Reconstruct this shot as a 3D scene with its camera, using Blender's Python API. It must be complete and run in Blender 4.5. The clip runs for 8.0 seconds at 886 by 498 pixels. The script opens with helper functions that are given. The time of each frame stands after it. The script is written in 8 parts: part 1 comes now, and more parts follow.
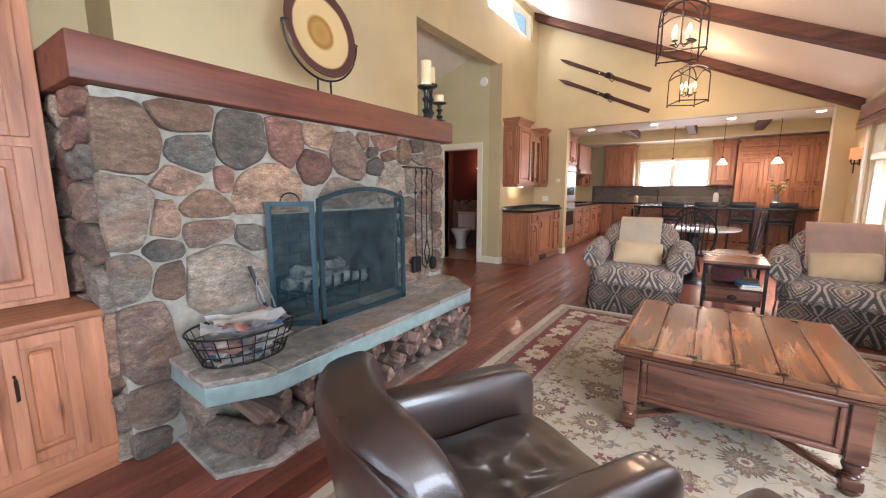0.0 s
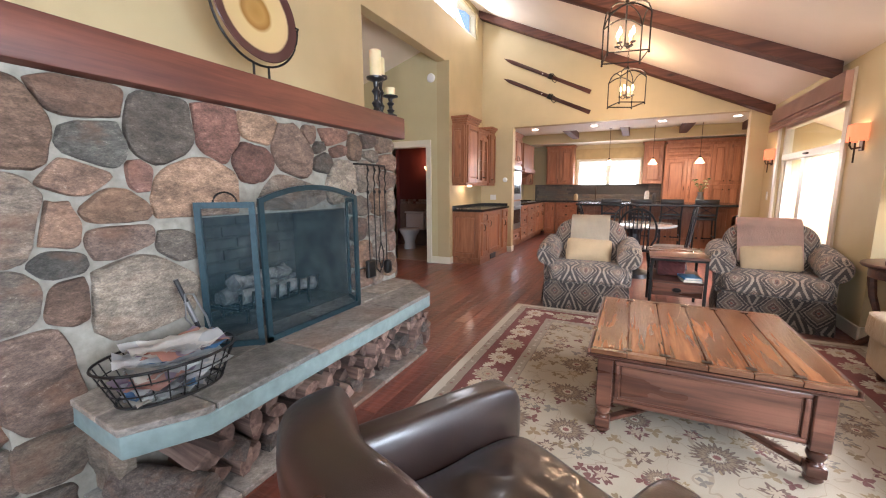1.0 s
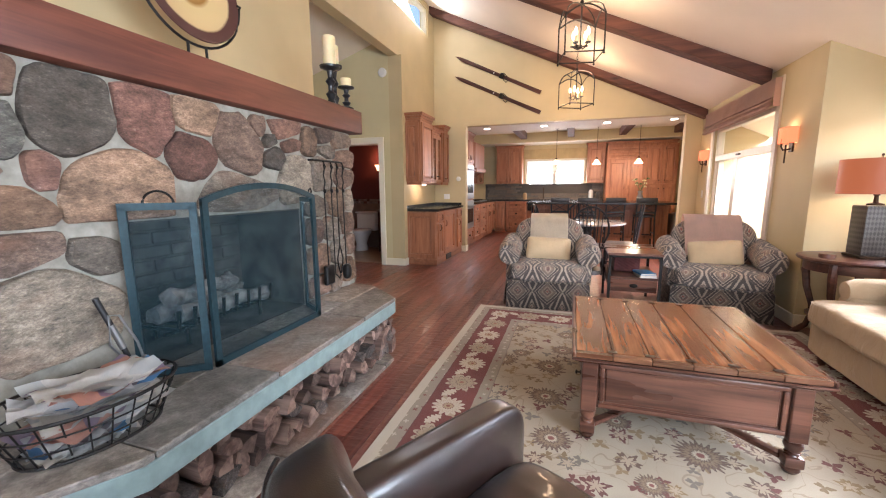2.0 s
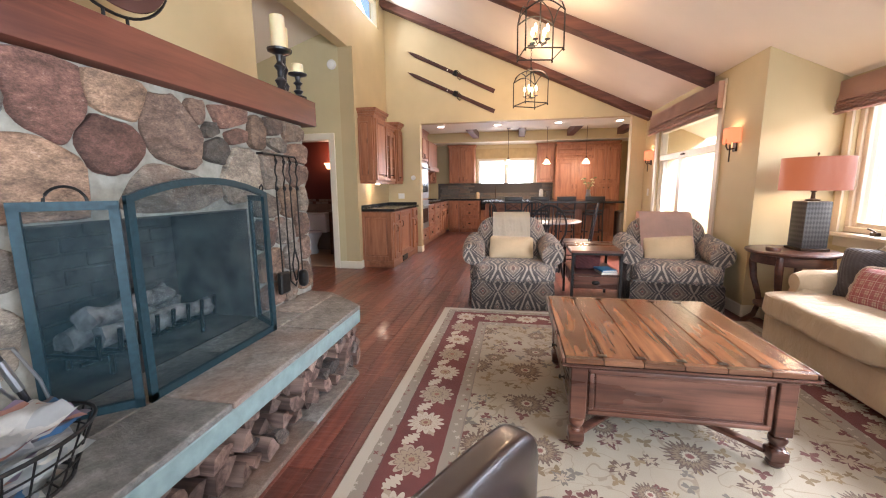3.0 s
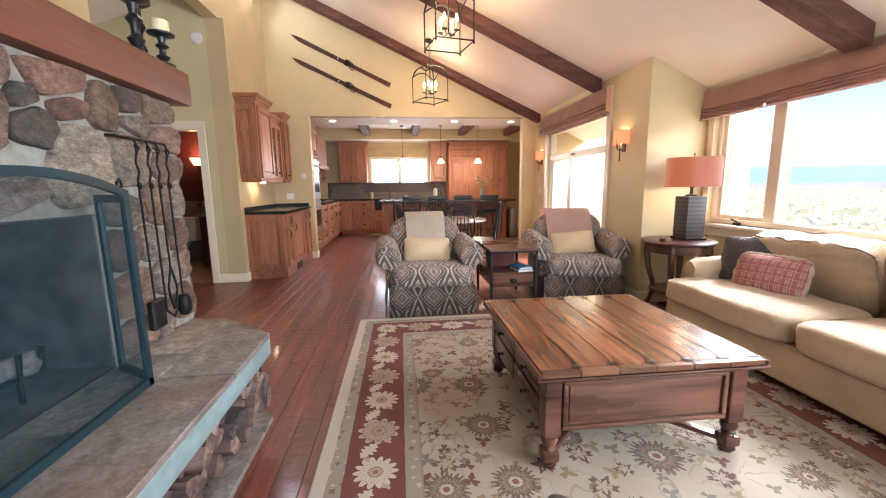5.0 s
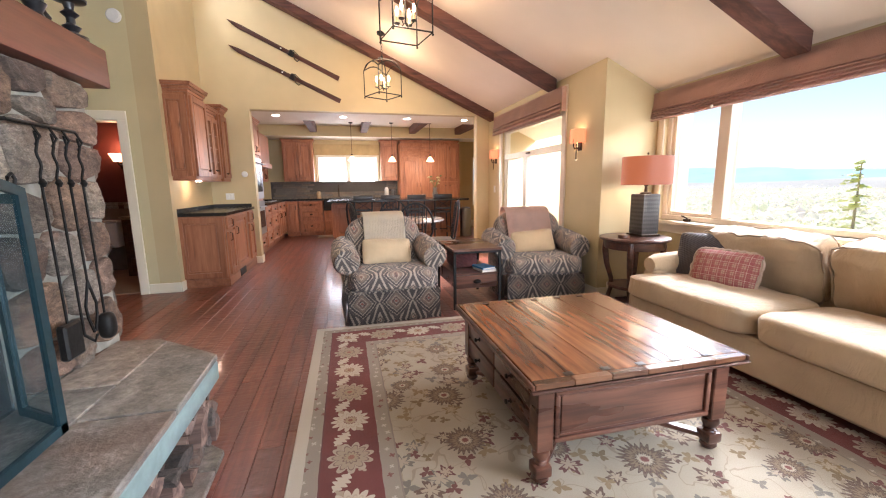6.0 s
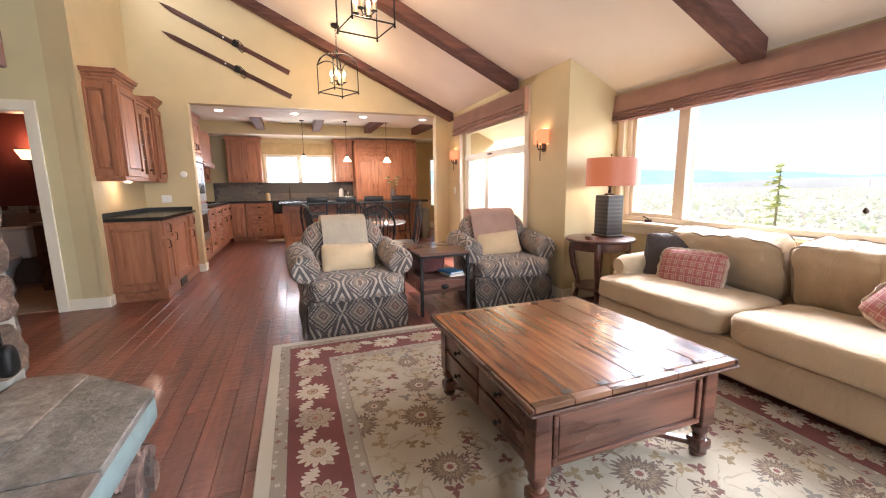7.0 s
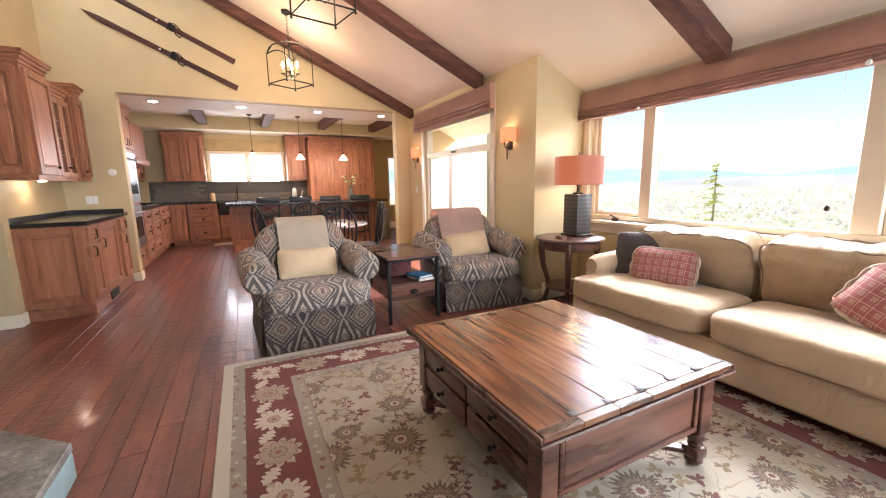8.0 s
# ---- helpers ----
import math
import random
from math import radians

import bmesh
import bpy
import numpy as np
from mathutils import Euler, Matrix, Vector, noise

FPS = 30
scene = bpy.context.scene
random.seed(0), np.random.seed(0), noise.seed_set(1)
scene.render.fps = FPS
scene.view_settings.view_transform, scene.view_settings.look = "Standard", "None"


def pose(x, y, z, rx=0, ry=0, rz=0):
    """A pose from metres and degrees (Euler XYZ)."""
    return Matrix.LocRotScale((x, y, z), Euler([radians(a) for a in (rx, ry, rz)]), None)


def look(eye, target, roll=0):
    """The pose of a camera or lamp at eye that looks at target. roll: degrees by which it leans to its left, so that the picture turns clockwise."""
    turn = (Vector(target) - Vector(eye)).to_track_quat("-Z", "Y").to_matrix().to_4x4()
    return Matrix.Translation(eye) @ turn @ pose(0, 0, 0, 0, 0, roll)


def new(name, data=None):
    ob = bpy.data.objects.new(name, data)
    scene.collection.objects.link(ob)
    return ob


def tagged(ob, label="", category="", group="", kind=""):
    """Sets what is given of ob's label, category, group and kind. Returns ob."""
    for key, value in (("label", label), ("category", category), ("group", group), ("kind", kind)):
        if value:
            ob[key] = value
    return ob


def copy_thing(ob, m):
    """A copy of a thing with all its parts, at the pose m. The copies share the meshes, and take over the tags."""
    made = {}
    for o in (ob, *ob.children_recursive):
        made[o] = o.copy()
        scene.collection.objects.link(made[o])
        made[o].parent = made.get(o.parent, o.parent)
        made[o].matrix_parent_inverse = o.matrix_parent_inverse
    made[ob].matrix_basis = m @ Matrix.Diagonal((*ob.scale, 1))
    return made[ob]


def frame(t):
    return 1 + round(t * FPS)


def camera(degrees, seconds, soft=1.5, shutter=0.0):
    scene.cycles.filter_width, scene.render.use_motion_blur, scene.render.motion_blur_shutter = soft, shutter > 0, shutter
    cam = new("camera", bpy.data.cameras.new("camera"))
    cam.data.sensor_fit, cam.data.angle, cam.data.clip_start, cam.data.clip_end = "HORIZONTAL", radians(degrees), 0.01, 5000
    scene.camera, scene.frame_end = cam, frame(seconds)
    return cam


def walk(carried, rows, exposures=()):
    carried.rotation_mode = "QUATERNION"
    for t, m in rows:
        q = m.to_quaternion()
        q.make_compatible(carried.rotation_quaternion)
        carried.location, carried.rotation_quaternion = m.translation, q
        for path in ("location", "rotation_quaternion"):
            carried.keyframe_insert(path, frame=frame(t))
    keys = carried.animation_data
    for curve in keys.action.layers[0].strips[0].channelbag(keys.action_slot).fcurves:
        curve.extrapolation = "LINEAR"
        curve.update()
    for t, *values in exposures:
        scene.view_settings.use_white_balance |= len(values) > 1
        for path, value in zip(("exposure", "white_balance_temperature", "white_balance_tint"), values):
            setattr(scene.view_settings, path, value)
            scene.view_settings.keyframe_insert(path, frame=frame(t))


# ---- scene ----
cam = camera(96.9, 8.0, 1.1)
PATH = [
    (0, (0.039, 0.059, 1.266), (-1.072, 1.695, 0.965), -0.1),
    (0.5, (-0.051, 0.11, 1.261), (-1.045, 1.819, 0.957), -0.2),
    (1, (-0.149, 0.163, 1.26), (-1.013, 1.941, 0.955), -0.3),
    (1.5, (-0.249, 0.21, 1.259), (-0.985, 2.044, 0.952), -0.3),
    (3, (-0.528, 0.411, 1.233), (-0.893, 2.353, 0.924), -0.5),
    (3.5, (-0.605, 0.495, 1.229), (-0.827, 2.458, 0.919), -0.4),
    (4, (-0.678, 0.569, 1.226), (-0.757, 2.543, 0.913), -0.5),
    (4.5, (-0.763, 0.647, 1.222), (-0.697, 2.622, 0.909), -0.6),
    (6, (-0.938, 0.913, 1.206), (-0.473, 2.832, 0.886), -0.8),
    (6.5, (-0.973, 1.016, 1.211), (-0.395, 2.903, 0.892), -0.7),
    (7, (-0.995, 1.115, 1.209), (-0.309, 2.967, 0.891), -0.8),
    (7.5, (-1.011, 1.222, 1.206), (-0.224, 3.032, 0.884), -0.9),
    (8, (-1.023, 1.335, 1.213), (-0.135, 3.097, 0.886), -0.9),
]
walk(cam, [(t, look(eye, target, roll)) for t, eye, target, roll in PATH], exposures=[(0.0, 1.66, 6220, 19), (8.0, 1.82, 6220, 18)])

# ---- world, sun, large lights ----
world = bpy.data.worlds.new("sky")
scene.world = world
world.use_nodes = True
wn = world.node_tree.nodes
sky = wn.new("ShaderNodeTexSky")
sky.sky_type = 'NISHITA'
sky.sun_disc = False
sky.dust_density = 1.1
sky.air_density = 1.0
sky.altitude = 600
sky.sun_elevation = radians(66)
sky.sun_rotation = radians(6)
world.node_tree.links.new(sky.outputs[0], wn["Background"].inputs[0])
wn["Background"].inputs[1].default_value = 0.072

sun_data = bpy.data.lights.new("sun", 'SUN')
sun_data.energy, sun_data.angle, sun_data.color = 1.3, radians(0.6), (1.0, 0.95, 0.88)
sun = new("sun", sun_data)
sun.matrix_world = look((0.05, 0.45, 1.0), (0, 0, 0))


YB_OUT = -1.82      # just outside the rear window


def area_light(name, eye, target, w, h, power, color=(0.93, 0.97, 1.0)):
    d = bpy.data.lights.new(name, 'AREA')
    d.shape, d.size, d.size_y, d.energy, d.color = 'RECTANGLE', w, h, power, color
    ob = new(name, d)
    ob.matrix_world = look(eye, target)
    return ob


def spot_light(name, at, power, color=(1.0, 0.8, 0.58)):
    d = bpy.data.lights.new(name, 'SPOT')
    d.energy, d.color, d.shadow_soft_size, d.spot_size, d.spot_blend = power, color, 0.05, radians(125), 0.6
    ob = new(name, d)
    ob.location = at
    return ob


def point_light(name, at, power, color=(1.0, 0.72, 0.45), radius=0.04):
    d = bpy.data.lights.new(name, 'POINT')
    d.energy, d.color, d.shadow_soft_size = power, color, radius
    ob = new(name, d)
    ob.location = at
    return ob


area_light("daylight_window", (5.0, 3.0, 3.1), (-2.0, 2.2, 0.6), 4.4, 1.3, 110)
area_light("daylight_door", (3.55, 6.1, 3.05), (-2.2, 3.4, 0.9), 2.2, 0.8, 500)
area_light("daylight_clerestory", (-3.10, 6.55, 4.18), (0.5, 5.2, 2.0), 1.6, 0.36, 12)
area_light("daylight_kitchen", (-0.85, 11.96, 1.55), (-0.85, 8, -0.6), 1.4, 0.8, 15)
# added lamps: sky light through two unseen windows, inferred from cool reflections
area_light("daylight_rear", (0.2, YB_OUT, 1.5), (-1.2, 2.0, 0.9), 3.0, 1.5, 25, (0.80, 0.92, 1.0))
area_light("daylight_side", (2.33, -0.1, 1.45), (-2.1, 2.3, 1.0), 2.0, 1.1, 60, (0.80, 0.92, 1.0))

# ---- materials ----
class Tree:
    """Small helper for node materials."""

    def __init__(self, name):
        self.mat = bpy.data.materials.new(name)
        self.mat.use_nodes = True
        self.t = self.mat.node_tree
        self.bsdf = self.t.nodes["Principled BSDF"]
        self.co = self.t.nodes.new("ShaderNodeTexCoord").outputs["Object"]

    def node(self, kind, ins=(), **props):
        n = self.t.nodes.new(kind)
        if "data_type" in props:
            n.data_type = props["data_type"]
        if "operation" in props:
            n.operation = props["operation"]
        if "blend_type" in props:
            n.blend_type = props["blend_type"]
        if "voronoi_dimensions" in props:
            n.voronoi_dimensions = props["voronoi_dimensions"]
        for k, v in dict(ins).items():
            self.put(n.inputs[k], v)
        return n

    def put(self, socket, v):
        if isinstance(v, bpy.types.NodeSocket):
            self.t.links.new(v, socket)
        else:
            socket.default_value = v

    def m(self, op, a, b=0.0, c=0.0):
        n = self.node("ShaderNodeMath", operation=op)
        self.put(n.inputs[0], a)
        self.put(n.inputs[1], b)
        self.put(n.inputs[2], c)
        return n.outputs[0]

    def scaled(self, s, loc=(0, 0, 0), rot=(0, 0, 0), co=None):
        return self.node("ShaderNodeMapping", {0: co or self.co, 1: loc, 2: rot, 3: s}).outputs[0]

    def noise(self, scale, detail=4, rough=0.55, co=None, dist=0.0):
        return self.node("ShaderNodeTexNoise", {"Vector": co or self.co, "Scale": scale, "Detail": detail, "Roughness": rough, "Distortion": dist}).outputs["Fac"]

    def ramp(self, fac, stops, interp='LINEAR'):
        n = self.node("ShaderNodeValToRGB", {0: fac})
        n.color_ramp.interpolation = interp
        el = n.color_ramp.elements
        for i, (p, c) in enumerate(stops):
            e = el[i] if i < 2 else el.new(p)
            e.position = p
            e.color = (*c, 1)
        return n.outputs[0]

    def mix(self, fac, a, b, blend='MIX'):
        n = self.node("ShaderNodeMix", data_type='RGBA', blend_type=blend)
        self.put(n.inputs[0], fac)
        for s, v in ((6, a), (7, b)):
            self.put(n.inputs[s], v if isinstance(v, bpy.types.NodeSocket) else (*v, 1))
        return n.outputs[2]

    def xyz(self, co=None):
        n = self.node("ShaderNodeSeparateXYZ", {0: co or self.co})
        return n.outputs[0], n.outputs[1], n.outputs[2]

    def rand(self):
        return self.node("ShaderNodeObjectInfo").outputs["Random"]

    def out(self, color, rough=0.5, bump=None, strength=0.3, distance=0.01, **extra):
        b = self.bsdf
        self.put(b.inputs["Base Color"], color if isinstance(color, bpy.types.NodeSocket) else (*color, 1))
        self.put(b.inputs["Roughness"], rough)
        for k, v in extra.items():
            self.put(b.inputs[k.replace("_", " ")], v)
        if bump is not None:
            n = self.node("ShaderNodeBump", {"Strength": strength, "Distance": distance, "Height": bump})
            self.t.links.new(n.outputs[0], b.inputs["Normal"])
        return self.mat


def paint(name, c, rough=0.6, var=0.08):
    k = Tree(name)
    n1, n2 = k.noise(1.3, 3), k.noise(90, 3)
    dark = tuple(v * (1 - var) for v in c)
    light = tuple(min(1, v * (1 + var)) for v in c)
    return k.out(k.ramp(n1, [(0.3, dark), (0.7, light)]), rough, n2, 0.12, 0.004)


def wood(name, c0, c1, axis=2, rough=0.4, grain=1.0, knots=True, coat=0.0, vary=0.25, joined=False, ripple=0.0, few=0.62):
    """Stained wood with grain along one local axis, darker knots and a tone of its own for each piece."""
    k = Tree(name)
    s = [26 * grain] * 3
    s[axis] = 1.6 * grain
    r = k.node("ShaderNodeNewGeometry").outputs["Random Per Island"] if joined else k.rand()
    off = k.node("ShaderNodeCombineXYZ", {0: k.m('MULTIPLY', r, 17.0), 1: k.m('MULTIPLY', r, 9.0), 2: k.m('MULTIPLY', r, 31.0)}).outputs[0]
    co = k.node("ShaderNodeVectorMath", {0: k.co, 1: off}, operation='ADD').outputs[0]
    fine = k.noise(1.0, 6, 0.65, k.scaled(s, co=co), 0.4)
    s2 = [4.5 * grain] * 3
    s2[axis] = 0.9 * grain
    broad = k.noise(1.0, 3, 0.5, k.scaled(s2, co=co), 1.0)
    col = k.ramp(k.m('ADD', k.m('MULTIPLY', fine, 0.55), k.m('MULTIPLY', broad, 0.45)), [(0.33, tuple(v * 0.6 for v in c0)), (0.44, c0), (0.62, c1), (0.72, tuple(min(1, v * 1.15) for v in c1))])
    if knots:
        ks = [5.5] * 3
        ks[axis] = 2.6
        v = k.node("ShaderNodeTexVoronoi", {"Vector": k.scaled(ks, co=co), "Scale": 1.0, "Randomness": 1.0})
        spot = k.node("ShaderNodeMapRange", {0: v.outputs["Distance"], 1: 0.05, 2: 0.17, 3: 0.75, 4: 0.0}).outputs[0]
        pick = k.m('GREATER_THAN', k.node("ShaderNodeSeparateColor", {0: v.outputs["Color"]}).outputs[0], few)
        col = k.mix(k.m('MULTIPLY', spot, pick), col, tuple(x * 0.25 for x in c0))
    tone = k.m('ADD', k.m('MULTIPLY', r, vary), 1 - vary / 2)
    col = k.mix(1.0, col, k.node("ShaderNodeCombineColor", {0: tone, 1: tone, 2: tone}).outputs[0], 'MULTIPLY')
    rg = k.node("ShaderNodeMapRange", {0: broad, 3: rough - 0.07, 4: rough + 0.09}).outputs[0]
    if ripple:      # hand-scraped: shallow waves across the board
        rs = [9.0] * 3
        rs[axis] = 30.0
        wave = k.noise(1.0, 2, 0.5, k.scaled(rs, co=co), 0.3)
        return k.out(col, rg, k.m('ADD', k.m('MULTIPLY', fine, 0.2), k.m('MULTIPLY', wave, 1.6)), ripple, 0.004, Coat_Weight=coat, Coat_Roughness=0.12)
    return k.out(col, rg, fine, 0.15, 0.003, Coat_Weight=coat, Coat_Roughness=0.12)


def stone(name, stops, rough=0.8, scale=1.0):
    """Rough stone: a colour of its own for each piece, mottled at three sizes, with pale and dark mineral flecks."""
    k = Tree(name)
    r = k.rand()
    base = k.ramp(r, stops, 'CONSTANT')
    r2 = k.m('FRACT', k.m('MULTIPLY', r, 17.31))
    r3 = k.m('FRACT', k.m('MULTIPLY', r, 41.77))
    lum = k.m('ADD', 0.62, k.m('MULTIPLY', r2, 0.8))
    base = k.mix(1.0, base, k.node("ShaderNodeCombineColor", {0: lum, 1: lum, 2: lum}).outputs[0], 'MULTIPLY')
    turned = k.node("ShaderNodeCombineXYZ", {0: k.m('MULTIPLY', r, 6.0), 1: k.m('MULTIPLY', r2, 3.0), 2: k.m('MULTIPLY', r3, 5.0)}).outputs[0]
    co = k.node("ShaderNodeMapping", {0: k.co, 1: turned, 2: turned, 3: (1.0, 1.0, 1.9)}).outputs[0]
    blotch = k.noise(5.5 * scale, 5, 0.65, co, 0.3)
    mid = k.noise(24 * scale, 7, 0.72, co)
    fine = k.noise(95 * scale, 5, 0.75, co)
    tone = k.node("ShaderNodeMapRange", {0: blotch, 1: 0.34, 2: 0.66, 3: 0.6, 4: 1.4}).outputs[0]
    tone = k.m('MULTIPLY', tone, k.node("ShaderNodeMapRange", {0: mid, 1: 0.34, 2: 0.66, 3: 0.56, 4: 1.42}).outputs[0])
    tone = k.m('MULTIPLY', tone, k.node("ShaderNodeMapRange", {0: fine, 1: 0.34, 2: 0.66, 3: 0.62, 4: 1.38}).outputs[0])
    col = k.mix(1.0, base, k.node("ShaderNodeCombineColor", {0: tone, 1: tone, 2: tone}).outputs[0], 'MULTIPLY')
    rust = k.node("ShaderNodeMapRange", {0: k.noise(3.4 * scale, 4, 0.6, co), 1: 0.5, 2: 0.66, 3: 0.0, 4: 0.55}).outputs[0]
    col = k.mix(k.m('MULTIPLY', rust, r3), col, (0.27, 0.13, 0.075))
    pale = k.node("ShaderNodeMapRange", {0: k.m('ADD', k.m('MULTIPLY', mid, 0.6), k.m('MULTIPLY', fine, 0.4)), 1: 0.58, 2: 0.68, 3: 0.0, 4: 0.8}).outputs[0]
    col = k.mix(k.m('MULTIPLY', pale, r2), col, (0.50, 0.44, 0.37))
    h = k.m('ADD', k.m('MULTIPLY', blotch, 0.8), k.m('ADD', k.m('MULTIPLY', mid, 0.55), k.m('MULTIPLY', fine, 0.22)))
    return k.out(col, rough, h, 0.9, 0.02)


def plain(name, c, rough=0.5, metal=0.0, var=0.12, scale=30, bump=0.1, **extra):
    k = Tree(name)
    n = k.noise(scale, 4)
    a, b = tuple(v * (1 - var) for v in c), tuple(min(1, v * (1 + var)) for v in c)
    return k.out(k.ramp(n, [(0.3, a), (0.7, b)]), rough, n, bump, 0.003, Metallic=metal, **extra)


def glow(name, c, strength, base=(0.8, 0.7, 0.6)):
    k = Tree(name)
    return k.out(base, 0.5, Emission_Color=(*c, 1), Emission_Strength=strength)


def weave(name, c, var=0.12, scale=260, rough=0.9):
    k = Tree(name)
    x, y, z = k.xyz()
    s = k.m('MULTIPLY', k.m('SINE', k.m('MULTIPLY', k.m('ADD', x, z), scale)), k.m('SINE', k.m('MULTIPLY', k.m('ADD', y, k.m('MULTIPLY', z, 0.7)), scale)))
    n = k.noise(5, 4)
    col = k.ramp(k.m('ADD', n, k.m('MULTIPLY', s, 0.06)), [(0.3, tuple(v * (1 - var) for v in c)), (0.7, tuple(min(1, v * (1 + var)) for v in c))])
    return k.out(col, rough, k.m('ADD', s, k.m('MULTIPLY', k.noise(9, 5, 0.6, None, 0.8), 5.0)), 0.35, 0.006, Sheen_Weight=0.2)


def ikat(name):
    """Woven upholstery of stepped, nested diamonds in charcoal, cream, tan and rust."""
    k = Tree(name)
    x, y, z = k.xyz()
    nor = k.t.nodes["Texture Coordinate"].outputs["Normal"]
    nx, ny, nz = k.xyz(nor)
    side = k.m('GREATER_THAN', k.m('ABSOLUTE', nx), 0.75)
    u = k.m('ADD', k.m('MULTIPLY', x, k.m('SUBTRACT', 1.0, side)), k.m('MULTIPLY', y, side))
    v = k.m('SUBTRACT', z, k.m('MULTIPLY', y, k.m('SUBTRACT', 1.0, side)))
    jag = k.m('MULTIPLY', k.m('SUBTRACT', k.noise(160, 2, 0.5), 0.5), 0.012)
    u = k.m('ADD', u, jag)
    v = k.m('ADD', v, jag)
    u = k.m('SNAP', u, 0.007)
    v = k.m('SNAP', v, 0.005)
    half = 0.15
    cu = k.m('PINGPONG', u, half)
    cv = k.m('PINGPONG', k.m('ADD', v, 0.02), half)
    d = k.m('DIVIDE', k.m('ADD', cu, cv), half)
    cream, dark, tan, grey = (0.42, 0.335, 0.26), (0.045, 0.036, 0.034), (0.24, 0.165, 0.12), (0.12, 0.095, 0.082)
    bands = k.ramp(d, [
        (0.0, (0.26, 0.075, 0.055)), (0.09, cream), (0.15, dark), (0.20, (0.20, 0.105, 0.08)), (0.30, cream), (0.36, tan), (0.50, grey),
        (0.58, cream), (0.65, dark), (0.79, cream), (0.85, dark), (0.95, grey)], 'CONSTANT')
    # prongs of pale yarn round the corners of each repeat
    bent = k.m('ADD', k.m('SUBTRACT', half, cu), k.m('MULTIPLY', k.m('SUBTRACT', half, cv), 0.45))
    prong = k.m('GREATER_THAN', k.m('PINGPONG', bent, 0.024), 0.0145)
    outer = k.mix(prong, dark, cream)
    heart = k.m('GREATER_THAN', d, 1.74)
    outer = k.mix(heart, outer, k.ramp(k.m('SUBTRACT', d, 1.0), [(0.0, tan), (0.80, dark), (0.86, cream), (0.93, (0.24, 0.08, 0.06))], 'CONSTANT'))
    col = k.mix(k.m('GREATER_THAN', d, 1.0), bands, outer)
    th = k.noise(400, 2)
    col = k.mix(0.12, col, k.ramp(th, [(0.3, (0.1, 0.09, 0.08)), (0.7, (0.6, 0.52, 0.45))]))
    return k.out(col, 0.9, th, 0.3, 0.003, Sheen_Weight=0.15)


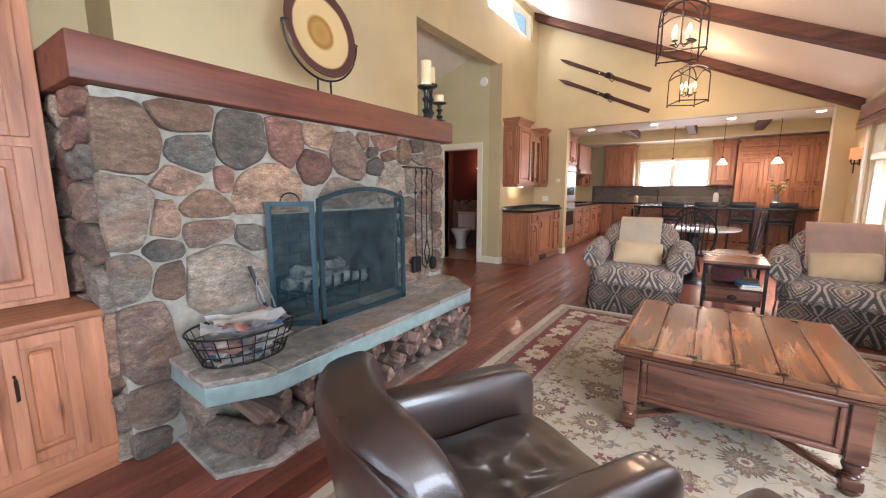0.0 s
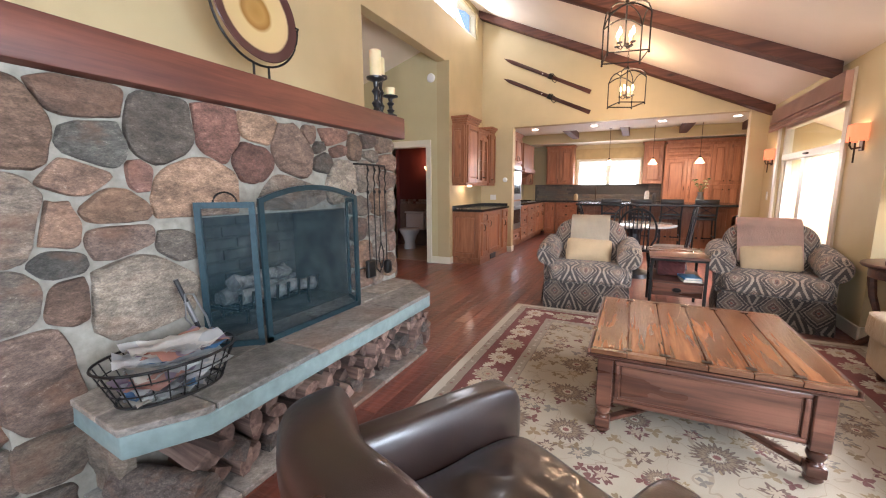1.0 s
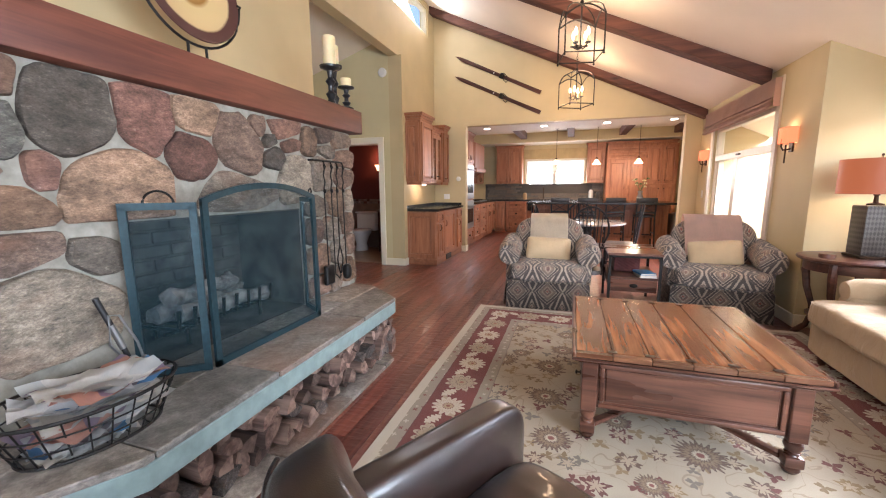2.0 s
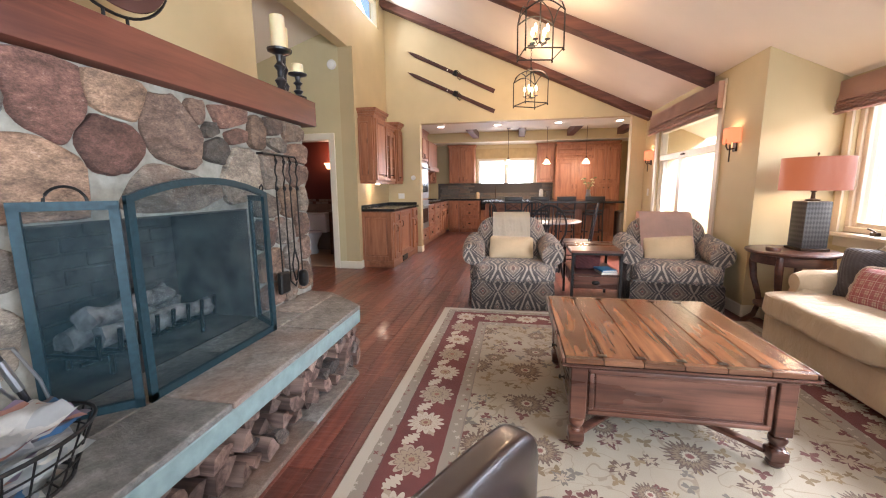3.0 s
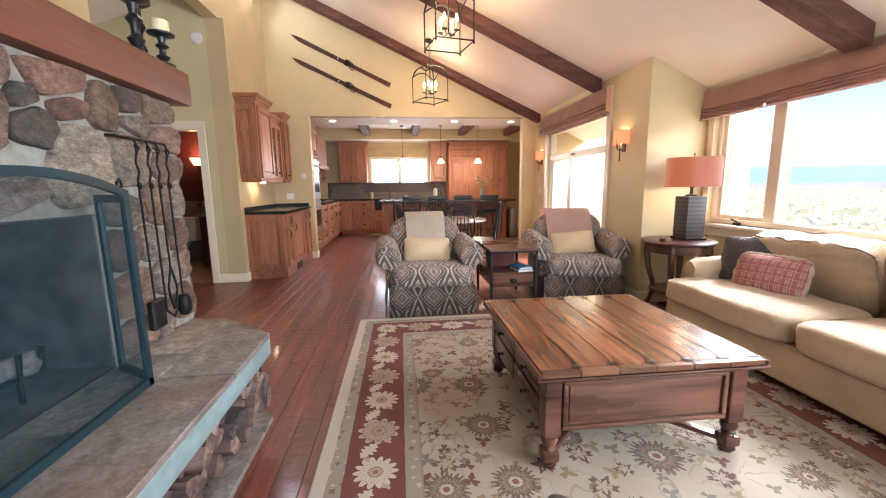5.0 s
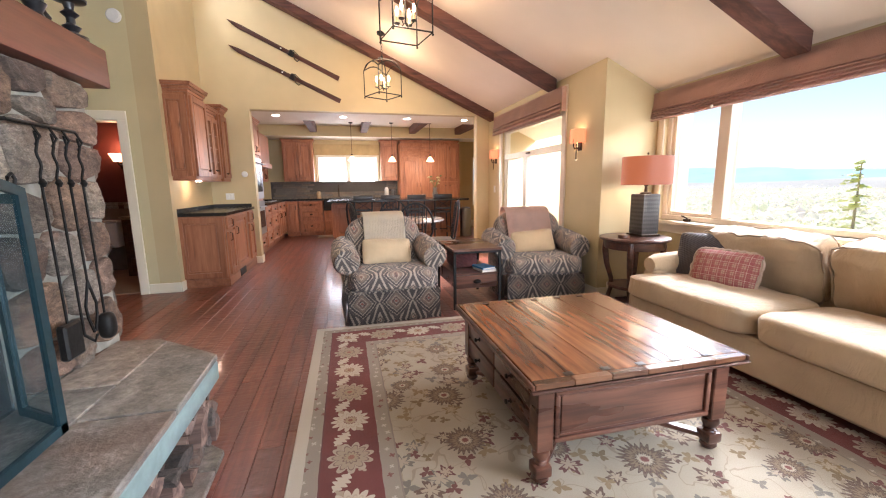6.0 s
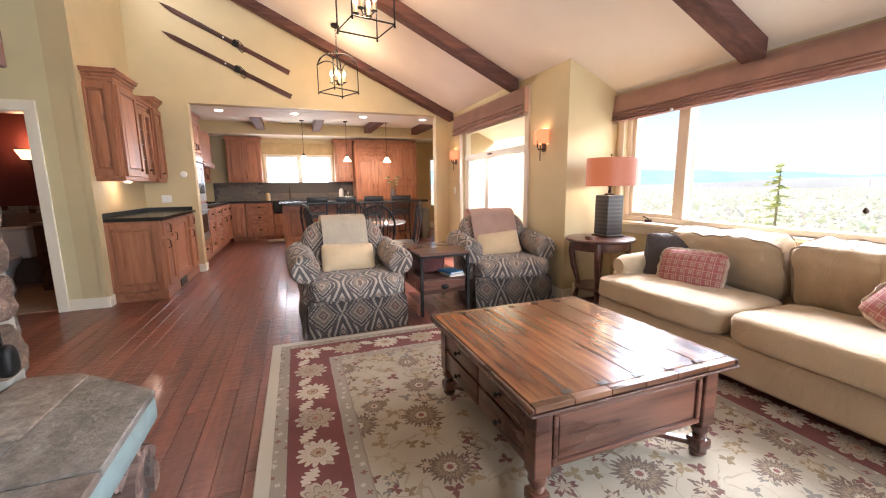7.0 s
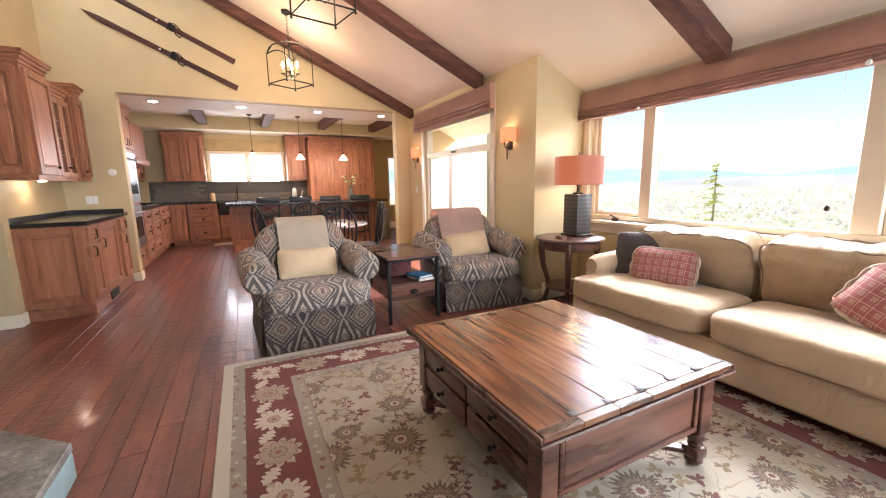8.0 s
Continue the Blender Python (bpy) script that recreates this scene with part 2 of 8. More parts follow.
def rug_mat(name, hx, hy):
    """Cream field with scattered blossoms and vines; red border with pale blossoms between two narrow grey bands."""
    k = Tree(name)
    x, y, z = k.xyz()
    wob = k.m('MULTIPLY', k.m('SUBTRACT', k.noise(9, 2), 0.5), 0.012)
    e = k.m('ADD', k.m('MINIMUM', k.m('SUBTRACT', hx, k.m('ABSOLUTE', x)), k.m('SUBTRACT', hy, k.m('ABSOLUTE', y))), wob)
    flat = k.node("ShaderNodeCombineXYZ", {0: x, 1: y, 2: 0.0}).outputs[0]

    def blossoms(scale, lobes, size, seed, ins=0.55, jitter=0.75):
        v = k.node("ShaderNodeTexVoronoi", {"Vector": k.scaled((1, 1, 1), (seed, seed * 0.7, 0), co=flat), "Scale": scale, "Randomness": jitter}, voronoi_dimensions='2D')
        dv = k.node("ShaderNodeVectorMath", {0: k.scaled((1, 1, 1), (seed, seed * 0.7, 0), co=flat), 1: v.outputs["Position"]}, operation='SUBTRACT').outputs[0]
        dx, dy, _ = k.xyz(dv)
        r = k.m('MULTIPLY', k.m('SQRT', k.m('ADD', k.m('MULTIPLY', dx, dx), k.m('MULTIPLY', dy, dy))), scale)
        th = k.m('ARCTAN2', dy, dx)
        rc = k.node("ShaderNodeSeparateColor", {0: v.outputs["Color"]})
        th = k.m('ADD', th, k.m('MULTIPLY', rc.outputs[0], 6.28))
        lob = k.m('ADD', ins, k.m('MULTIPLY', k.m('ABSOLUTE', k.m('SINE', k.m('MULTIPLY', th, lobes / 2))), 1 - ins))
        lob = k.m('MULTIPLY', lob, k.m('ADD', 0.75, k.m('MULTIPLY', k.m('SINE', k.m('MULTIPLY', th, lobes * 2.5)), 0.12)))
        rr = k.m('DIVIDE', r, k.m('MULTIPLY', lob, k.m('MULTIPLY', size, k.m('ADD', 0.6, k.m('MULTIPLY', rc.outputs[1], 0.5)))))
        return rr, rc.outputs[2]

    big, tone = blossoms(2.5, 10, 0.36, 3.1, 0.80)
    mid, tone2 = blossoms(4.8, 5, 0.50, 8.3, 0.30, 1.0)
    small, tone3 = blossoms(8.0, 3, 0.54, 5.7, 0.10, 1.0)
    vine_n = k.noise(5.5, 2, 0.5, flat, 0.8)
    vine = k.m('LESS_THAN', k.m('ABSOLUTE', k.m('SUBTRACT', vine_n, 0.5)), 0.010)
    cream = k.ramp(k.noise(2.2, 3), [(0.3, (0.34, 0.275, 0.195)), (0.7, (0.43, 0.365, 0.275))])
    leafc = k.ramp(tone3, [(0.0, (0.19, 0.125, 0.06)), (0.25, (0.14, 0.036, 0.03)), (0.5, (0.17, 0.145, 0.12)), (0.72, (0.25, 0.17, 0.085))], 'CONSTANT')
    midc = k.ramp(tone2, [(0.0, (0.16, 0.135, 0.11)), (0.3, (0.12, 0.064, 0.042)), (0.55, (0.12, 0.028, 0.025)), (0.78, (0.24, 0.16, 0.07))], 'CONSTANT')
    bigc = k.ramp(k.m('MULTIPLY', big, 0.5), [(0.0, (0.20, 0.06, 0.045)), (0.08, (0.50, 0.42, 0.31)), (0.15, (0.10, 0.055, 0.04)), (0.20, (0.25, 0.175, 0.11)), (0.31, (0.12, 0.06, 0.042)), (0.36, (0.17, 0.115, 0.08)), (0.41, (0.095, 0.05, 0.036))], 'CONSTANT')
    field = k.mix(k.m('MULTIPLY', vine, 0.6), cream, (0.24, 0.17, 0.11))
    field = k.mix(k.m('LESS_THAN', small, 0.8), field, leafc)
    field = k.mix(k.m('LESS_THAN', mid, 0.8), field, midc)
    field = k.mix(k.m('MULTIPLY', k.m('LESS_THAN', mid, 0.48), 0.85), field, (0.44, 0.35, 0.25))
    field = k.mix(k.m('LESS_THAN', big, 0.9), field, bigc)
    red = k.ramp(k.noise(6, 3), [(0.3, (0.125, 0.014, 0.014)), (0.7, (0.175, 0.024, 0.022))])
    # the border: white and tan palmettes in turn along its middle, serrated leaves between them
    along = k.m('LESS_THAN', k.m('SUBTRACT', hx, k.m('ABSOLUTE', x)), k.m('SUBTRACT', hy, k.m('ABSOLUTE', y)))
    run = k.m('ADD', k.m('MULTIPLY', y, along), k.m('MULTIPLY', x, k.m('SUBTRACT', 1.0, along)))
    across = k.m('SUBTRACT', e, 0.258)
    pale = (0.55, 0.475, 0.37)

    def palmette(shift, size, petals, stops, base):
        u = k.m('WRAP', k.m('ADD', run, shift), 0.29, -0.29)
        r = k.m('SQRT', k.m('ADD', k.m('MULTIPLY', u, u), k.m('MULTIPLY', across, across)))
        th = k.m('ARCTAN2', across, u)
        edge = k.m('ADD', 0.66, k.m('MULTIPLY', k.m('ABSOLUTE', k.m('SINE', k.m('MULTIPLY', th, petals / 2))), 0.34))
        q = k.m('DIVIDE', r, k.m('MULTIPLY', edge, size))
        return k.mix(k.m('LESS_THAN', q, 1.0), base, k.ramp(q, stops, 'CONSTANT'))

    for shift, flip in ((0.145, 1.0), (0.0725, -1.0), (0.2175, -1.0)):
        u = k.m('WRAP', k.m('ADD', run, shift), 0.145, -0.145)
        w = k.m('ADD', across, 0.040 * (1 if flip > 0 else -1) * (1 if shift < 0.2 else -1))
        p = k.m('ADD', k.m('MULTIPLY', u, 0.82), k.m('MULTIPLY', w, 0.57 * flip))
        q = k.m('SUBTRACT', k.m('MULTIPLY', w, 0.82), k.m('MULTIPLY', u, 0.57 * flip))
        n = k.m('DIVIDE', p, 0.060 if flip > 0 else 0.040)
        breadth = k.m('MULTIPLY', k.m('SUBTRACT', 1.0, k.m('MULTIPLY', n, n)), k.m('ADD', 0.016 if flip > 0 else 0.010, k.m('MULTIPLY', k.m('ABSOLUTE', k.m('SINE', k.m('MULTIPLY', p, 130.0))), 0.022 if flip > 0 else 0.012)))
        red = k.mix(k.m('LESS_THAN', k.m('ABSOLUTE', q), breadth), red, pale if flip > 0 else (0.40, 0.31, 0.22))
    red = palmette(0.0, 0.098, 14, [(0.0, (0.26, 0.09, 0.06)), (0.14, (0.42, 0.32, 0.20)), (0.30, (0.20, 0.06, 0.05)), (0.37, pale), (0.62, (0.46, 0.38, 0.29)), (0.70, pale)], red)
    red = palmette(0.29, 0.105, 11, [(0.0, (0.30, 0.12, 0.08)), (0.16, (0.36, 0.28, 0.18)), (0.34, (0.20, 0.12, 0.09)), (0.42, (0.37, 0.29, 0.20)), (0.74, (0.22, 0.14, 0.10)), (0.82, (0.42, 0.34, 0.25))], red)
    gb, gt = blossoms(17, 4, 0.42, 6.4, 0.3, 0.5)
    guard = k.mix(k.m('LESS_THAN', gb, 0.8), (0.30, 0.25, 0.195), k.ramp(gt, [(0.0, (0.50, 0.44, 0.35)), (0.6, (0.20, 0.07, 0.055))], 'CONSTANT'))
    col = k.mix(k.m('GREATER_THAN', e, 0.062), (0.52, 0.46, 0.37), guard)
    col = k.mix(k.m('GREATER_THAN', e, 0.125), col, (0.12, 0.025, 0.025))
    col = k.mix(k.m('GREATER_THAN', e, 0.132), col, red)
    col = k.mix(k.m('GREATER_THAN', e, 0.385), col, guard)
    col = k.mix(k.m('GREATER_THAN', e, 0.455), col, (0.24, 0.19, 0.15))
    col = k.mix(k.m('GREATER_THAN', e, 0.463), col, field)
    pile = k.noise(330, 3)
    col = k.mix(0.08, col, k.ramp(pile, [(0.3, (0.15, 0.12, 0.1)), (0.7, (0.65, 0.6, 0.5))]))
    return k.out(col, 0.95, pile, 0.5, 0.006, Sheen_Weight=0.05)


def plaid(name):
    k = Tree(name)
    x, y, z = k.xyz()
    def lines(c, per, w, ph=0.0):
        return k.m('LESS_THAN', k.m('PINGPONG', k.m('ADD', c, ph), per / 2), w / 2)
    th = k.noise(300, 2)
    per = 0.056
    c = k.mix(k.m('MULTIPLY', lines(x, per, 0.034), 0.82), (0.42, 0.25, 0.18), (0.27, 0.030, 0.036))
    c = k.mix(k.m('MULTIPLY', lines(z, per, 0.032), 0.72), c, (0.27, 0.030, 0.036))
    for cc in (x, z):
        c = k.mix(k.m('MULTIPLY', lines(cc, per, 0.003, 0.028), 0.7), c, (0.20, 0.03, 0.035))
        c = k.mix(k.m('MULTIPLY', lines(cc, per, 0.003, 0.007), 0.55), c, (0.70, 0.58, 0.45))
    c = k.mix(0.15, c, k.ramp(th, [(0.3, (0.2, 0.1, 0.1)), (0.7, (0.7, 0.6, 0.5))]))
    return k.out(c, 0.9, th, 0.3, 0.003)


def glass_mat(name, tint=(0.95, 0.98, 0.98)):
    k = Tree(name)
    return k.out(tint, 0.0, Transmission_Weight=1.0, IOR=1.05)


M_WALL = paint("wall paint, olive gold", (0.55, 0.445, 0.255))
# the wall paint again, lightened: the hall's cool light is put into the colour
M_WALL_HALL_LIT = paint("wall paint, hall light in colour", (0.60, 0.53, 0.32))
M_CEIL = paint("ceiling paint, warm white", (0.82, 0.74, 0.63), 0.7, 0.04)
M_KCEIL = paint("kitchen ceiling, white", (0.84, 0.78, 0.68), 0.7, 0.04)
M_TRIM = paint("trim paint, cream", (0.80, 0.75, 0.62), 0.35, 0.03)
M_TRIMW = paint("window frame, sand", (0.62, 0.52, 0.40), 0.4, 0.05)
M_BURG = paint("wall paint, burgundy", (0.10, 0.025, 0.025))
M_CAB = wood("knotty alder, upright", (0.31, 0.122, 0.060), (0.43, 0.187, 0.098), 2, 0.42, 1.3)
M_CABX = wood("knotty alder, lengthwise", (0.29, 0.112, 0.055), (0.41, 0.175, 0.092), 1, 0.42, 1.3)
M_BEAM = wood("beam, red-brown stain", (0.075, 0.026, 0.016), (0.15, 0.056, 0.034), 0, 0.72, few=0.4)
M_MANTEL = wood("mantel, red-brown stain", (0.098, 0.027, 0.016), (0.175, 0.054, 0.031), 1, 0.5, 0.9, few=0.25)
M_FLOOR = wood("floor board, dark cherry stain", (0.12, 0.034, 0.023), (0.24, 0.078, 0.050), 1, 0.32, 0.9, True, 0.25, 0.35, False, 0.8)
M_FLOORJ = wood("floor boards, dark cherry stain", (0.12, 0.034, 0.023), (0.24, 0.078, 0.050), 1, 0.32, 0.9, True, 0.25, 0.35, True, 0.8)
M_TABLE = wood("table plank, honey brown", (0.080, 0.028, 0.013), (0.255, 0.098, 0.040), 1, 0.21, 0.9, False, 0.1, 0.3)
M_TABLED = wood("table frame, walnut brown", (0.060, 0.022, 0.014), (0.17, 0.070, 0.043), 0, 0.28, 0.9, False, 0.35, 0.1)
M_TABLEX = wood("table end board, honey brown", (0.070, 0.027, 0.014), (0.19, 0.082, 0.040), 0, 0.25, 0.9, False, 0.35, 0.2)
M_DARKWOOD = wood("dark end table wood", (0.05, 0.018, 0.012), (0.12, 0.045, 0.028), 0, 0.35, 1.0, False, 0.2)
STONES = {
    "tan": stone("fieldstone, tan", [(0.0, (0.178, 0.112, 0.077)), (0.35, (0.205, 0.129, 0.084)), (0.7, (0.185, 0.132, 0.095))]),
    "red": stone("fieldstone, red-brown", [(0.0, (0.152, 0.074, 0.055)), (0.4, (0.172, 0.090, 0.063)), (0.7, (0.129, 0.069, 0.055))]),
    "dark": stone("fieldstone, dark grey", [(0.0, (0.077, 0.066, 0.055)), (0.4, (0.099, 0.082, 0.066)), (0.7, (0.082, 0.077, 0.066))]),
    "brown": stone("fieldstone, brown", [(0.0, (0.139, 0.090, 0.066)), (0.35, (0.165, 0.103, 0.073)), (0.7, (0.116, 0.079, 0.061))]),
    "grey": stone("fieldstone, pale grey", [(0.0, (0.165, 0.132, 0.103)), (0.4, (0.191, 0.156, 0.119)), (0.7, (0.145, 0.119, 0.095))]),
}
M_MORTAR = plain("mortar, pale grey", (0.27, 0.255, 0.215), 0.9, 0, 0.22, 22, 0.8)
M_SLATE = stone("bluestone slab", [(0.0, (0.23, 0.205, 0.178)), (0.4, (0.25, 0.215, 0.18)), (0.7, (0.215, 0.20, 0.18))], 0.45, 0.28)
# slab edge tinted teal: the blue window reflection is put into the colour
M_SLATE_EDGE = plain("bluestone edge", (0.185, 0.255, 0.25), 0.55, 0, 0.15, 18, 0.3)
M_GRAN = plain("black granite", (0.02, 0.021, 0.022), 0.16, 0, 0.4, 120, 0.02)
M_IRON = plain("black iron", (0.018, 0.017, 0.016), 0.45, 0.6, 0.2, 60, 0.2)
M_STEELBLUE = plain("screen frame, dark steel", (0.012, 0.036, 0.046), 0.42, 0.3, 0.2, 50, 0.1)
M_BRONZE = plain("oil-rubbed bronze", (0.05, 0.03, 0.018), 0.38, 0.8, 0.2, 50, 0.1)
M_STEEL = plain("brushed steel", (0.30, 0.30, 0.30), 0.42, 1.0, 0.06, 60, 0.05)
M_BLACKW = plain("black painted wood", (0.016, 0.016, 0.018), 0.32, 0, 0.2, 40, 0.05)


def slack_cloth(name, c):
    """Plain twill with soft wrinkles of two sizes."""
    k = Tree(name)
    n = k.noise(4, 4)
    wr = k.noise(4.5, 4, 0.55, k.scaled((1.0, 1.6, 1.0)), 1.4)
    fine = k.noise(420, 2)
    col = k.ramp(k.m('ADD', k.m('MULTIPLY', n, 0.7), k.m('MULTIPLY', fine, 0.3)), [(0.3, tuple(v * 0.88 for v in c)), (0.7, tuple(v * 1.1 for v in c))])
    return k.out(col, 0.9, k.m('ADD', k.m('MULTIPLY', wr, 3.2), k.m('MULTIPLY', fine, 0.16)), 0.42, 0.011, Sheen_Weight=0.15)


M_SOFA = slack_cloth("sofa cloth, wheat", (0.44, 0.32, 0.195))
M_THROW1 = weave("throw, cream herringbone", (0.80, 0.68, 0.52), 0.1, 400)
M_THROW2 = weave("throw, dusty rose", (0.74, 0.50, 0.40), 0.1, 500)
M_PILLOW = weave("pillow, straw", (0.62, 0.46, 0.28), 0.1, 700)
M_SLATEPIL = weave("pillow, charcoal", (0.062, 0.047, 0.045), 0.2, 220)
M_BLIND = weave("roman shade, rosy brown", (0.50, 0.30, 0.225), 0.1, 600)
M_PLAID = plaid("plaid, red and tan")
M_IKAT = ikat("ikat upholstery")
M_GLASS = glass_mat("window glass")
M_WHITE = plain("white ceramic", (0.8, 0.8, 0.78), 0.2, 0, 0.03)
M_CANDLE = plain("candle wax, ivory", (0.75, 0.62, 0.38), 0.5, 0, 0.06, 20, 0.05, Subsurface_Weight=0.3)
M_BULB = glow("bulb", (1.0, 0.72, 0.42), 26)
M_DOWN = glow("downlight lens", (1.0, 0.88, 0.7), 10)
M_AMBER = glow("frosted amber shade", (1.0, 0.50, 0.22), 2.2, (0.8, 0.5, 0.3))
M_PEND = glow("pendant glass", (1.0, 0.66, 0.36), 2.0, (0.85, 0.7, 0.5))
M_LSHADE = glow("lamp shade, terracotta cloth", (0.95, 0.26, 0.10), 0.15, (0.065, 0.021, 0.011))
M_SCONCE = glow("sconce shade, orange cloth", (1.0, 0.22, 0.09), 0.55, (0.12, 0.035, 0.018))
M_BARK = stone("bark", [(0.0, (0.10, 0.08, 0.068)), (0.5, (0.075, 0.062, 0.055))], 0.95, 2.2)
M_SPLIT = wood("split firewood", (0.075, 0.042, 0.032), (0.27, 0.175, 0.135), 0, 0.8, 0.8, False, 0.0, 0.9)
M_FIREBRICK = plain("sooty firebrick", (0.06, 0.056, 0.052), 0.9, 0, 0.6, 7, 0.4)
M_ASHLOG = plain("ashen log", (0.17, 0.165, 0.16), 0.9, 0, 0.8, 14, 0.5)


def leather():
    k = Tree("leather, dark brown")
    v = k.node("ShaderNodeTexVoronoi", {"Vector": k.co, "Scale": 520.0})
    n = k.noise(6, 5, 0.6, None, 0.5)
    crease = k.noise(3.2, 3, 0.6, None, 2.2)
    line = k.m('LESS_THAN', k.m('ABSOLUTE', k.m('SUBTRACT', crease, 0.5)), 0.02)
    col = k.ramp(n, [(0.3, (0.011, 0.0055, 0.0045)), (0.7, (0.025, 0.0115, 0.0085))])
    h = k.m('ADD', k.m('MULTIPLY', v.outputs["Distance"], 0.4), k.m('ADD', k.m('MULTIPLY', crease, 0.25), k.m('MULTIPLY', k.noise(16, 4, 0.6, None, 1.2), 0.12)))
    return k.out(col, k.node("ShaderNodeMapRange", {0: n, 3: 0.24, 4: 0.36}).outputs[0], h, 0.22, 0.006, Coat_Weight=0.55, Coat_Roughness=0.13)


M_LEATHER = leather()


def mesh_screen():
    """Fine black wire mesh: half open, half wire. Its blue reflection is put into the colour."""
    k = Tree("spark mesh")
    tr = k.node("ShaderNodeBsdfTransparent", {0: (1, 1, 1, 1)})
    mx = k.node("ShaderNodeMixShader", {0: 0.30})
    k.out((0.014, 0.046, 0.058), 0.7, Specular_IOR_Level=0.25)
    k.t.links.new(tr.outputs[0], mx.inputs[1])
    k.t.links.new(k.bsdf.outputs[0], mx.inputs[2])
    k.t.links.new(mx.outputs[0], k.t.nodes["Material Output"].inputs[0])
    return k.mat


M_MESH = mesh_screen()

# ---- mesh helpers ----
def bm_new():
    return bmesh.new()


def box(bm, x0, x1, y0, y1, z0, z1, bev=0.0, seg=1, m=None):
    """A box between the given limits, its edges bevelled."""
    mat = Matrix.Translation(((x0 + x1) / 2, (y0 + y1) / 2, (z0 + z1) / 2)) @ Matrix.Diagonal((abs(x1 - x0), abs(y1 - y0), abs(z1 - z0), 1))
    before = set(bm.verts) if m else ()
    vs = bmesh.ops.create_cube(bm, size=1.0, matrix=mat)["verts"]
    if bev:
        es = list({e for v in vs for e in v.link_edges})
        bmesh.ops.bevel(bm, geom=es, offset=bev, segments=seg, affect='EDGES', profile=0.5)
    if m:
        bmesh.ops.transform(bm, matrix=m, verts=[v for v in bm.verts if v not in before])
    return bm


def prism(bm, pts, axis, a0, a1):
    """A polygon, in the two other axes, drawn out along one axis."""
    def at(p, a):
        return {"x": (a, p[0], p[1]), "y": (p[0], a, p[1]), "z": (p[0], p[1], a)}[axis]
    lo = [bm.verts.new(at(p, a0)) for p in pts]
    hi = [bm.verts.new(at(p, a1)) for p in pts]
    fs = [bm.faces.new(lo), bm.faces.new(hi)]
    for i in range(len(pts)):
        j = (i + 1) % len(pts)
        fs.append(bm.faces.new((lo[i], lo[j], hi[j], hi[i])))
    bmesh.ops.recalc_face_normals(bm, faces=fs)
    return bm


def lathe(bm, prof, seg=20, m=None):
    """A profile of (radius, height) turned round z."""
    rings = []
    for r, h in prof:
        rings.append([bm.verts.new((r * math.cos(2 * math.pi * i / seg), r * math.sin(2 * math.pi * i / seg), h)) for i in range(seg)])
    fs = []
    for a, b in zip(rings, rings[1:]):
        for i in range(seg):
            j = (i + 1) % seg
            fs.append(bm.faces.new((a[i], a[j], b[j], b[i])))
    fs.append(bm.faces.new(rings[0][::-1]))
    fs.append(bm.faces.new(rings[-1]))
    bmesh.ops.recalc_face_normals(bm, faces=fs)
    if m:
        bmesh.ops.transform(bm, matrix=m, verts=[v for r in rings for v in r])
    return bm


def tube(bm, pts, r, seg=8, closed=False, flat=1.0):
    """A rod of radius r along points."""
    pts = [Vector(p) for p in pts]
    n = len(pts)
    rings = []
    up = Vector((0, 0, 1))
    for i, p in enumerate(pts):
        a = pts[(i - 1) % n] if (closed or i) else p
        b = pts[(i + 1) % n] if (closed or i < n - 1) else p
        d = (b - a).normalized()
        ref = up if abs(d.z) < 0.9 else Vector((0, 1, 0))
        s = d.cross(ref).normalized()
        u = s.cross(d).normalized()
        rr = r[i] if isinstance(r, (list, tuple)) else r
        rings.append([bm.verts.new(p + s * (rr * math.cos(2 * math.pi * k / seg)) + u * (rr * flat * math.sin(2 * math.pi * k / seg))) for k in range(seg)])
    fs = []
    for i in range(n if closed else n - 1):
        a, b = rings[i], rings[(i + 1) % n]
        for k in range(seg):
            j = (k + 1) % seg
            fs.append(bm.faces.new((a[k], a[j], b[j], b[k])))
    if not closed:
        fs += [bm.faces.new(rings[0]), bm.faces.new(rings[-1])]
    bmesh.ops.recalc_face_normals(bm, faces=fs)
    return bm


def soft_box(bm, sx, sy, sz, m=None, n=10, e=5.0, puff=0.0, rough=0.0, seed=0):
    """A cushion: a rounded block of half sizes sx, sy, sz; puff swells the middle of its large faces."""
    other = bm
    bm = bmesh.new()
    bmesh.ops.create_cube(bm, size=2.0)
    bmesh.ops.subdivide_edges(bm, edges=bm.edges[:], cuts=n - 1, use_grid_fill=True)
    every = bm.verts[:]
    for v in every:
        c = v.co
        l = (abs(c.x) ** e + abs(c.y) ** e + abs(c.z) ** e) ** (1 / e)
        c = c / l
        sw = 1 + puff * (1 - min(1, abs(c.x)) ** 2) * (1 - min(1, abs(c.y)) ** 2)
        q = Vector((c.x * sx, c.y * sy, c.z * sz * sw))
        if rough:
            q += c.normalized() * rough * noise.noise(q * 7 + Vector((seed, seed * 2.3, 0)))
        v.co = m @ q if m else q
    me = bpy.data.meshes.new("cushion")
    bm.to_mesh(me)
    bm.free()
    other.from_mesh(me)
    bpy.data.meshes.remove(me)
    return other


def part(name, bm, material, parent=None, label="", angle=35, m=None):
    me = bpy.data.meshes.new(name)
    bm.to_mesh(me)
    bm.free()
    me.polygons.foreach_set("use_smooth", [True] * len(me.polygons))
    me.set_sharp_from_angle(angle=radians(angle))
    me.materials.append(material)
    ob = new(name, me)
    ob.parent = parent
    if m:
        ob.matrix_basis = m
    if label:
        ob["label"] = label
    return ob


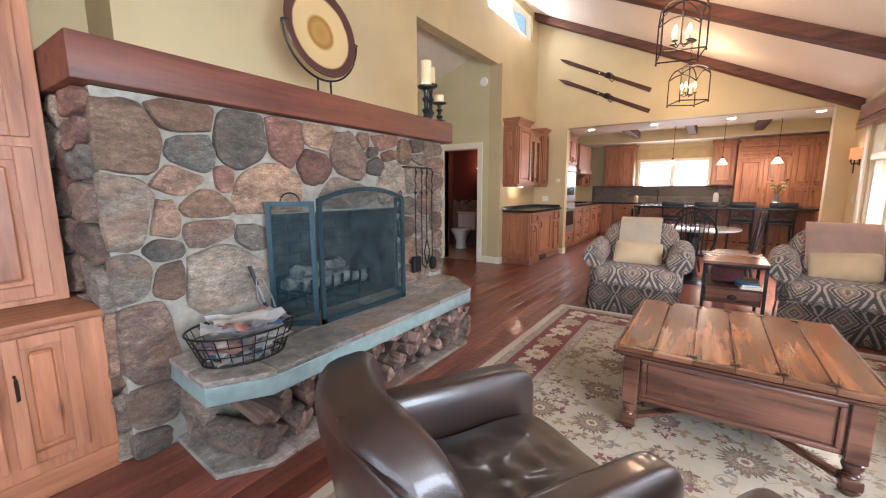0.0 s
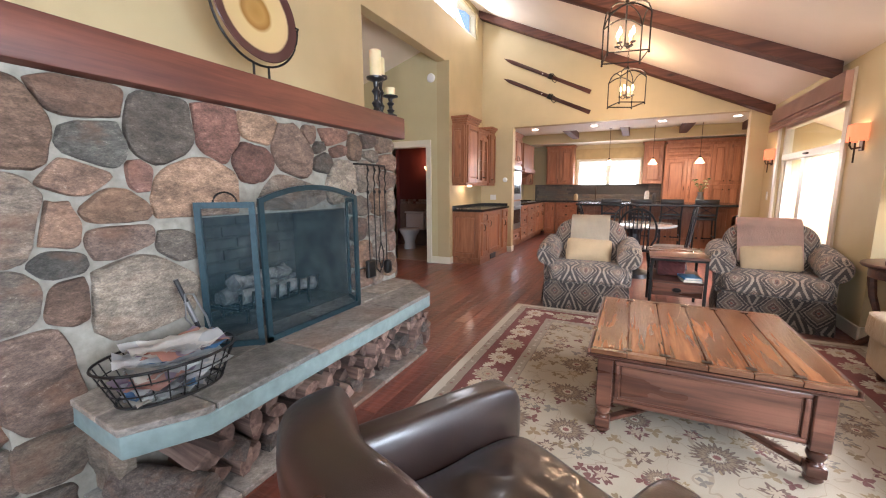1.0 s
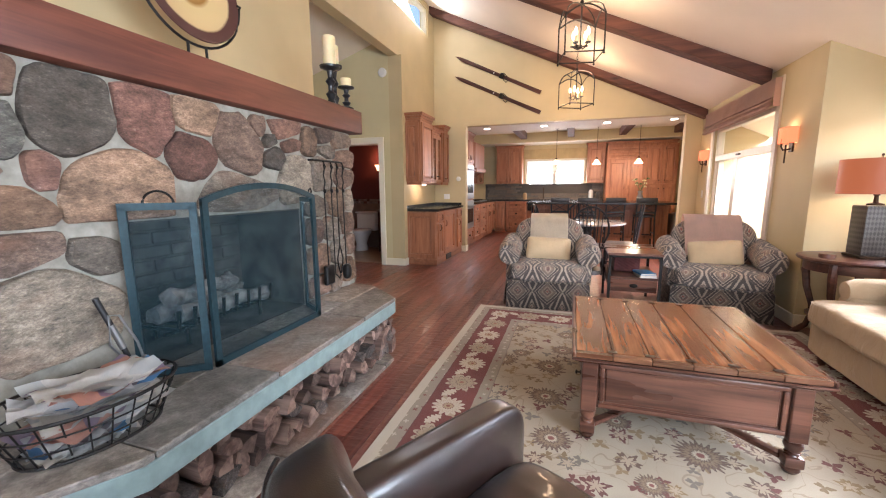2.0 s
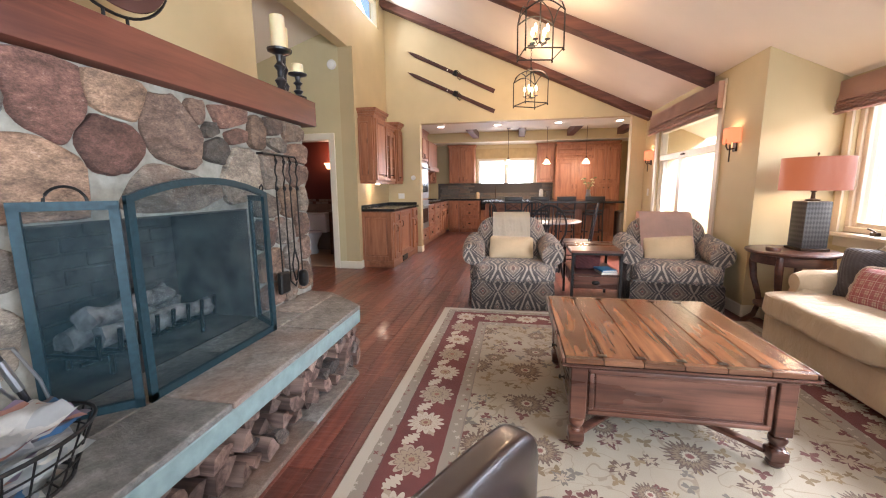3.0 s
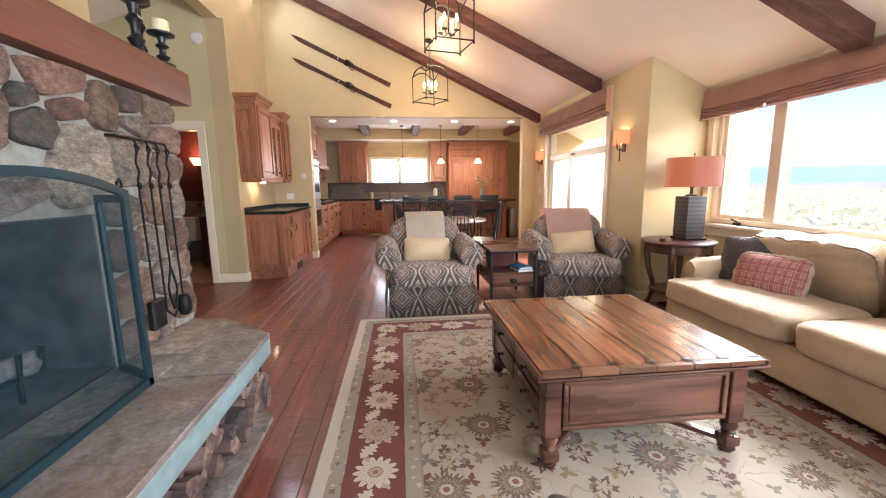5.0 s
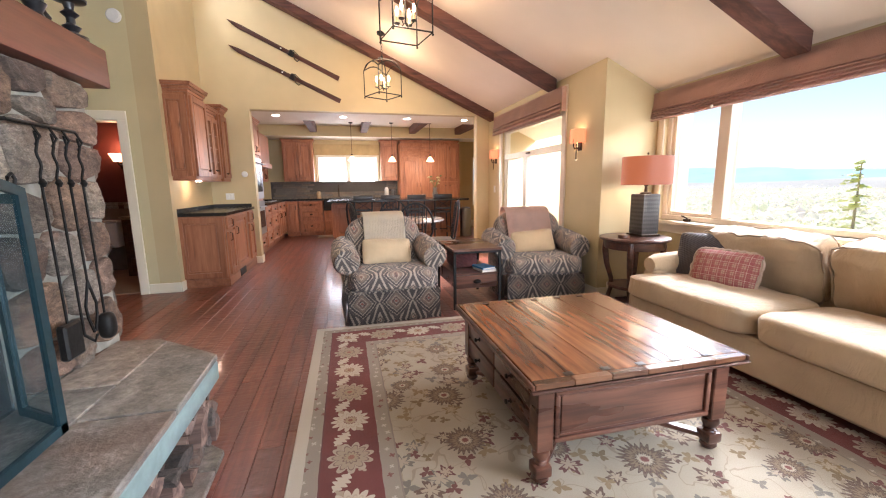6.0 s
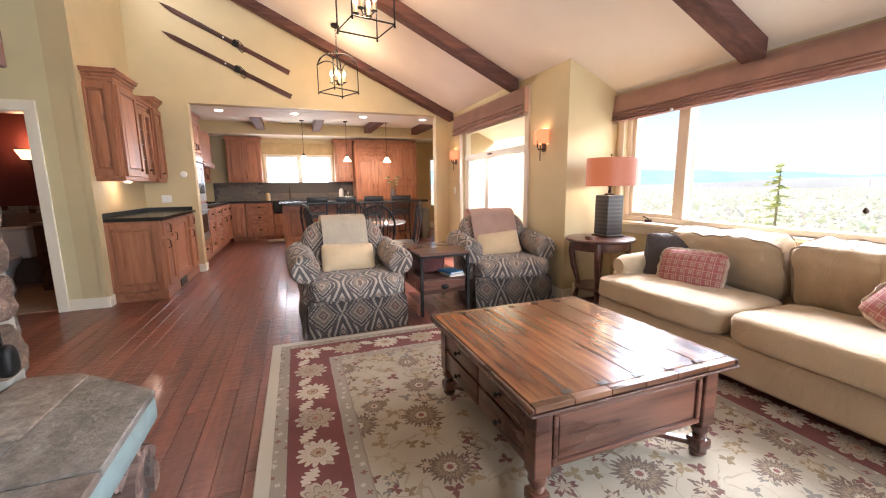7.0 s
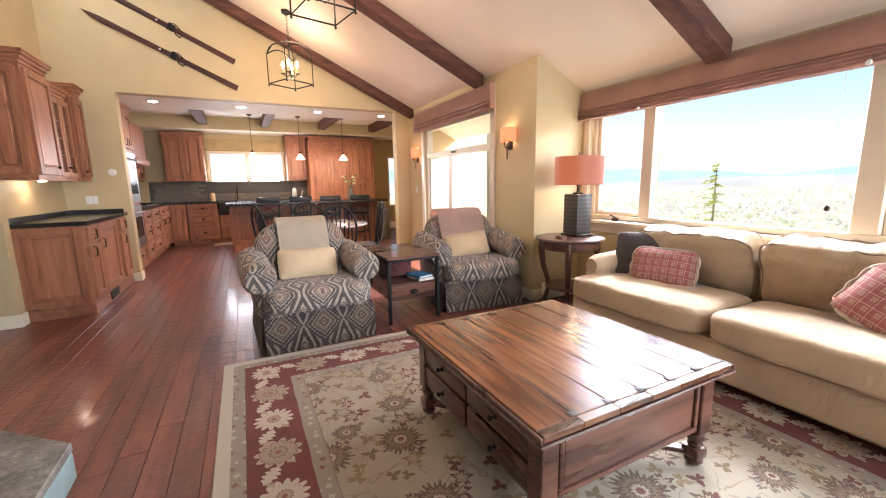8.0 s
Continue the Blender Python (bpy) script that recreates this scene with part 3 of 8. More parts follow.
def thing(name, label, category, at=(0, 0, 0), turn=0, group=""):
    ob = new(name)
    ob.empty_display_size = 0.1
    ob.matrix_basis = pose(*at, 0, 0, turn)
    return tagged(ob, label, category, group)


def setting(name, bm, material, label="", category=""):
    return tagged(part(name, bm, material), label, category, kind="structure")


def boxes(rows, bev=0.0):
    bm = bm_new()
    for r in rows:
        box(bm, *r, bev)
    return bm


# ---- the large structure ----
XW, YK, XD, XG = -2.95, 7.72, 1.58, 2.20     # left wall, kitchen wall, door wall, window wall
YB = -1.7                                    # plain wall behind the start


def roof(x):
    return 2.405 + 0.46 * (1.58 - x)


# floor under the boards, out of doors ground
setting("floor", boxes([(-5.0, 3.4, YB - 0.2, 12.1, -0.12, -0.012)]), plain("subfloor", (0.03, 0.012, 0.008), 0.6), "dark subfloor under the boards", "floor")

bm = bm_new()
prism(bm, [(-3.5, roof(-3.5)), (2.5, roof(2.5)), (2.5, roof(2.5) + 0.14), (-3.5, roof(-3.5) + 0.14)], "y", YB - 0.2, YK + 0.1)
setting("ceiling", bm, M_CEIL, "sloping warm white plaster ceiling", "ceiling")

# left wall with chimney breast, hall opening and clerestory
bm = bm_new()
zt = roof(XW)
box(bm, XW - 0.55, XW, 1.017, 3.926, 0, zt)
box(bm, XW - 0.16, XW, 3.926, 6.06, 3.24, 3.95)
box(bm, XW - 0.16, XW, 6.06, YK, 2.2, 3.95)
box(bm, XW - 0.16, XW, 6.06, YK, 0, 2.2)
box(bm, XW - 0.005, XW + 0.06, 6.06, 6.172, 0, 3.245)
box(bm, XW - 0.16, XW, 3.926, 5.68, 3.95, zt)
box(bm, XW - 0.16, XW, 7.42, YK, 3.95, zt)
box(bm, XW - 0.16, XW, 5.68, 7.42, 4.41, zt)
setting("wall_left", bm, M_WALL, "olive gold plastered wall and chimney breast", "wall")
setting("wall_left_rear", boxes([(-3.5, -3.36, YB, 1.017, 0, roof(-3.4))]), M_WALL, "olive gold wall behind the cabinets", "wall")
setting("wall_rear", boxes([(-3.5, -1.4, YB - 0.15, YB, 0, 4.7), (1.8, 2.5, YB - 0.15, YB, 0, 4.7), (-1.4, 1.8, YB - 0.15, YB, 0, 0.7), (-1.4, 1.8, YB - 0.15, YB, 2.3, 4.7)]), M_WALL, "plain olive gold wall", "wall")

# kitchen wall
bm = bm_new()
OL, OR, OH = -2.32, 1.35, 2.40
prism(bm, [(XW - 0.16, 0), (OL, 0), (OL, OH), (OR, OH), (OR, 0), (XD + 0.16, 0), (XD + 0.16, roof(XD + 0.16)), (XW - 0.16, roof(XW - 0.16))], "y", YK, YK + 0.16)
setting("wall_kitchen", bm, M_WALL, "olive gold gable wall with a wide opening to the kitchen", "wall")

# door wall and the short wall that turns to the window bay
DY0, DY1, DZ = 5.22, 7.08, 2.06
bm = bm_new()
box(bm, XD, XD + 0.16, 4.45, DY0, 0, roof(XD + 0.16))
box(bm, XD, XD + 0.16, DY1, YK, 0, roof(XD + 0.16))
box(bm, XD, XD + 0.16, DY0, DY1, DZ, roof(XD + 0.16))
prism(bm, [(XD, roof(XD + 0.16)), (XD + 0.16, roof(XD + 0.16)), (XD, roof(XD))], "y", 4.45, YK)
prism(bm, [(XD + 0.16, 0), (XG + 0.16, 0), (XG + 0.16, roof(XG + 0.16)), (XD + 0.16, roof(XD + 0.16))], "y", 4.45, 4.60)
setting("wall_door", bm, M_WALL, "olive gold wall round the glazed door", "wall")

# window wall
WY0, WY1, WZ0, WZ1 = 1.58, 4.34, 0.83, 2.0
bm = bm_new()
zr = roof(XG + 0.16)
box(bm, XG, XG + 0.16, YB, 4.45, 0, WZ0)
box(bm, XG, XG + 0.16, 1.0, WY0, WZ0, zr)
box(bm, XG, XG + 0.16, YB, -1.2, WZ0, zr)
box(bm, XG, XG + 0.16, -1.2, 1.0, WZ1, zr)
box(bm, XG, XG + 0.16, WY1, 4.45, WZ0, zr)
box(bm, XG, XG + 0.16, WY0, WY1, WZ1, zr)
prism(bm, [(XG, zr), (XG + 0.16, zr), (XG, roof(XG))], "y", YB, 4.45)
setting("wall_window", bm, M_WALL, "olive gold wall round the picture window", "wall")

# hall behind the opening, with the powder room door
setting("wall_hall_end", boxes([(-3.31, XW - 0.16, 6.06, 6.2, 0, 3.6), (-5.0, -4.00, 6.06, 6.2, 0, 3.6), (-4.00, -3.31, 6.06, 6.2, 1.96, 3.6)]), M_WALL_HALL_LIT, "painted wall round the powder room door, hall light in its colour", "wall")
setting("wall_hall_side", boxes([(-5.1, -4.95, 3.7, 8.6, 0, 3.7)]), M_WALL_HALL_LIT, "plain hall wall, hall light in its colour", "wall")
setting("wall_hall_near", boxes([(-4.95, XW - 0.55, 3.72, 3.92, 0, 3.7)]), M_WALL_HALL_LIT, "plain hall wall, hall light in its colour", "wall")
bm = bm_new()
prism(bm, [(XW - 0.1, 3.54), (-5.1, 2.88), (-5.1, 2.98), (XW - 0.1, 3.64)], "y", 3.7, 6.2)
setting("ceiling_hall", bm, M_CEIL, "sloping white hall ceiling", "ceiling")
setting("wall_powder", boxes([(-4.95, XW - 0.2, 7.75, 7.9, 0, 2.5), (XW - 0.32, XW - 0.17, 6.2, 7.75, 0, 2.5), (-4.95, -4.9, 6.2, 7.75, 0, 2.5)]), M_BURG, "dark burgundy powder room wall", "wall")
setting("ceiling_powder", boxes([(-4.95, XW - 0.16, 6.2, 7.9, 2.5, 2.58)]), M_CEIL, "plain white ceiling", "ceiling")

# kitchen shell
setting("wall_kitchen_far", boxes([(-3.3, -1.66, 11.85, 12.0, 0, 2.9), (-0.03, 2.60, 11.85, 12.0, 0, 2.9), (2.98, 3.4, 11.85, 12.0, 0, 2.9), (2.60, 2.98, 11.85, 12.0, 0, 0.62), (2.60, 2.98, 11.85, 12.0, 1.98, 2.9), (-1.66, -0.03, 11.85, 12.0, 0, 1.09), (-1.66, -0.03, 11.85, 12.0, 2.03, 2.9)]), M_WALL, "olive gold kitchen wall", "wall")
setting("wall_kitchen_left", boxes([(-3.3, -3.15, YK + 0.16, 11.85, 0, 2.9)]), M_WALL, "olive gold kitchen wall", "wall")
setting("wall_kitchen_right", boxes([(3.0, 3.15, YK + 0.16, 11.85, 0, 2.9), (XD + 0.16, 3.15, YK, YK + 0.16, 0, 2.9)]), M_WALL, "olive gold kitchen wall", "wall")
setting("ceiling_kitchen", boxes([(-3.3, 3.15, YK + 0.16, 8.75, OH + 0.01, OH + 0.2), (-3.3, 3.15, 8.75, 11.1, 2.66, 2.78), (-3.3, 3.15, 11.1, 11.85, 2.41, 2.6)]), M_KCEIL, "white coffered kitchen ceiling", "ceiling")
setting("soffit_kitchen", boxes([(-3.15, 3.0, 11.06, 11.1, 2.415, 2.66), (-3.15, 3.0, 8.75, 8.77, 2.42, 2.66)]), M_WALL, "olive gold drop of the coffered ceiling", "soffit")
for x in (-1.62, -0.44, 0.76, 1.95):
    setting("beam_kitchen_%d" % round(x * 10 + 30), boxes([(x - 0.08, x + 0.08, 8.77, 11.06, 2.50, 2.66)], 0.008), M_BEAM, "dark brown wooden beam across the coffer", "beam")

# beams of the sloping ceiling
for i, (y, x1) in enumerate(((7.54, 1.57), (5.41, 1.54), (3.10, 2.09), (0.95, 2.12))):
    bm = bm_new()
    d = 0.13
    prism(bm, [(XW + 0.01, roof(XW) - d), (x1, roof(x1) - d), (x1, roof(x1) + 0.005), (XW + 0.01, roof(XW) + 0.005)], "y", y - 0.085, y + 0.085)
    bmesh.ops.bevel(bm, geom=bm.edges[:], offset=0.008, segments=1, affect='EDGES')
    setting("beam_%d" % (i + 1), bm, M_BEAM, "dark red-brown knotty beam under the sloping ceiling", "beam")

# baseboards and casings
bb = []
bb.append((-3.22, XW + 0.06, 6.045, 6.06, 0, 0.115))
bb.append((XW + 0.06, XW + 0.075, 6.045, 6.172, 0, 0.115))
bb.append((OL - 0.10, OL + 0.015, YK - 0.016, YK, 0, 0.115))
bb.append((OL, OL + 0.015, YK, YK + 0.16, 0, 0.115))
bb.append((OR, XD, YK - 0.015, YK, 0, 0.115))
bb.append((XD - 0.015, XD, DY1 + 0.1, YK - 0.015, 0, 0.115))
bb.append((XD - 0.015, XD, 4.435, DY0 - 0.1, 0, 0.115))
bb.append((XD, XG, 4.435, 4.45, 0, 0.115))
bb.append((XG - 0.015, XG, YB, 4.435, 0, 0.115))
setting("baseboard", boxes(bb, 0.004), M_TRIM, "cream painted baseboard", "baseboard")
bm = boxes([(-4.09, -4.00, 6.035, 6.06, 0, 1.955), (-3.31, -3.22, 6.035, 6.06, 0, 1.955), (-4.09, -3.22, 6.035, 6.06, 1.955, 2.05), (-4.015, -4.00, 6.06, 6.2, 0, 1.955), (-3.31, -3.295, 6.06, 6.2, 0, 1.955), (-4.00, -3.31, 6.06, 6.2, 1.945, 1.958)], 0.003)
setting("door_casing", bm, M_TRIM, "cream painted door casing", "trim")


def glazed(name, label, frames, panes, mat=M_TRIMW):
    """A window of the setting: frame members and panes as parts."""
    w = thing(name, label, "window")
    w["kind"] = "structure"
    for r in frames:
        part("frame_member", box(bm_new(), *r, 0.006), mat, w)
    for r in panes:
        g = part("pane", box(bm_new(), *r), M_GLASS, w)
        g.visible_shadow = False
    return w


# picture window: casement, fixed light, casement
X0, X1 = XG + 0.03, XG + 0.12
w1 = glazed("window_1", "three-part picture window with sand-coloured wooden frames", [
    (X0, X1, WY0, WY1, WZ0, WZ0 + 0.05), (X0, X1, WY0, WY1, WZ1 - 0.06, WZ1), (X0, X1, WY1 - 0.05, WY1, WZ0 + 0.05, WZ1 - 0.06), (X0, X1, WY0, WY0 + 0.05, WZ0 + 0.05, WZ1 - 0.06),
    (X0 - 0.02, X1, 3.645, 3.755, WZ0 + 0.05, WZ1 - 0.06), (X0 - 0.02, X1, 2.20, 2.33, WZ0 + 0.05, WZ1 - 0.06),
    (X0 + 0.02, X1, 4.245, 4.29, WZ0 + 0.05, WZ1 - 0.06), (X0 + 0.02, X1, 3.755, 3.785, WZ0 + 0.05, WZ1 - 0.06), (X0 + 0.02, X1, 3.785, 4.245, WZ0 + 0.05, WZ0 + 0.09),
    (X0 + 0.02, X1, 2.165, 2.20, WZ0 + 0.05, WZ1 - 0.06), (X0 + 0.02, X1, 1.63, 1.67, WZ0 + 0.05, WZ1 - 0.06), (X0 + 0.02, X1, 1.67, 2.165, WZ0 + 0.05, WZ0 + 0.09)],
    [(X0 + 0.05, X0 + 0.056, 3.785, 4.245, WZ0 + 0.09, WZ1 - 0.06), (X0 + 0.05, X0 + 0.056, 2.33, 3.645, WZ0 + 0.05, WZ1 - 0.06), (X0 + 0.05, X0 + 0.056, 1.67, 2.165, WZ0 + 0.09, WZ1 - 0.06)])
part("sill", box(bm_new(), XG - 0.06, XG + 0.16, WY0 - 0.06, WY1 + 0.06, WZ0 - 0.035, WZ0, 0.006), M_TRIMW, w1, "sand-coloured wooden sill")
part("apron", box(bm_new(), XG - 0.018, XG, WY0 - 0.03, WY1 + 0.03, WZ0 - 0.12, WZ0 - 0.035, 0.004), M_TRIMW, w1)
part("side_casing", box(bm_new(), XG - 0.02, XG, WY1, WY1 + 0.07, WZ0, 2.02, 0.004), M_TRIMW, w1)
for yy in (4.0, 2.0):
    bm = bm_new()
    box(bm, XG - 0.01, XG + 0.03, yy - 0.03, yy + 0.03, WZ0 + 0.0, WZ0 + 0.03, 0.006)
    tube(bm, [(XG, yy - 0.02, WZ0 + 0.03), (XG - 0.02, yy + 0.01, WZ0 + 0.05), (XG - 0.02, yy + 0.035, WZ0 + 0.055)], 0.007, 6)
    part("crank", bm, M_BRONZE, w1, "dark bronze window crank")

# the windows behind the start of the walk, unseen and inferred from blue reflections
glazed("window_4", "unseen side window with sand-coloured frames", [(X0, X1, -1.2, -1.15, WZ0, WZ1), (X0, X1, 0.95, 1.0, WZ0, WZ1), (X0, X1, -1.15, 0.95, WZ0, WZ0 + 0.05), (X0, X1, -1.15, 0.95, WZ1 - 0.06, WZ1), (X0, X1, -0.13, -0.05, WZ0 + 0.05, WZ1 - 0.06)],
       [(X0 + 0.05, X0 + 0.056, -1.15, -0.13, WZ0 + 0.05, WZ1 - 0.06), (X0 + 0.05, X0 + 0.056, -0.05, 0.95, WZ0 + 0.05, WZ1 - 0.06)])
glazed("window_5", "unseen rear window with sand-coloured frames", [(-1.4, -1.35, YB - 0.1, YB - 0.02, 0.7, 2.3), (1.75, 1.8, YB - 0.1, YB - 0.02, 0.7, 2.3), (-1.35, 1.75, YB - 0.1, YB - 0.02, 0.7, 0.75), (-1.35, 1.75, YB - 0.1, YB - 0.02, 2.25, 2.3), (0.15, 0.25, YB - 0.1, YB - 0.02, 0.75, 2.25)],
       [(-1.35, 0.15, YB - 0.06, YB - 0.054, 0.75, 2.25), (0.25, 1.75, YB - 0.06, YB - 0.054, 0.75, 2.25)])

# glazed door with transom
D0, D1 = XD + 0.03, XD + 0.12
w2 = glazed("door_1", "tall sliding glass door with a transom light", [
    (D0, D1, DY0, DY0 + 0.05, 0, DZ), (D0, D1, DY1 - 0.05, DY1, 0, DZ), (D0, D1, DY0 + 0.05, DY1 - 0.05, DZ - 0.05, DZ), (D0 - 0.015, D1, DY0 + 0.05, DY1 - 0.05, 1.60, 1.68), (D0, D1, DY0 + 0.05, DY1 - 0.05, 0, 0.06),
    (D0, D1 - 0.03, 6.24, 6.36, 0.06, 1.60), (D0 + 0.02, D1, 5.27, 5.33, 0.06, 1.60), (D0 + 0.02, D1, 6.97, 7.03, 0.06, 1.60)],
    [(D0 + 0.05, D0 + 0.056, 5.33, 6.24, 0.06, 1.60), (D0 + 0.05, D0 + 0.056, 6.36, 6.97, 0.06, 1.60), (D0 + 0.05, D0 + 0.056, DY0 + 0.05, DY1 - 0.05, 1.68, DZ - 0.05)], M_TRIM)
part("side_casing", box(bm_new(), XD - 0.022, XD, DY0 - 0.09, DY0 - 0.0, 0, 2.32, 0.004), M_TRIMW, w2)
part("side_casing", box(bm_new(), XD - 0.022, XD, DY1, DY1 + 0.09, 0, 2.05, 0.004), M_TRIM, w2)
part("latch", box(bm_new(), XD - 0.01, XD + 0.03, 6.1, 6.2, 1.63, 1.65, 0.004), M_BRONZE, w2, "dark latch")

# kitchen window and clerestory
glazed("window_2", "double kitchen window with pale frames", [(-1.66, -1.60, 11.86, 11.95, 1.09, 2.03), (-0.09, -0.03, 11.86, 11.95, 1.09, 2.03), (-1.60, -0.09, 11.86, 11.95, 1.97, 2.03), (-1.60, -0.09, 11.86, 11.95, 1.09, 1.14), (-0.90, -0.79, 11.85, 11.95, 1.14, 1.97)],
       [(-1.60, -0.90, 11.9, 11.906, 1.14, 1.97), (-0.79, -0.09, 11.9, 11.906, 1.14, 1.97)], M_TRIM)
glazed("window_6", "narrow kitchen window with pale frames beyond the pantry", [(2.60, 2.65, 11.86, 11.95, 0.62, 1.98), (2.93, 2.98, 11.86, 11.95, 0.62, 1.98), (2.65, 2.93, 11.86, 11.95, 1.93, 1.98), (2.65, 2.93, 11.86, 11.95, 0.62, 0.67)],
       [(2.65, 2.93, 11.9, 11.906, 0.67, 1.93)], M_TRIM)
glazed("window_3", "clerestory window with pale frames under the ceiling", [(XW - 0.12, XW - 0.03, 5.68, 5.73, 3.95, 4.41), (XW - 0.12, XW - 0.03, 7.37, 7.42, 3.95, 4.41), (XW - 0.12, XW - 0.03, 5.73, 7.37, 3.95, 4.0), (XW - 0.12, XW - 0.03, 5.73, 7.37, 4.36, 4.41), (XW - 0.12, XW - 0.02, 6.42, 6.56, 4.0, 4.36)],
       [(XW - 0.08, XW - 0.074, 5.73, 6.42, 4.0, 4.36), (XW - 0.08, XW - 0.074, 6.56, 7.37, 4.0, 4.36)], M_TRIM)

# ---- fireplace ----
fire = thing("fireplace", "fieldstone fireplace with pale mortar and a bluestone hearth", "fireplace")
FX, FY0, FY1, FZ = -2.10, 0.62, 3.19, 1.69       # stone face, its two ends and top
BY0, BY1, BZ0, BZ1 = 1.40, 2.52, 0.46, 1.12      # firebox opening
MX = FX - 0.004
for r in ((MX - 0.82, MX, FY0 + 0.02, BY0, 0, FZ), (MX - 0.82, MX, BY1, FY1 - 0.02, 0, FZ), (MX - 0.82, MX, BY0, BY1, BZ1, FZ), (MX - 0.82, MX, BY0, BY1, 0, BZ0 - 0.1)):
    part("mortar", box(bm_new(), *r), M_MORTAR, fire, "pale grey mortar")
bm = bm_new()
for r in ((MX - 0.62, MX - 0.55, BY0 - 0.02, BY1 + 0.02, BZ0 - 0.1, BZ1 + 0.05), (MX - 0.55, MX - 0.012, BY0 - 0.02, BY0 + 0.01, BZ0 - 0.02, BZ1), (MX - 0.55, MX - 0.012, BY1 - 0.01, BY1 + 0.02, BZ0 - 0.02, BZ1), (MX - 0.55, MX - 0.02, BY0, BY1, BZ1 - 0.01, BZ1 + 0.02), (MX - 0.55, MX - 0.01, BY0, BY1, BZ0 - 0.1, BZ0 - 0.01)):
    box(bm, *r)
part("firebox", bm, M_FIREBRICK, fire, "sooty firebox lining")
for row in range(8):
    for col in range(5):
        y = BY0 + 0.015 + col * 0.235 + (0.11 if row % 2 else 0)
        y1 = min(y + 0.225, BY1 - 0.012)
        if y1 - y > 0.05:
            part("brick", box(bm_new(), MX - 0.56, MX - 0.542, y, y1, BZ0 + row * 0.08, BZ0 + row * 0.08 + 0.07, 0.005), M_FIREBRICK, fire)

# the stones: cells round centres in (y, z), drawn in by the joint, domed and roughened
# (kind, y, z, half breadth, half height)
LEFT = [("tan", 0.74, 1.49, 0.135, 0.15), ("brown", 0.97, 1.61, 0.15, 0.075), ("dark", 0.99, 1.45, 0.11, 0.085), ("dark", 1.265, 1.53, 0.15, 0.145), ("brown", 0.94, 1.31, 0.15, 0.06), ("red", 1.15, 1.32, 0.055, 0.06),
        ("grey", 0.70, 1.16, 0.105, 0.165), ("tan", 0.865, 1.12, 0.065, 0.085), ("tan", 1.045, 1.19, 0.13, 0.07), ("brown", 1.045, 1.05, 0.135, 0.065), ("tan", 1.40, 1.265, 0.22, 0.155), ("dark", 1.27, 1.00, 0.09, 0.065),
        ("grey", 1.12, 0.81, 0.20, 0.16), ("dark", 0.84, 0.985, 0.10, 0.055), ("dark", 0.70, 0.87, 0.085, 0.11), ("brown", 0.85, 0.83, 0.07, 0.08), ("brown", 0.735, 0.55, 0.105, 0.19), ("grey", 0.73, 0.24, 0.10, 0.11),
        ("dark", 0.70, 0.06, 0.08, 0.075)]
OVER = [("red", 1.52, 1.55, 0.12, 0.125), ("tan", 1.77, 1.605, 0.11, 0.085), ("red", 1.74, 1.41, 0.135, 0.10), ("brown", 2.02, 1.50, 0.16, 0.145), ("grey", 1.95, 1.235, 0.32, 0.105), ("brown", 2.165, 1.61, 0.055, 0.055), ("red", 2.39, 1.62, 0.165, 0.055),
        ("dark", 2.25, 1.535, 0.06, 0.035), ("red", 2.42, 1.525, 0.095, 0.04), ("dark", 2.29, 1.44, 0.105, 0.06), ("tan", 2.63, 1.57, 0.085, 0.085), ("brown", 2.80, 1.63, 0.085, 0.055), ("tan", 3.03, 1.62, 0.13, 0.065), ("grey", 2.82, 1.525, 0.11, 0.045),
        ("brown", 3.05, 1.485, 0.13, 0.07), ("grey", 2.47, 1.31, 0.16, 0.135)]
PIER = [("grey", 2.77, 1.36, 0.13, 0.11), ("brown", 3.04, 1.33, 0.13, 0.08), ("grey", 2.66, 1.12, 0.13, 0.07), ("tan", 2.92, 1.15, 0.11, 0.10), ("grey", 3.09, 1.16, 0.06, 0.08), ("brown", 2.64, 0.95, 0.10, 0.09), ("grey", 2.86, 0.95, 0.11, 0.08), ("tan", 3.06, 0.98, 0.08, 0.08),
        ("tan", 2.68, 0.74, 0.13, 0.10), ("grey", 2.93, 0.76, 0.10, 0.09), ("brown", 3.09, 0.80, 0.06, 0.08), ("brown", 2.66, 0.55, 0.11, 0.07), ("grey", 2.87, 0.56, 0.09, 0.09), ("tan", 3.06, 0.60, 0.09, 0.09), ("brown", 3.0, 0.33, 0.14, 0.11), ("grey", 3.02, 0.10, 0.14, 0.10)]
FACE = LEFT + OVER + PIER


def clip(poly, n, d):
    """Keeps the side of a polygon where p.n <= d."""
    out = []
    for a, b in zip(poly, poly[1:] + poly[:1]):
        da, db = a.dot(n) - d, b.dot(n) - d
        if da <= 0:
            out.append(a)
        if (da < 0 < db) or (db < 0 < da):
            out.append(a + (b - a) * (da / (da - db)))
    return out


def area2(poly):
    return abs(sum(a.x * b.y - a.y * b.x for a, b in zip(poly, poly[1:] + poly[:1]))) / 2


def cell(i, pts, rect, gap):
    y0, y1, z0, z1 = rect
    poly = [Vector(p) for p in ((y0, z0), (y1, z0), (y1, z1), (y0, z1))]
    p = Vector(pts[i])
    for j, q in enumerate(pts):
        if j != i:
            q = Vector(q)
            # flatter cells: height counts a little more than breadth
            n = Vector(((q - p).x, (q - p).y * 1.35))
            mid = (p + q) / 2
            ln = n.length
            poly = clip(poly, n / ln, mid.dot(n) / ln - gap / 2)
            if len(poly) < 3:
                return []
    return poly


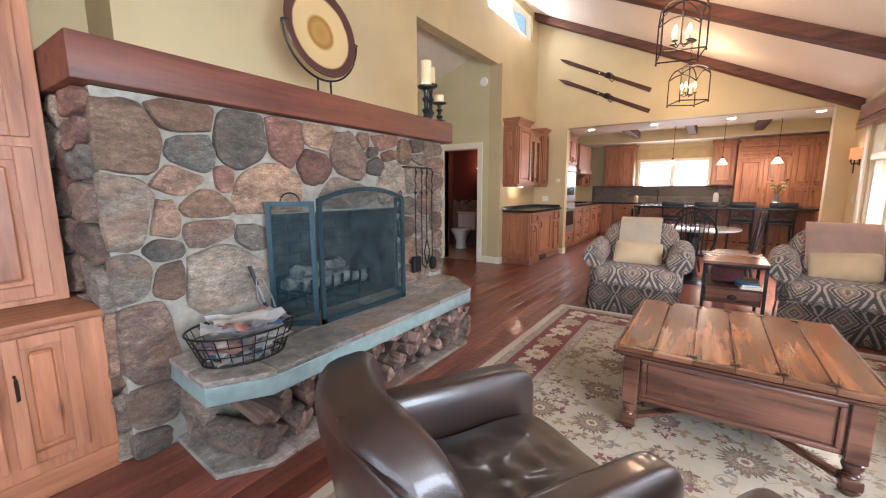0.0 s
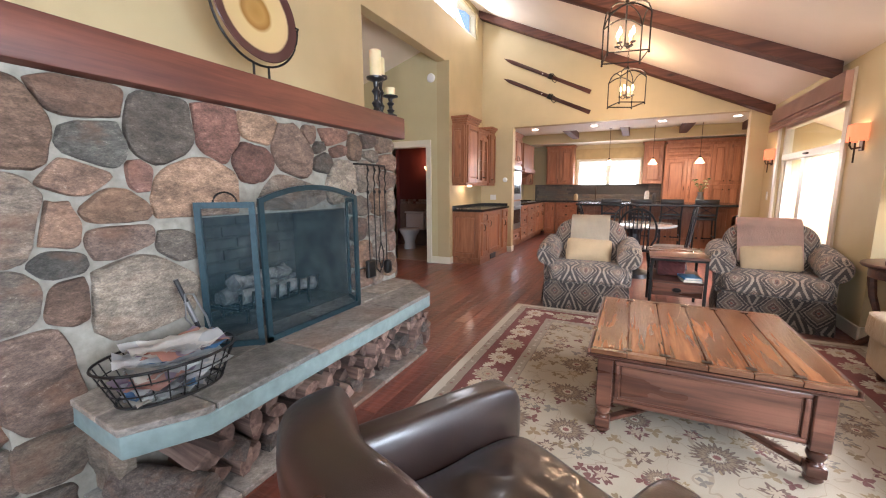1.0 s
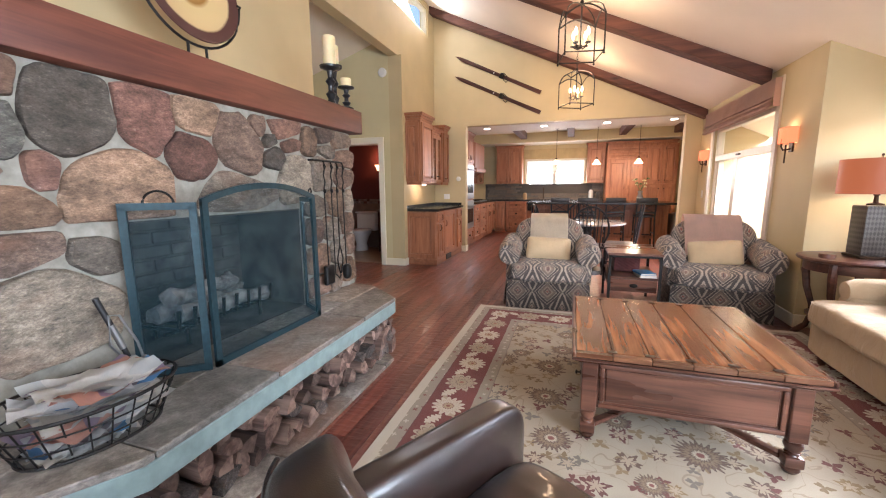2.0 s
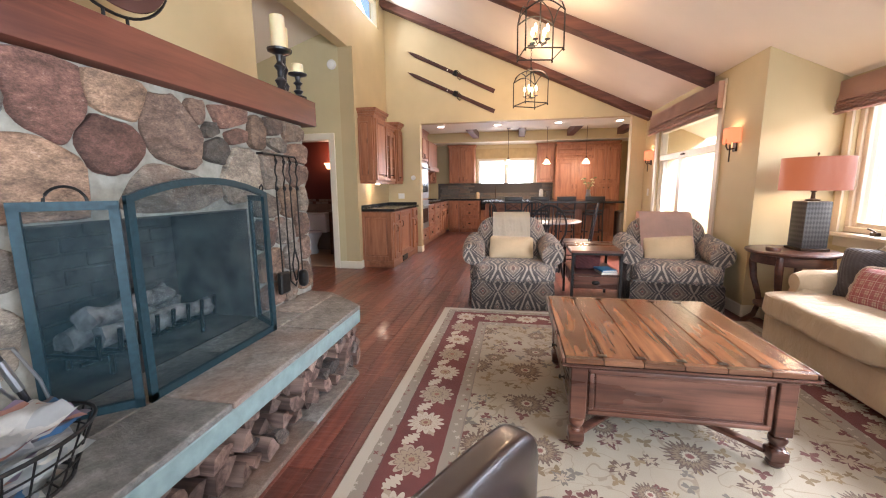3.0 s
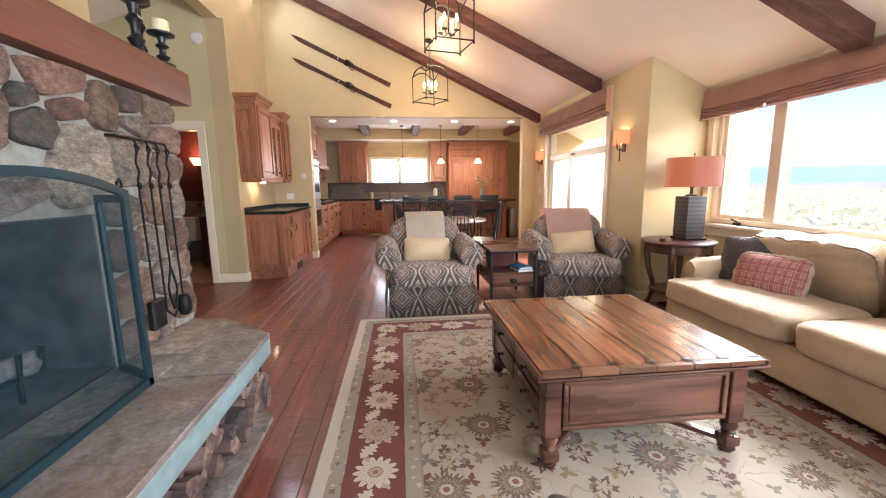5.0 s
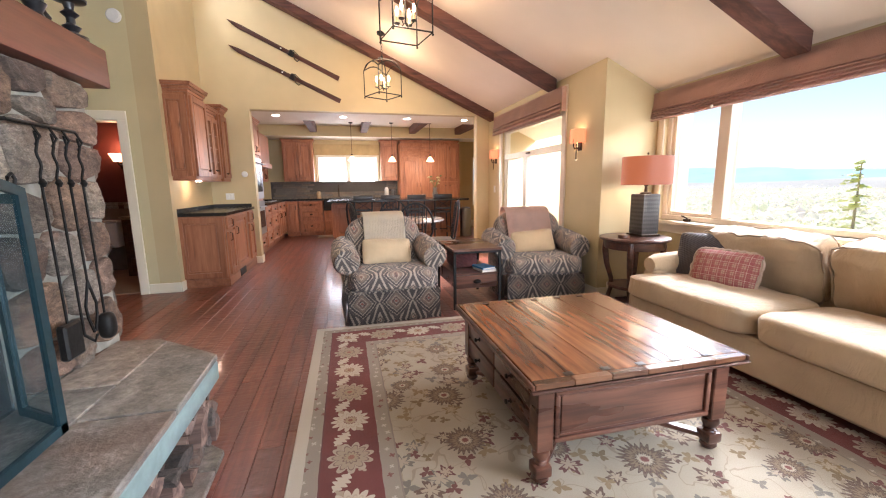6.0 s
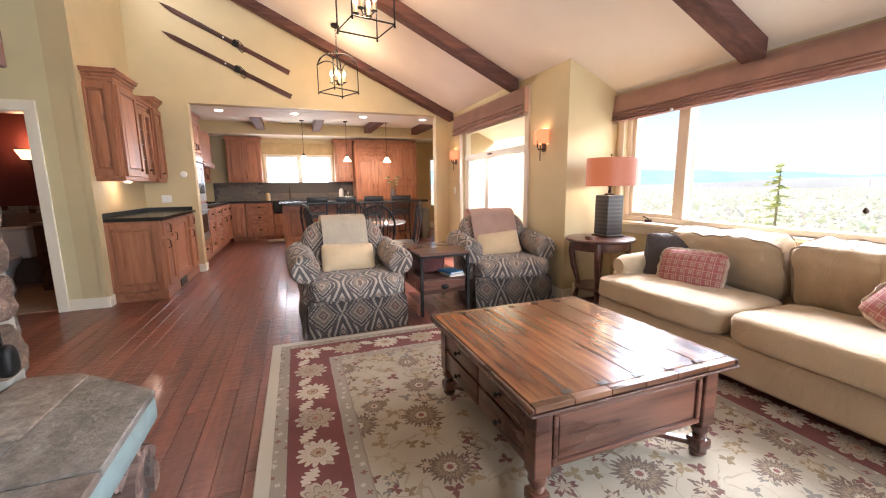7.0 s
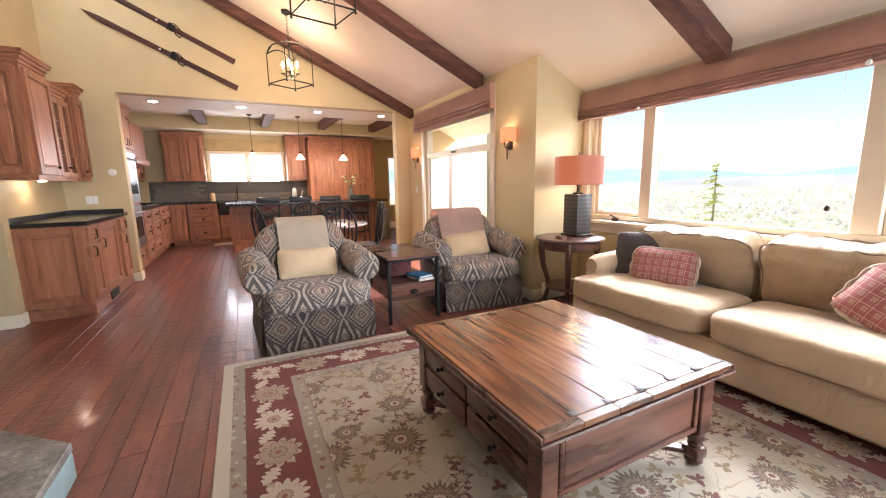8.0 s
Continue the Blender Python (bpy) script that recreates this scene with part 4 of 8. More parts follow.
def round_poly(poly, steps=3, keep=0.86):
    for _ in range(steps):
        nxt = []
        for a, b in zip(poly, poly[1:] + poly[:1]):
            nxt += [a * keep + b * (1 - keep), a * (1 - keep) + b * keep]
        poly = nxt
    return poly


def field_stone(i, gap):
    """A rounded block of its own size, kept clear of its neighbours."""
    kind, y, z, a, b = FACE[i]
    rnd = random.Random(i * 7 + 1)
    e = rnd.uniform(2.6, 4.2)
    lean = radians(rnd.uniform(-9, 9))

    def reach(a, b, d):
        return 1 / ((abs(d.x) / a) ** 3 + (abs(d.y) / b) ** 3) ** (1 / 3)

    poly = []
    for k in range(18):
        t = 2 * math.pi * (k + rnd.uniform(-0.3, 0.3)) / 18
        c, q = math.cos(t), math.sin(t)
        r = (1.17 + rnd.uniform(-0.08, 0.06)) / (abs(c) ** e + abs(q) ** e) ** (1 / e)
        p = Vector((a * r * c, b * r * q))
        p.rotate(Matrix.Rotation(lean, 2))
        poly.append(Vector((y, z)) + p)
    for j, (_, y2, z2, a2, b2) in enumerate(FACE):
        d = Vector((y2 - y, z2 - z))
        if j == i or d.length > 0.8:
            continue
        n = d.normalized()
        mine, theirs = reach(a, b, n), reach(a2, b2, n)
        share = d.length * mine / (mine + theirs)
        poly = clip(poly, n, Vector((y, z)).dot(n) + share - gap / 2)
    return poly


def stone_mesh(poly, depth, seed, place, steps=3):
    """A stone with an uneven outline and a domed, broken face; place turns (a, b, out) into the world."""
    poly = round_poly(poly, steps, 0.8)
    c = sum(poly, Vector((0, 0))) / len(poly)
    size = math.sqrt(area2(poly))
    rnd = random.Random(seed)
    tilt = Vector((rnd.uniform(-0.08, 0.08), rnd.uniform(-0.08, 0.08)))
    bm = bm_new()
    rings = []
    for s, h in ((1.01, -0.03), (1.01, 0.45), (0.995, 0.78), (0.95, 0.95), (0.72, 1.0), (0.38, 1.03)):
        ring = []
        for k, p in enumerate(poly):
            q = c + (p - c) * (s + 0.05 * noise.noise(Vector((p.x * 9, p.y * 9, seed))) + 0.03 * noise.noise(Vector((p.x * 34, p.y * 34, seed + s))))
            hh = h * depth + (0.0 if h < 0 else (q - c).dot(tilt) + 0.016 * noise.noise(Vector((q.x * 13, q.y * 13, seed * 1.7))) + 0.007 * noise.noise(Vector((q.x * 45, q.y * 45, seed * 0.7))))
            ring.append(bm.verts.new(place(q.x, q.y, hh)))
        rings.append(ring)
    top = bm.verts.new(place(c.x, c.y, depth * 1.02 + 0.01 * rnd.uniform(-1, 1)))
    fs = []
    n = len(poly)
    for a, b in zip(rings, rings[1:]):
        for k in range(n):
            fs.append(bm.faces.new((a[k], a[(k + 1) % n], b[(k + 1) % n], b[k])))
    for k in range(n):
        fs.append(bm.faces.new((rings[-1][k], rings[-1][(k + 1) % n], top)))
    bmesh.ops.recalc_face_normals(bm, faces=fs)
    return bm


GAP = 0.012
for i in range(len(FACE)):
    poly = field_stone(i, GAP)
    for n, d in (((-1, 0), -FY0 - 0.004), ((1, 0), FY1 - 0.004), ((0, 1), FZ - 0.006), ((0, -1), -0.004)):
        poly = clip(poly, Vector(n), d)
    if max(p.x for p in poly) > BY0 and min(p.x for p in poly) < BY1 and min(p.y for p in poly) < BZ1:
        cuts = [clip(poly, Vector((1, 0)), BY0 - 0.01), clip(poly, Vector((-1, 0)), -BY1 - 0.01), clip(poly, Vector((0, -1)), -BZ1 - 0.01)]
        poly = max((c for c in cuts if len(c) > 2), key=area2, default=[])
    if len(poly) > 2:
        part("stone", stone_mesh(poly, 0.047, i, lambda a, b, o: (FX + o - 0.02, a, b), 2), STONES[FACE[i][0]], fire, angle=38)


def side_stones(rect, place, seed, cols):
    rnd = random.Random(seed)
    pts, z = [], 0.06
    k = 0
    while z < rect[3]:
        h = rnd.uniform(0.09, 0.2)
        w = (rect[1] - rect[0]) / cols
        for c in range(cols):
            pts.append((rect[0] + w * (c + 0.5 + rnd.uniform(-0.25, 0.25)), z + rnd.uniform(-0.03, 0.03)))
        z += h
        k += 1
    for i in range(len(pts)):
        poly = cell(i, pts, rect, GAP)
        if len(poly) > 2 and area2(poly) > 0.002:
            part("stone", stone_mesh(poly, 0.05, seed + i, place), STONES[rnd.choice(("tan", "brown", "grey", "dark", "red"))], fire, angle=38)


side_stones((-2.92, FX - 0.01, 0.0, FZ), lambda a, b, o: (a, FY1 - 0.02 + o, b), 300, 3)
side_stones((-2.92, FX - 0.01, 0.0, FZ), lambda a, b, o: (a, FY0 + 0.02 - o, b), 400, 3)

# hearth: slabs on a base, a lower slab on the floor
def inset(poly, d):
    c = sum((Vector(p) for p in poly), Vector((0, 0))) / len(poly)
    return [tuple(Vector(p) + (c - Vector(p)).normalized() * d) for p in poly]


HT = 0.46
EDGE = [(-2.09, 0.80), (-1.667, 0.765), (-1.525, 0.995), (-1.545, 2.81), (-1.88, 3.09), (-2.09, 3.12)]
bm = prism(bm_new(), inset(EDGE, 0.008), "z", HT - 0.115, HT - 0.028)
bmesh.ops.bevel(bm, geom=bm.edges[:], offset=0.005, segments=1, affect='EDGES')
part("hearth_edge", bm, M_SLATE_EDGE, fire, "sawn bluestone edge, blue reflection in its colour")


def slab(poly, z0, z1):
    bm = prism(bm_new(), inset(poly, 0.004), "z", z0, z1)
    bmesh.ops.bevel(bm, geom=bm.edges[:], offset=0.004, segments=1, affect='EDGES')
    part("slab", bm, M_SLATE, fire, "", 30)


def row_slabs(poly, lo, hi, cuts, z0, z1):
    """The part of a polygon between two lines along y, cut across at the given places."""
    base = clip(clip([Vector(p) for p in poly], Vector((1, 0)), hi), Vector((-1, 0)), -lo)
    for a, b in zip(cuts, cuts[1:]):
        q = clip(clip(base, Vector((0, 1)), b), Vector((0, -1)), -a)
        if len(q) > 2 and area2(q) > 0.003:
            slab([tuple(v) for v in q], z0, z1)


row_slabs(EDGE, -2.2, -1.84, (0.5, 1.22, 1.98, 2.60, 3.3), HT - 0.028, HT)
row_slabs(EDGE, -1.84, -1.4, (0.5, 1.03, 1.58, 2.34, 3.3), HT - 0.028, HT)
BASE = [(-2.12, 0.81), (-1.66, 0.78), (-1.52, 0.98), (-1.535, 2.73), (-1.86, 3.02), (-2.12, 3.05)]
row_slabs(BASE, -2.2, -1.2, (0.5, 1.1, 1.6, 2.15, 2.6, 3.2), 0.0, 0.028)
part("base_stone", stone_mesh([Vector(p) for p in ((-2.1, 0.03), (-1.88, 0.03), (-1.86, 0.33), (-2.1, 0.34))], 0.06, 71, lambda a, b, o: (a, 0.9 - o, b)), STONES["grey"], fire)
part("base_stone", box(bm_new(), -2.1, -1.95, 0.9, 3.0, 0.03, HT - 0.116), M_MORTAR, fire, "pale grey mortar core")

mantel = part("mantel_beam", box(bm_new(), -2.90, -2.035, 0.567, 3.28, 1.695, 1.875, 0.009, 2), M_MANTEL)
tagged(mantel, "thick red-brown knotty timber mantel on the stones", "mantel")

# spark screen
scr = thing("fire_screen", "dark steel folding fire screen with an arched mesh panel", "fire screen", (0, 0, HT))


def screen_panel(a, b, h, arch):
    """Frame and mesh between two foot points, the top arched by arch."""
    a, b = Vector((*a, 0)), Vector((*b, 0))
    n = 12
    top = [a.lerp(b, i / n) + Vector((0, 0, h + arch * (1 - (2 * i / n - 1) ** 2))) for i in range(n + 1)]
    d = (b - a).normalized()
    side = Vector((-d.y, d.x, 0))
    bm = bm_new()
    up = Vector((0, 0, 1))

    def bar(pts, w, wide):
        rings = []
        for p, o in zip(pts, wide):
            rings.append([bm.verts.new(p + o * w * i + side * 0.008 * j) for i, j in ((-1, -1), (1, -1), (1, 1), (-1, 1))])
        for q, r in zip(rings, rings[1:]):
            for i in range(4):
                bm.faces.new((q[i], q[(i + 1) % 4], r[(i + 1) % 4], r[i]))
        bm.faces.new(rings[0])
        bm.faces.new(rings[-1])

    w = 0.0145
    bar([a + up * 0.02, b + up * 0.02], w, (up, up))
    bar([a + up * 0.003 + d * w, top[0] + d * w], w, (d, d))
    bar([b + up * 0.003 - d * w, top[-1] - d * w], w, (d, d))
    bar(top, w, [up] * len(top))
    bmesh.ops.recalc_face_normals(bm, faces=bm.faces[:])
    f = part("screen_frame", bm, M_STEELBLUE, scr, "", 60)
    bm = bm_new()
    vs = [bm.verts.new(p) for p in [a + Vector((0, 0, 0.02)), b + Vector((0, 0, 0.02))]] + [bm.verts.new(p) for p in reversed(top)]
    bm.faces.new(vs)
    part("mesh_panel", bm, M_MESH, f, "fine dark wire mesh")
    return top


screen_panel((-2.04, 1.335), (-1.835, 1.51), 0.725, 0.0)
screen_panel((-1.83, 1.525), (-1.83, 2.29), 0.74, 0.07)
screen_panel((-1.84, 2.305), (-2.04, 2.44), 0.725, 0.0)
bm = bm_new()
tube(bm, [(-1.937 + 0.053 * 0.76 * math.cos(t), 1.425 + 0.053 * 0.65 * math.cos(t), 0.735 + 0.052 * math.sin(t)) for t in [math.pi * i / 12 for i in range(13)]], 0.005, 6)
part("handle", bm, M_IRON, scr, "bent iron handle")
bm = bm_new()
tube(bm, [(-1.835, 2.25, 0.755), (-1.835, 2.255, 0.785), (-1.835, 2.27, 0.795), (-1.835, 2.28, 0.78), (-1.835, 2.275, 0.765)], 0.005, 6)
part("handle", bm, M_IRON, scr, "small iron loop")

# grate and charred logs
gr = thing("fire_grate", "black iron grate in the firebox", "grate", (-2.35, 1.97, HT - 0.01))
for i in range(8):
    y = -0.32 + i * 0.09
    bm = tube(bm_new(), [(0.16, y, 0.2), (0.15, y, 0.1), (-0.14, y, 0.09), (-0.15, y, 0.13)], 0.011, 6)
    part("bar", bm, M_IRON, gr)
bm = bm_new()
for x, y in ((-0.12, -0.25), (0.12, -0.25), (-0.12, 0.25), (0.12, 0.25)):
    tube(bm, [(x, y, 0.0), (x, y, 0.09)], 0.012, 6)
tube(bm, [(0.1, -0.36, 0.085), (0.1, 0.36, 0.085)], 0.011, 6)
part("grate_foot", bm, M_IRON, gr)
for i, (x, y, z, r, l, a) in enumerate(((-2.40, 1.95, 0.60, 0.055, 0.6, 4), (-2.27, 2.0, 0.595, 0.05, 0.55, -6), (-2.34, 1.92, 0.69, 0.05, 0.5, 12))):
    bm = bm_new()
    pts = [(0, -l / 2 + l * k / 6, 0.01 * math.sin(k * 1.7 + i)) for k in range(7)]
    tube(bm, pts, [r * (0.85 + 0.2 * math.sin(k * 2.1 + i)) for k in range(7)], 12)
    for v in bm.verts:
        v.co += Vector((1, 0.3, 1)) * 0.022 * noise.noise(v.co * 22 + Vector((i, 0, 0)))
    tagged(part("charred_log", bm, M_ASHLOG, None, "", 60, pose(x, y, z, 0, 0, a)), "grey charred log lying on the grate", "log", "logs on the grate")

# ---- living room ----
def door_front(parent, m, w, h, material=None, kind="door", handle=None, hw=M_BRONZE):
    """A framed front with a raised field, centred at m; it faces local -y. handle: (x, z, knob|pull|cup)."""
    material = material or M_CAB
    s = min(0.06, w * 0.22, h * 0.28)
    bm = bm_new()
    t = 0.026
    for r in ((-w / 2, -w / 2 + s, -h / 2, h / 2), (w / 2 - s, w / 2, -h / 2, h / 2), (-w / 2 + s, w / 2 - s, h / 2 - s, h / 2), (-w / 2 + s, w / 2 - s, -h / 2, -h / 2 + s)):
        box(bm, r[0], r[1], -t, 0, r[2], r[3], 0.003)
    if kind != "glass":
        box(bm, -w / 2 + s, w / 2 - s, -0.005, 0, -h / 2 + s, h / 2 - s)
        g = min(0.02, w * 0.1, h * 0.12)
    ob = part(kind if kind != "glass" else "glass_door", bm, material, parent, "", 35, m)
    if kind != "glass":
        part("raised_panel", box(bm_new(), -w / 2 + s + g, w / 2 - s - g, -0.020, -0.004, -h / 2 + s + g, h / 2 - s - g, 0.013), material, ob)
    if kind == "glass":
        g = part("pane", box(bm_new(), -w / 2 + s, w / 2 - s, -0.009, -0.006, -h / 2 + s, h / 2 - s), M_GLASS, ob)
        g.visible_shadow = False
        bm = boxes([(-0.006, 0.006, -0.014, -0.002, -h / 2 + s, h / 2 - s)])
        for k in (1, 2, 3):
            z = -h / 2 + s + (h - 2 * s) * k / 4
            box(bm, -w / 2 + s, w / 2 - s, -0.014, -0.002, z - 0.005, z + 0.005)
        part("glazing_bar", bm, material, ob)
    if handle:
        x, z, form = handle
        bm = bm_new()
        if form == "knob":
            lathe(bm, [(0.006, 0), (0.006, 0.012), (0.013, 0.016), (0.014, 0.024), (0.004, 0.03)], 10, pose(x, -t, z, 90, 0, 0))
        elif form == "cup":
            lathe(bm, [(0.035, 0), (0.033, 0.012), (0.02, 0.022), (0.002, 0.026)], 12, pose(x, -t, z, 90, 0, 0) @ Matrix.Diagonal((1, 0.5, 1, 1)))
        else:
            tube(bm, [(x, -t, z - 0.05), (x, -t - 0.025, z - 0.04), (x, -t - 0.025, z + 0.04), (x, -t, z + 0.05)], 0.006, 6)
        part("handle", bm, hw, ob, "dark bronze handle")
    return ob


def face_x(x, y, z):
    """A front that faces +x."""
    return pose(x, y, z, 0, 0, 90)


def crown(bm, x0, x1, y0, y1, z, over=0.05, h=0.1):
    """A stepped cornice round a box top."""
    for k, (o, a, b) in enumerate(((0.012, 0, 0.3), (0.028, 0.3, 0.6), (0.05, 0.6, 0.85), (0.058, 0.85, 1.0))):
        q = o * over / 0.05
        box(bm, x0 - q, x1 + q, y0 - q, y1 + q, z + a * h, z + b * h, 0.003)
    return bm


# built-in cabinets beside the fireplace
lowc = thing("base_cabinet", "knotty alder base cabinet with raised-panel doors beside the fireplace", "cabinet")
part("body", box(bm_new(), -3.34, -2.15, -1.2, 0.595, 0.11, 0.72, 0.002), M_CAB, lowc)
part("plinth", box(bm_new(), -3.34, -2.14, -1.2, 0.595, 0.0, 0.11, 0.003), M_CABX, lowc)
part("worktop", box(bm_new(), -3.34, -2.115, -1.2, 0.60, 0.722, 0.757, 0.008, 2), M_CABX, lowc)
for k in range(4):
    door_front(lowc, face_x(-2.15, 0.39 - k * 0.245, 0.435), 0.215, 0.53, handle=(-0.085 if k % 2 == 0 else 0.085, 0.07, "pull"))
upc = thing("wall_cabinet", "tall knotty alder cabinet standing on the base cabinet", "cabinet")
part("body", box(bm_new(), -3.34, -2.44, -1.2, 0.56, 0.76, 2.75, 0.002), M_CAB, upc)
for k in range(3):
    door_front(upc, face_x(-2.44, 0.285 - k * 0.49, 1.12), 0.44, 0.66)
    door_front(upc, face_x(-2.44, 0.285 - k * 0.49, 1.98), 0.44, 0.98)

# rug
RX0, RX1, RY0, RY1 = -1.235, 1.57, -0.9, 4.265
RCX, RCY, RHX, RHY = (RX0 + RX1) / 2, (RY0 + RY1) / 2, (RX1 - RX0) / 2, (RY1 - RY0) / 2
bm = box(bm_new(), -RHX, RHX, -RHY, RHY, 0, 0.012, 0.004)
tagged(part("rug", bm, rug_mat("hand-knotted rug", RHX, RHY), None, "", 35, pose(RCX, RCY, 0.0005)), "cream floral wool rug with a deep red border", "rug")
RT = 0.0125

# coffee table
ct = thing("coffee_table", "square plank-top wooden coffee table with drawers and turned legs", "table", (0.189, 2.657, RT))
tw, td, th = 0.50, 0.525, 0.465
n = 6
for i in range(n):
    x0 = -tw + 0.012 + (2 * tw - 0.024) * i / n
    x1 = -tw + 0.012 + (2 * tw - 0.024) * (i + 1) / n
    part("plank", box(bm_new(), x0 + 0.0015, x1 - 0.0015, -td + 0.041, td - 0.041, th - 0.024, th, 0.003), M_TABLE, ct)
    for s in (-1, 1):
        a, b = sorted((s * (td - 0.0395), s * (td - 0.004)))
        part("end_board", box(bm_new(), x0 + 0.001, x1 - 0.001, a, b, th - 0.024, th - 0.0005, 0.002), M_TABLEX, ct)
        cx, cy = x1 - 0.0, s * (td - 0.052)
        if i < n - 1:
            q = part("cleat", box(bm_new(), cx - 0.020, cx + 0.020, cy - 0.014, cy + 0.014, th, th + 0.004, 0.0018), M_BRONZE, ct, "small dark metal cleat")
bm = bm_new()
box(bm, -tw - 0.006, tw + 0.006, -td - 0.006, td + 0.006, th - 0.036, th - 0.0255, 0.004)
box(bm, -tw + 0.008, tw - 0.008, -td + 0.008, td - 0.008, th - 0.046, th - 0.036, 0.004)
box(bm, -tw + 0.026, tw - 0.026, -td + 0.026, td - 0.026, th - 0.058, th - 0.046, 0.004)
part("top_moulding", bm, M_TABLED, ct)
for s in (-1, 1):
    a, b = sorted((s * (tw - 0.010), s * (tw + 0.004)))
    part("edge_strip", box(bm_new(), a, b, -td, td, th - 0.025, th - 0.001, 0.004), M_TABLED, ct)
bx, by, z0, z1 = tw - 0.05, td - 0.05, 0.165, th - 0.055
part("case", boxes([(-bx + 0.015, bx - 0.015, -by + 0.015, by - 0.015, z0, z1)], 0.004), M_TABLED, ct)
for sx in (-1, 1):
    for sy in (-1, 1):
        cx, cy = sx * (bx - 0.03), sy * (by - 0.03)
        bm = box(bm_new(), cx - 0.036, cx + 0.036, cy - 0.036, cy + 0.036, z0 - 0.012, z1, 0.004)
        lathe(bm, [(0.018, 0.158), (0.02, 0.15), (0.034, 0.142), (0.037, 0.128), (0.030, 0.110), (0.022, 0.100), (0.030, 0.094), (0.022, 0.088), (0.026, 0.080)], 18, Matrix.Translation((cx, cy, 0)))
        box(bm, cx - 0.036, cx + 0.036, cy - 0.036, cy + 0.036, 0.034, 0.082, 0.008, 2)
        lathe(bm, [(0.022, 0.036), (0.034, 0.028), (0.036, 0.016), (0.024, 0.0)], 18, Matrix.Translation((cx, cy, 0)))
        part("leg", bm, M_TABLED, ct)
for s in (-1, 1):
    bm = bm_new()
    L = math.hypot(bx - 0.03, by - 0.03) - 0.035
    a = math.degrees(math.atan2(by - 0.03, s * (bx - 0.03)))
    box(bm, -L, L, -0.022, 0.022, 0.045 + 0.002 * s, 0.067 + 0.002 * s, 0.005, 1, pose(0, 0, 0, 0, 0, a))
    part("stretcher", bm, M_TABLED, ct)
for s in (-1, 1):
    m = pose(0, s * (by - 0.016), (z0 + z1) / 2, 0, 0, 0 if s < 0 else 180)
    bm = bm_new()
    w, h = 2 * bx - 0.15, z1 - z0 - 0.02
    for r in ((-w / 2, w / 2, h / 2 - 0.022, h / 2), (-w / 2, w / 2, -h / 2, -h / 2 + 0.022), (-w / 2, -w / 2 + 0.022, -h / 2 + 0.022, h / 2 - 0.022), (w / 2 - 0.022, w / 2, -h / 2 + 0.022, h / 2 - 0.022)):
        box(bm, r[0], r[1], -0.016, 0.002, r[2], r[3], 0.007, 2)
    box(bm, -w / 2 + 0.03, w / 2 - 0.03, -0.006, 0.002, -h / 2 + 0.03, h / 2 - 0.03, 0.003)
    part("panel", bm, M_TABLED, ct, "", 35, m)
    for cy in (-0.5, 0.5):
        for cz in (-0.5, 0.5):
            w, h = by - 0.06, (z1 - z0) / 2 - 0.014
            m = pose(s * (bx - 0.017), cy * (by - 0.045), (z0 + z1) / 2 + cz * (z1 - z0) / 2 * 1.0, 0, 0, 90 if s > 0 else -90)
            bm = box(bm_new(), -w / 2, w / 2, -0.018, 0.002, -h / 2, h / 2, 0.005, 2)
            dr = part("drawer", bm, M_TABLED, ct, "", 35, m)
            bm = lathe(bm_new(), [(0.012, 0), (0.012, 0.003), (0.005, 0.006), (0.005, 0.016), (0.012, 0.020), (0.010, 0.028), (0.002, 0.03)], 12, pose(0, -0.018, 0, 90, 0, 0))
            part("knob", bm, M_IRON, dr, "black iron knob")


def piped(bm_pts, r=0.006):
    return tube(bm_new(), bm_pts, r, 6, True)


def ring_rect(sx, sy, z, e=6.0, n=48):
    """Points round a rounded rectangle."""
    out = []
    for i in range(n):
        a = 2 * math.pi * i / n
        c, s = math.cos(a), math.sin(a)
        l = (abs(c) ** e + abs(s) ** e) ** (1 / e)
        out.append((sx * c / l, sy * s / l, z))
    return out


def cushion(label, m, sx, sy, sz, material, group, fringe=None, name="throw_pillow"):
    t = thing(name, label, "pillow", m.translation, 0, group)
    loc = m.copy()
    loc.translation = (0, 0, 0)
    bm = soft_box(bm_new(), sx, sz, sy, None, 18, 14.0, 0.0, 0.006, sx * 9)
    for v in bm.verts:
        f = (1 - min(1, abs(v.co.x) / sx) ** 3) * (1 - min(1, abs(v.co.z) / sy) ** 3)
        v.co.y *= 0.10 + 0.72 * f ** 0.75
    c = part("cover", bm, material, t, "", 80, loc)
    if fringe:
        pts = [(x * 1.0, 0, y) for x, y, z in ring_rect(sx * 1.02, sy * 1.02, 0, 6, 60)]
        bm = tube(bm_new(), [(p[0] + 0.004 * math.sin(i * 5), 0.004 * math.cos(i * 7), p[2] + 0.004 * math.sin(i * 3)) for i, p in enumerate(pts)], 0.014, 6, True)
        part("fringe", bm, fringe, c, "tan fringe")
    return t


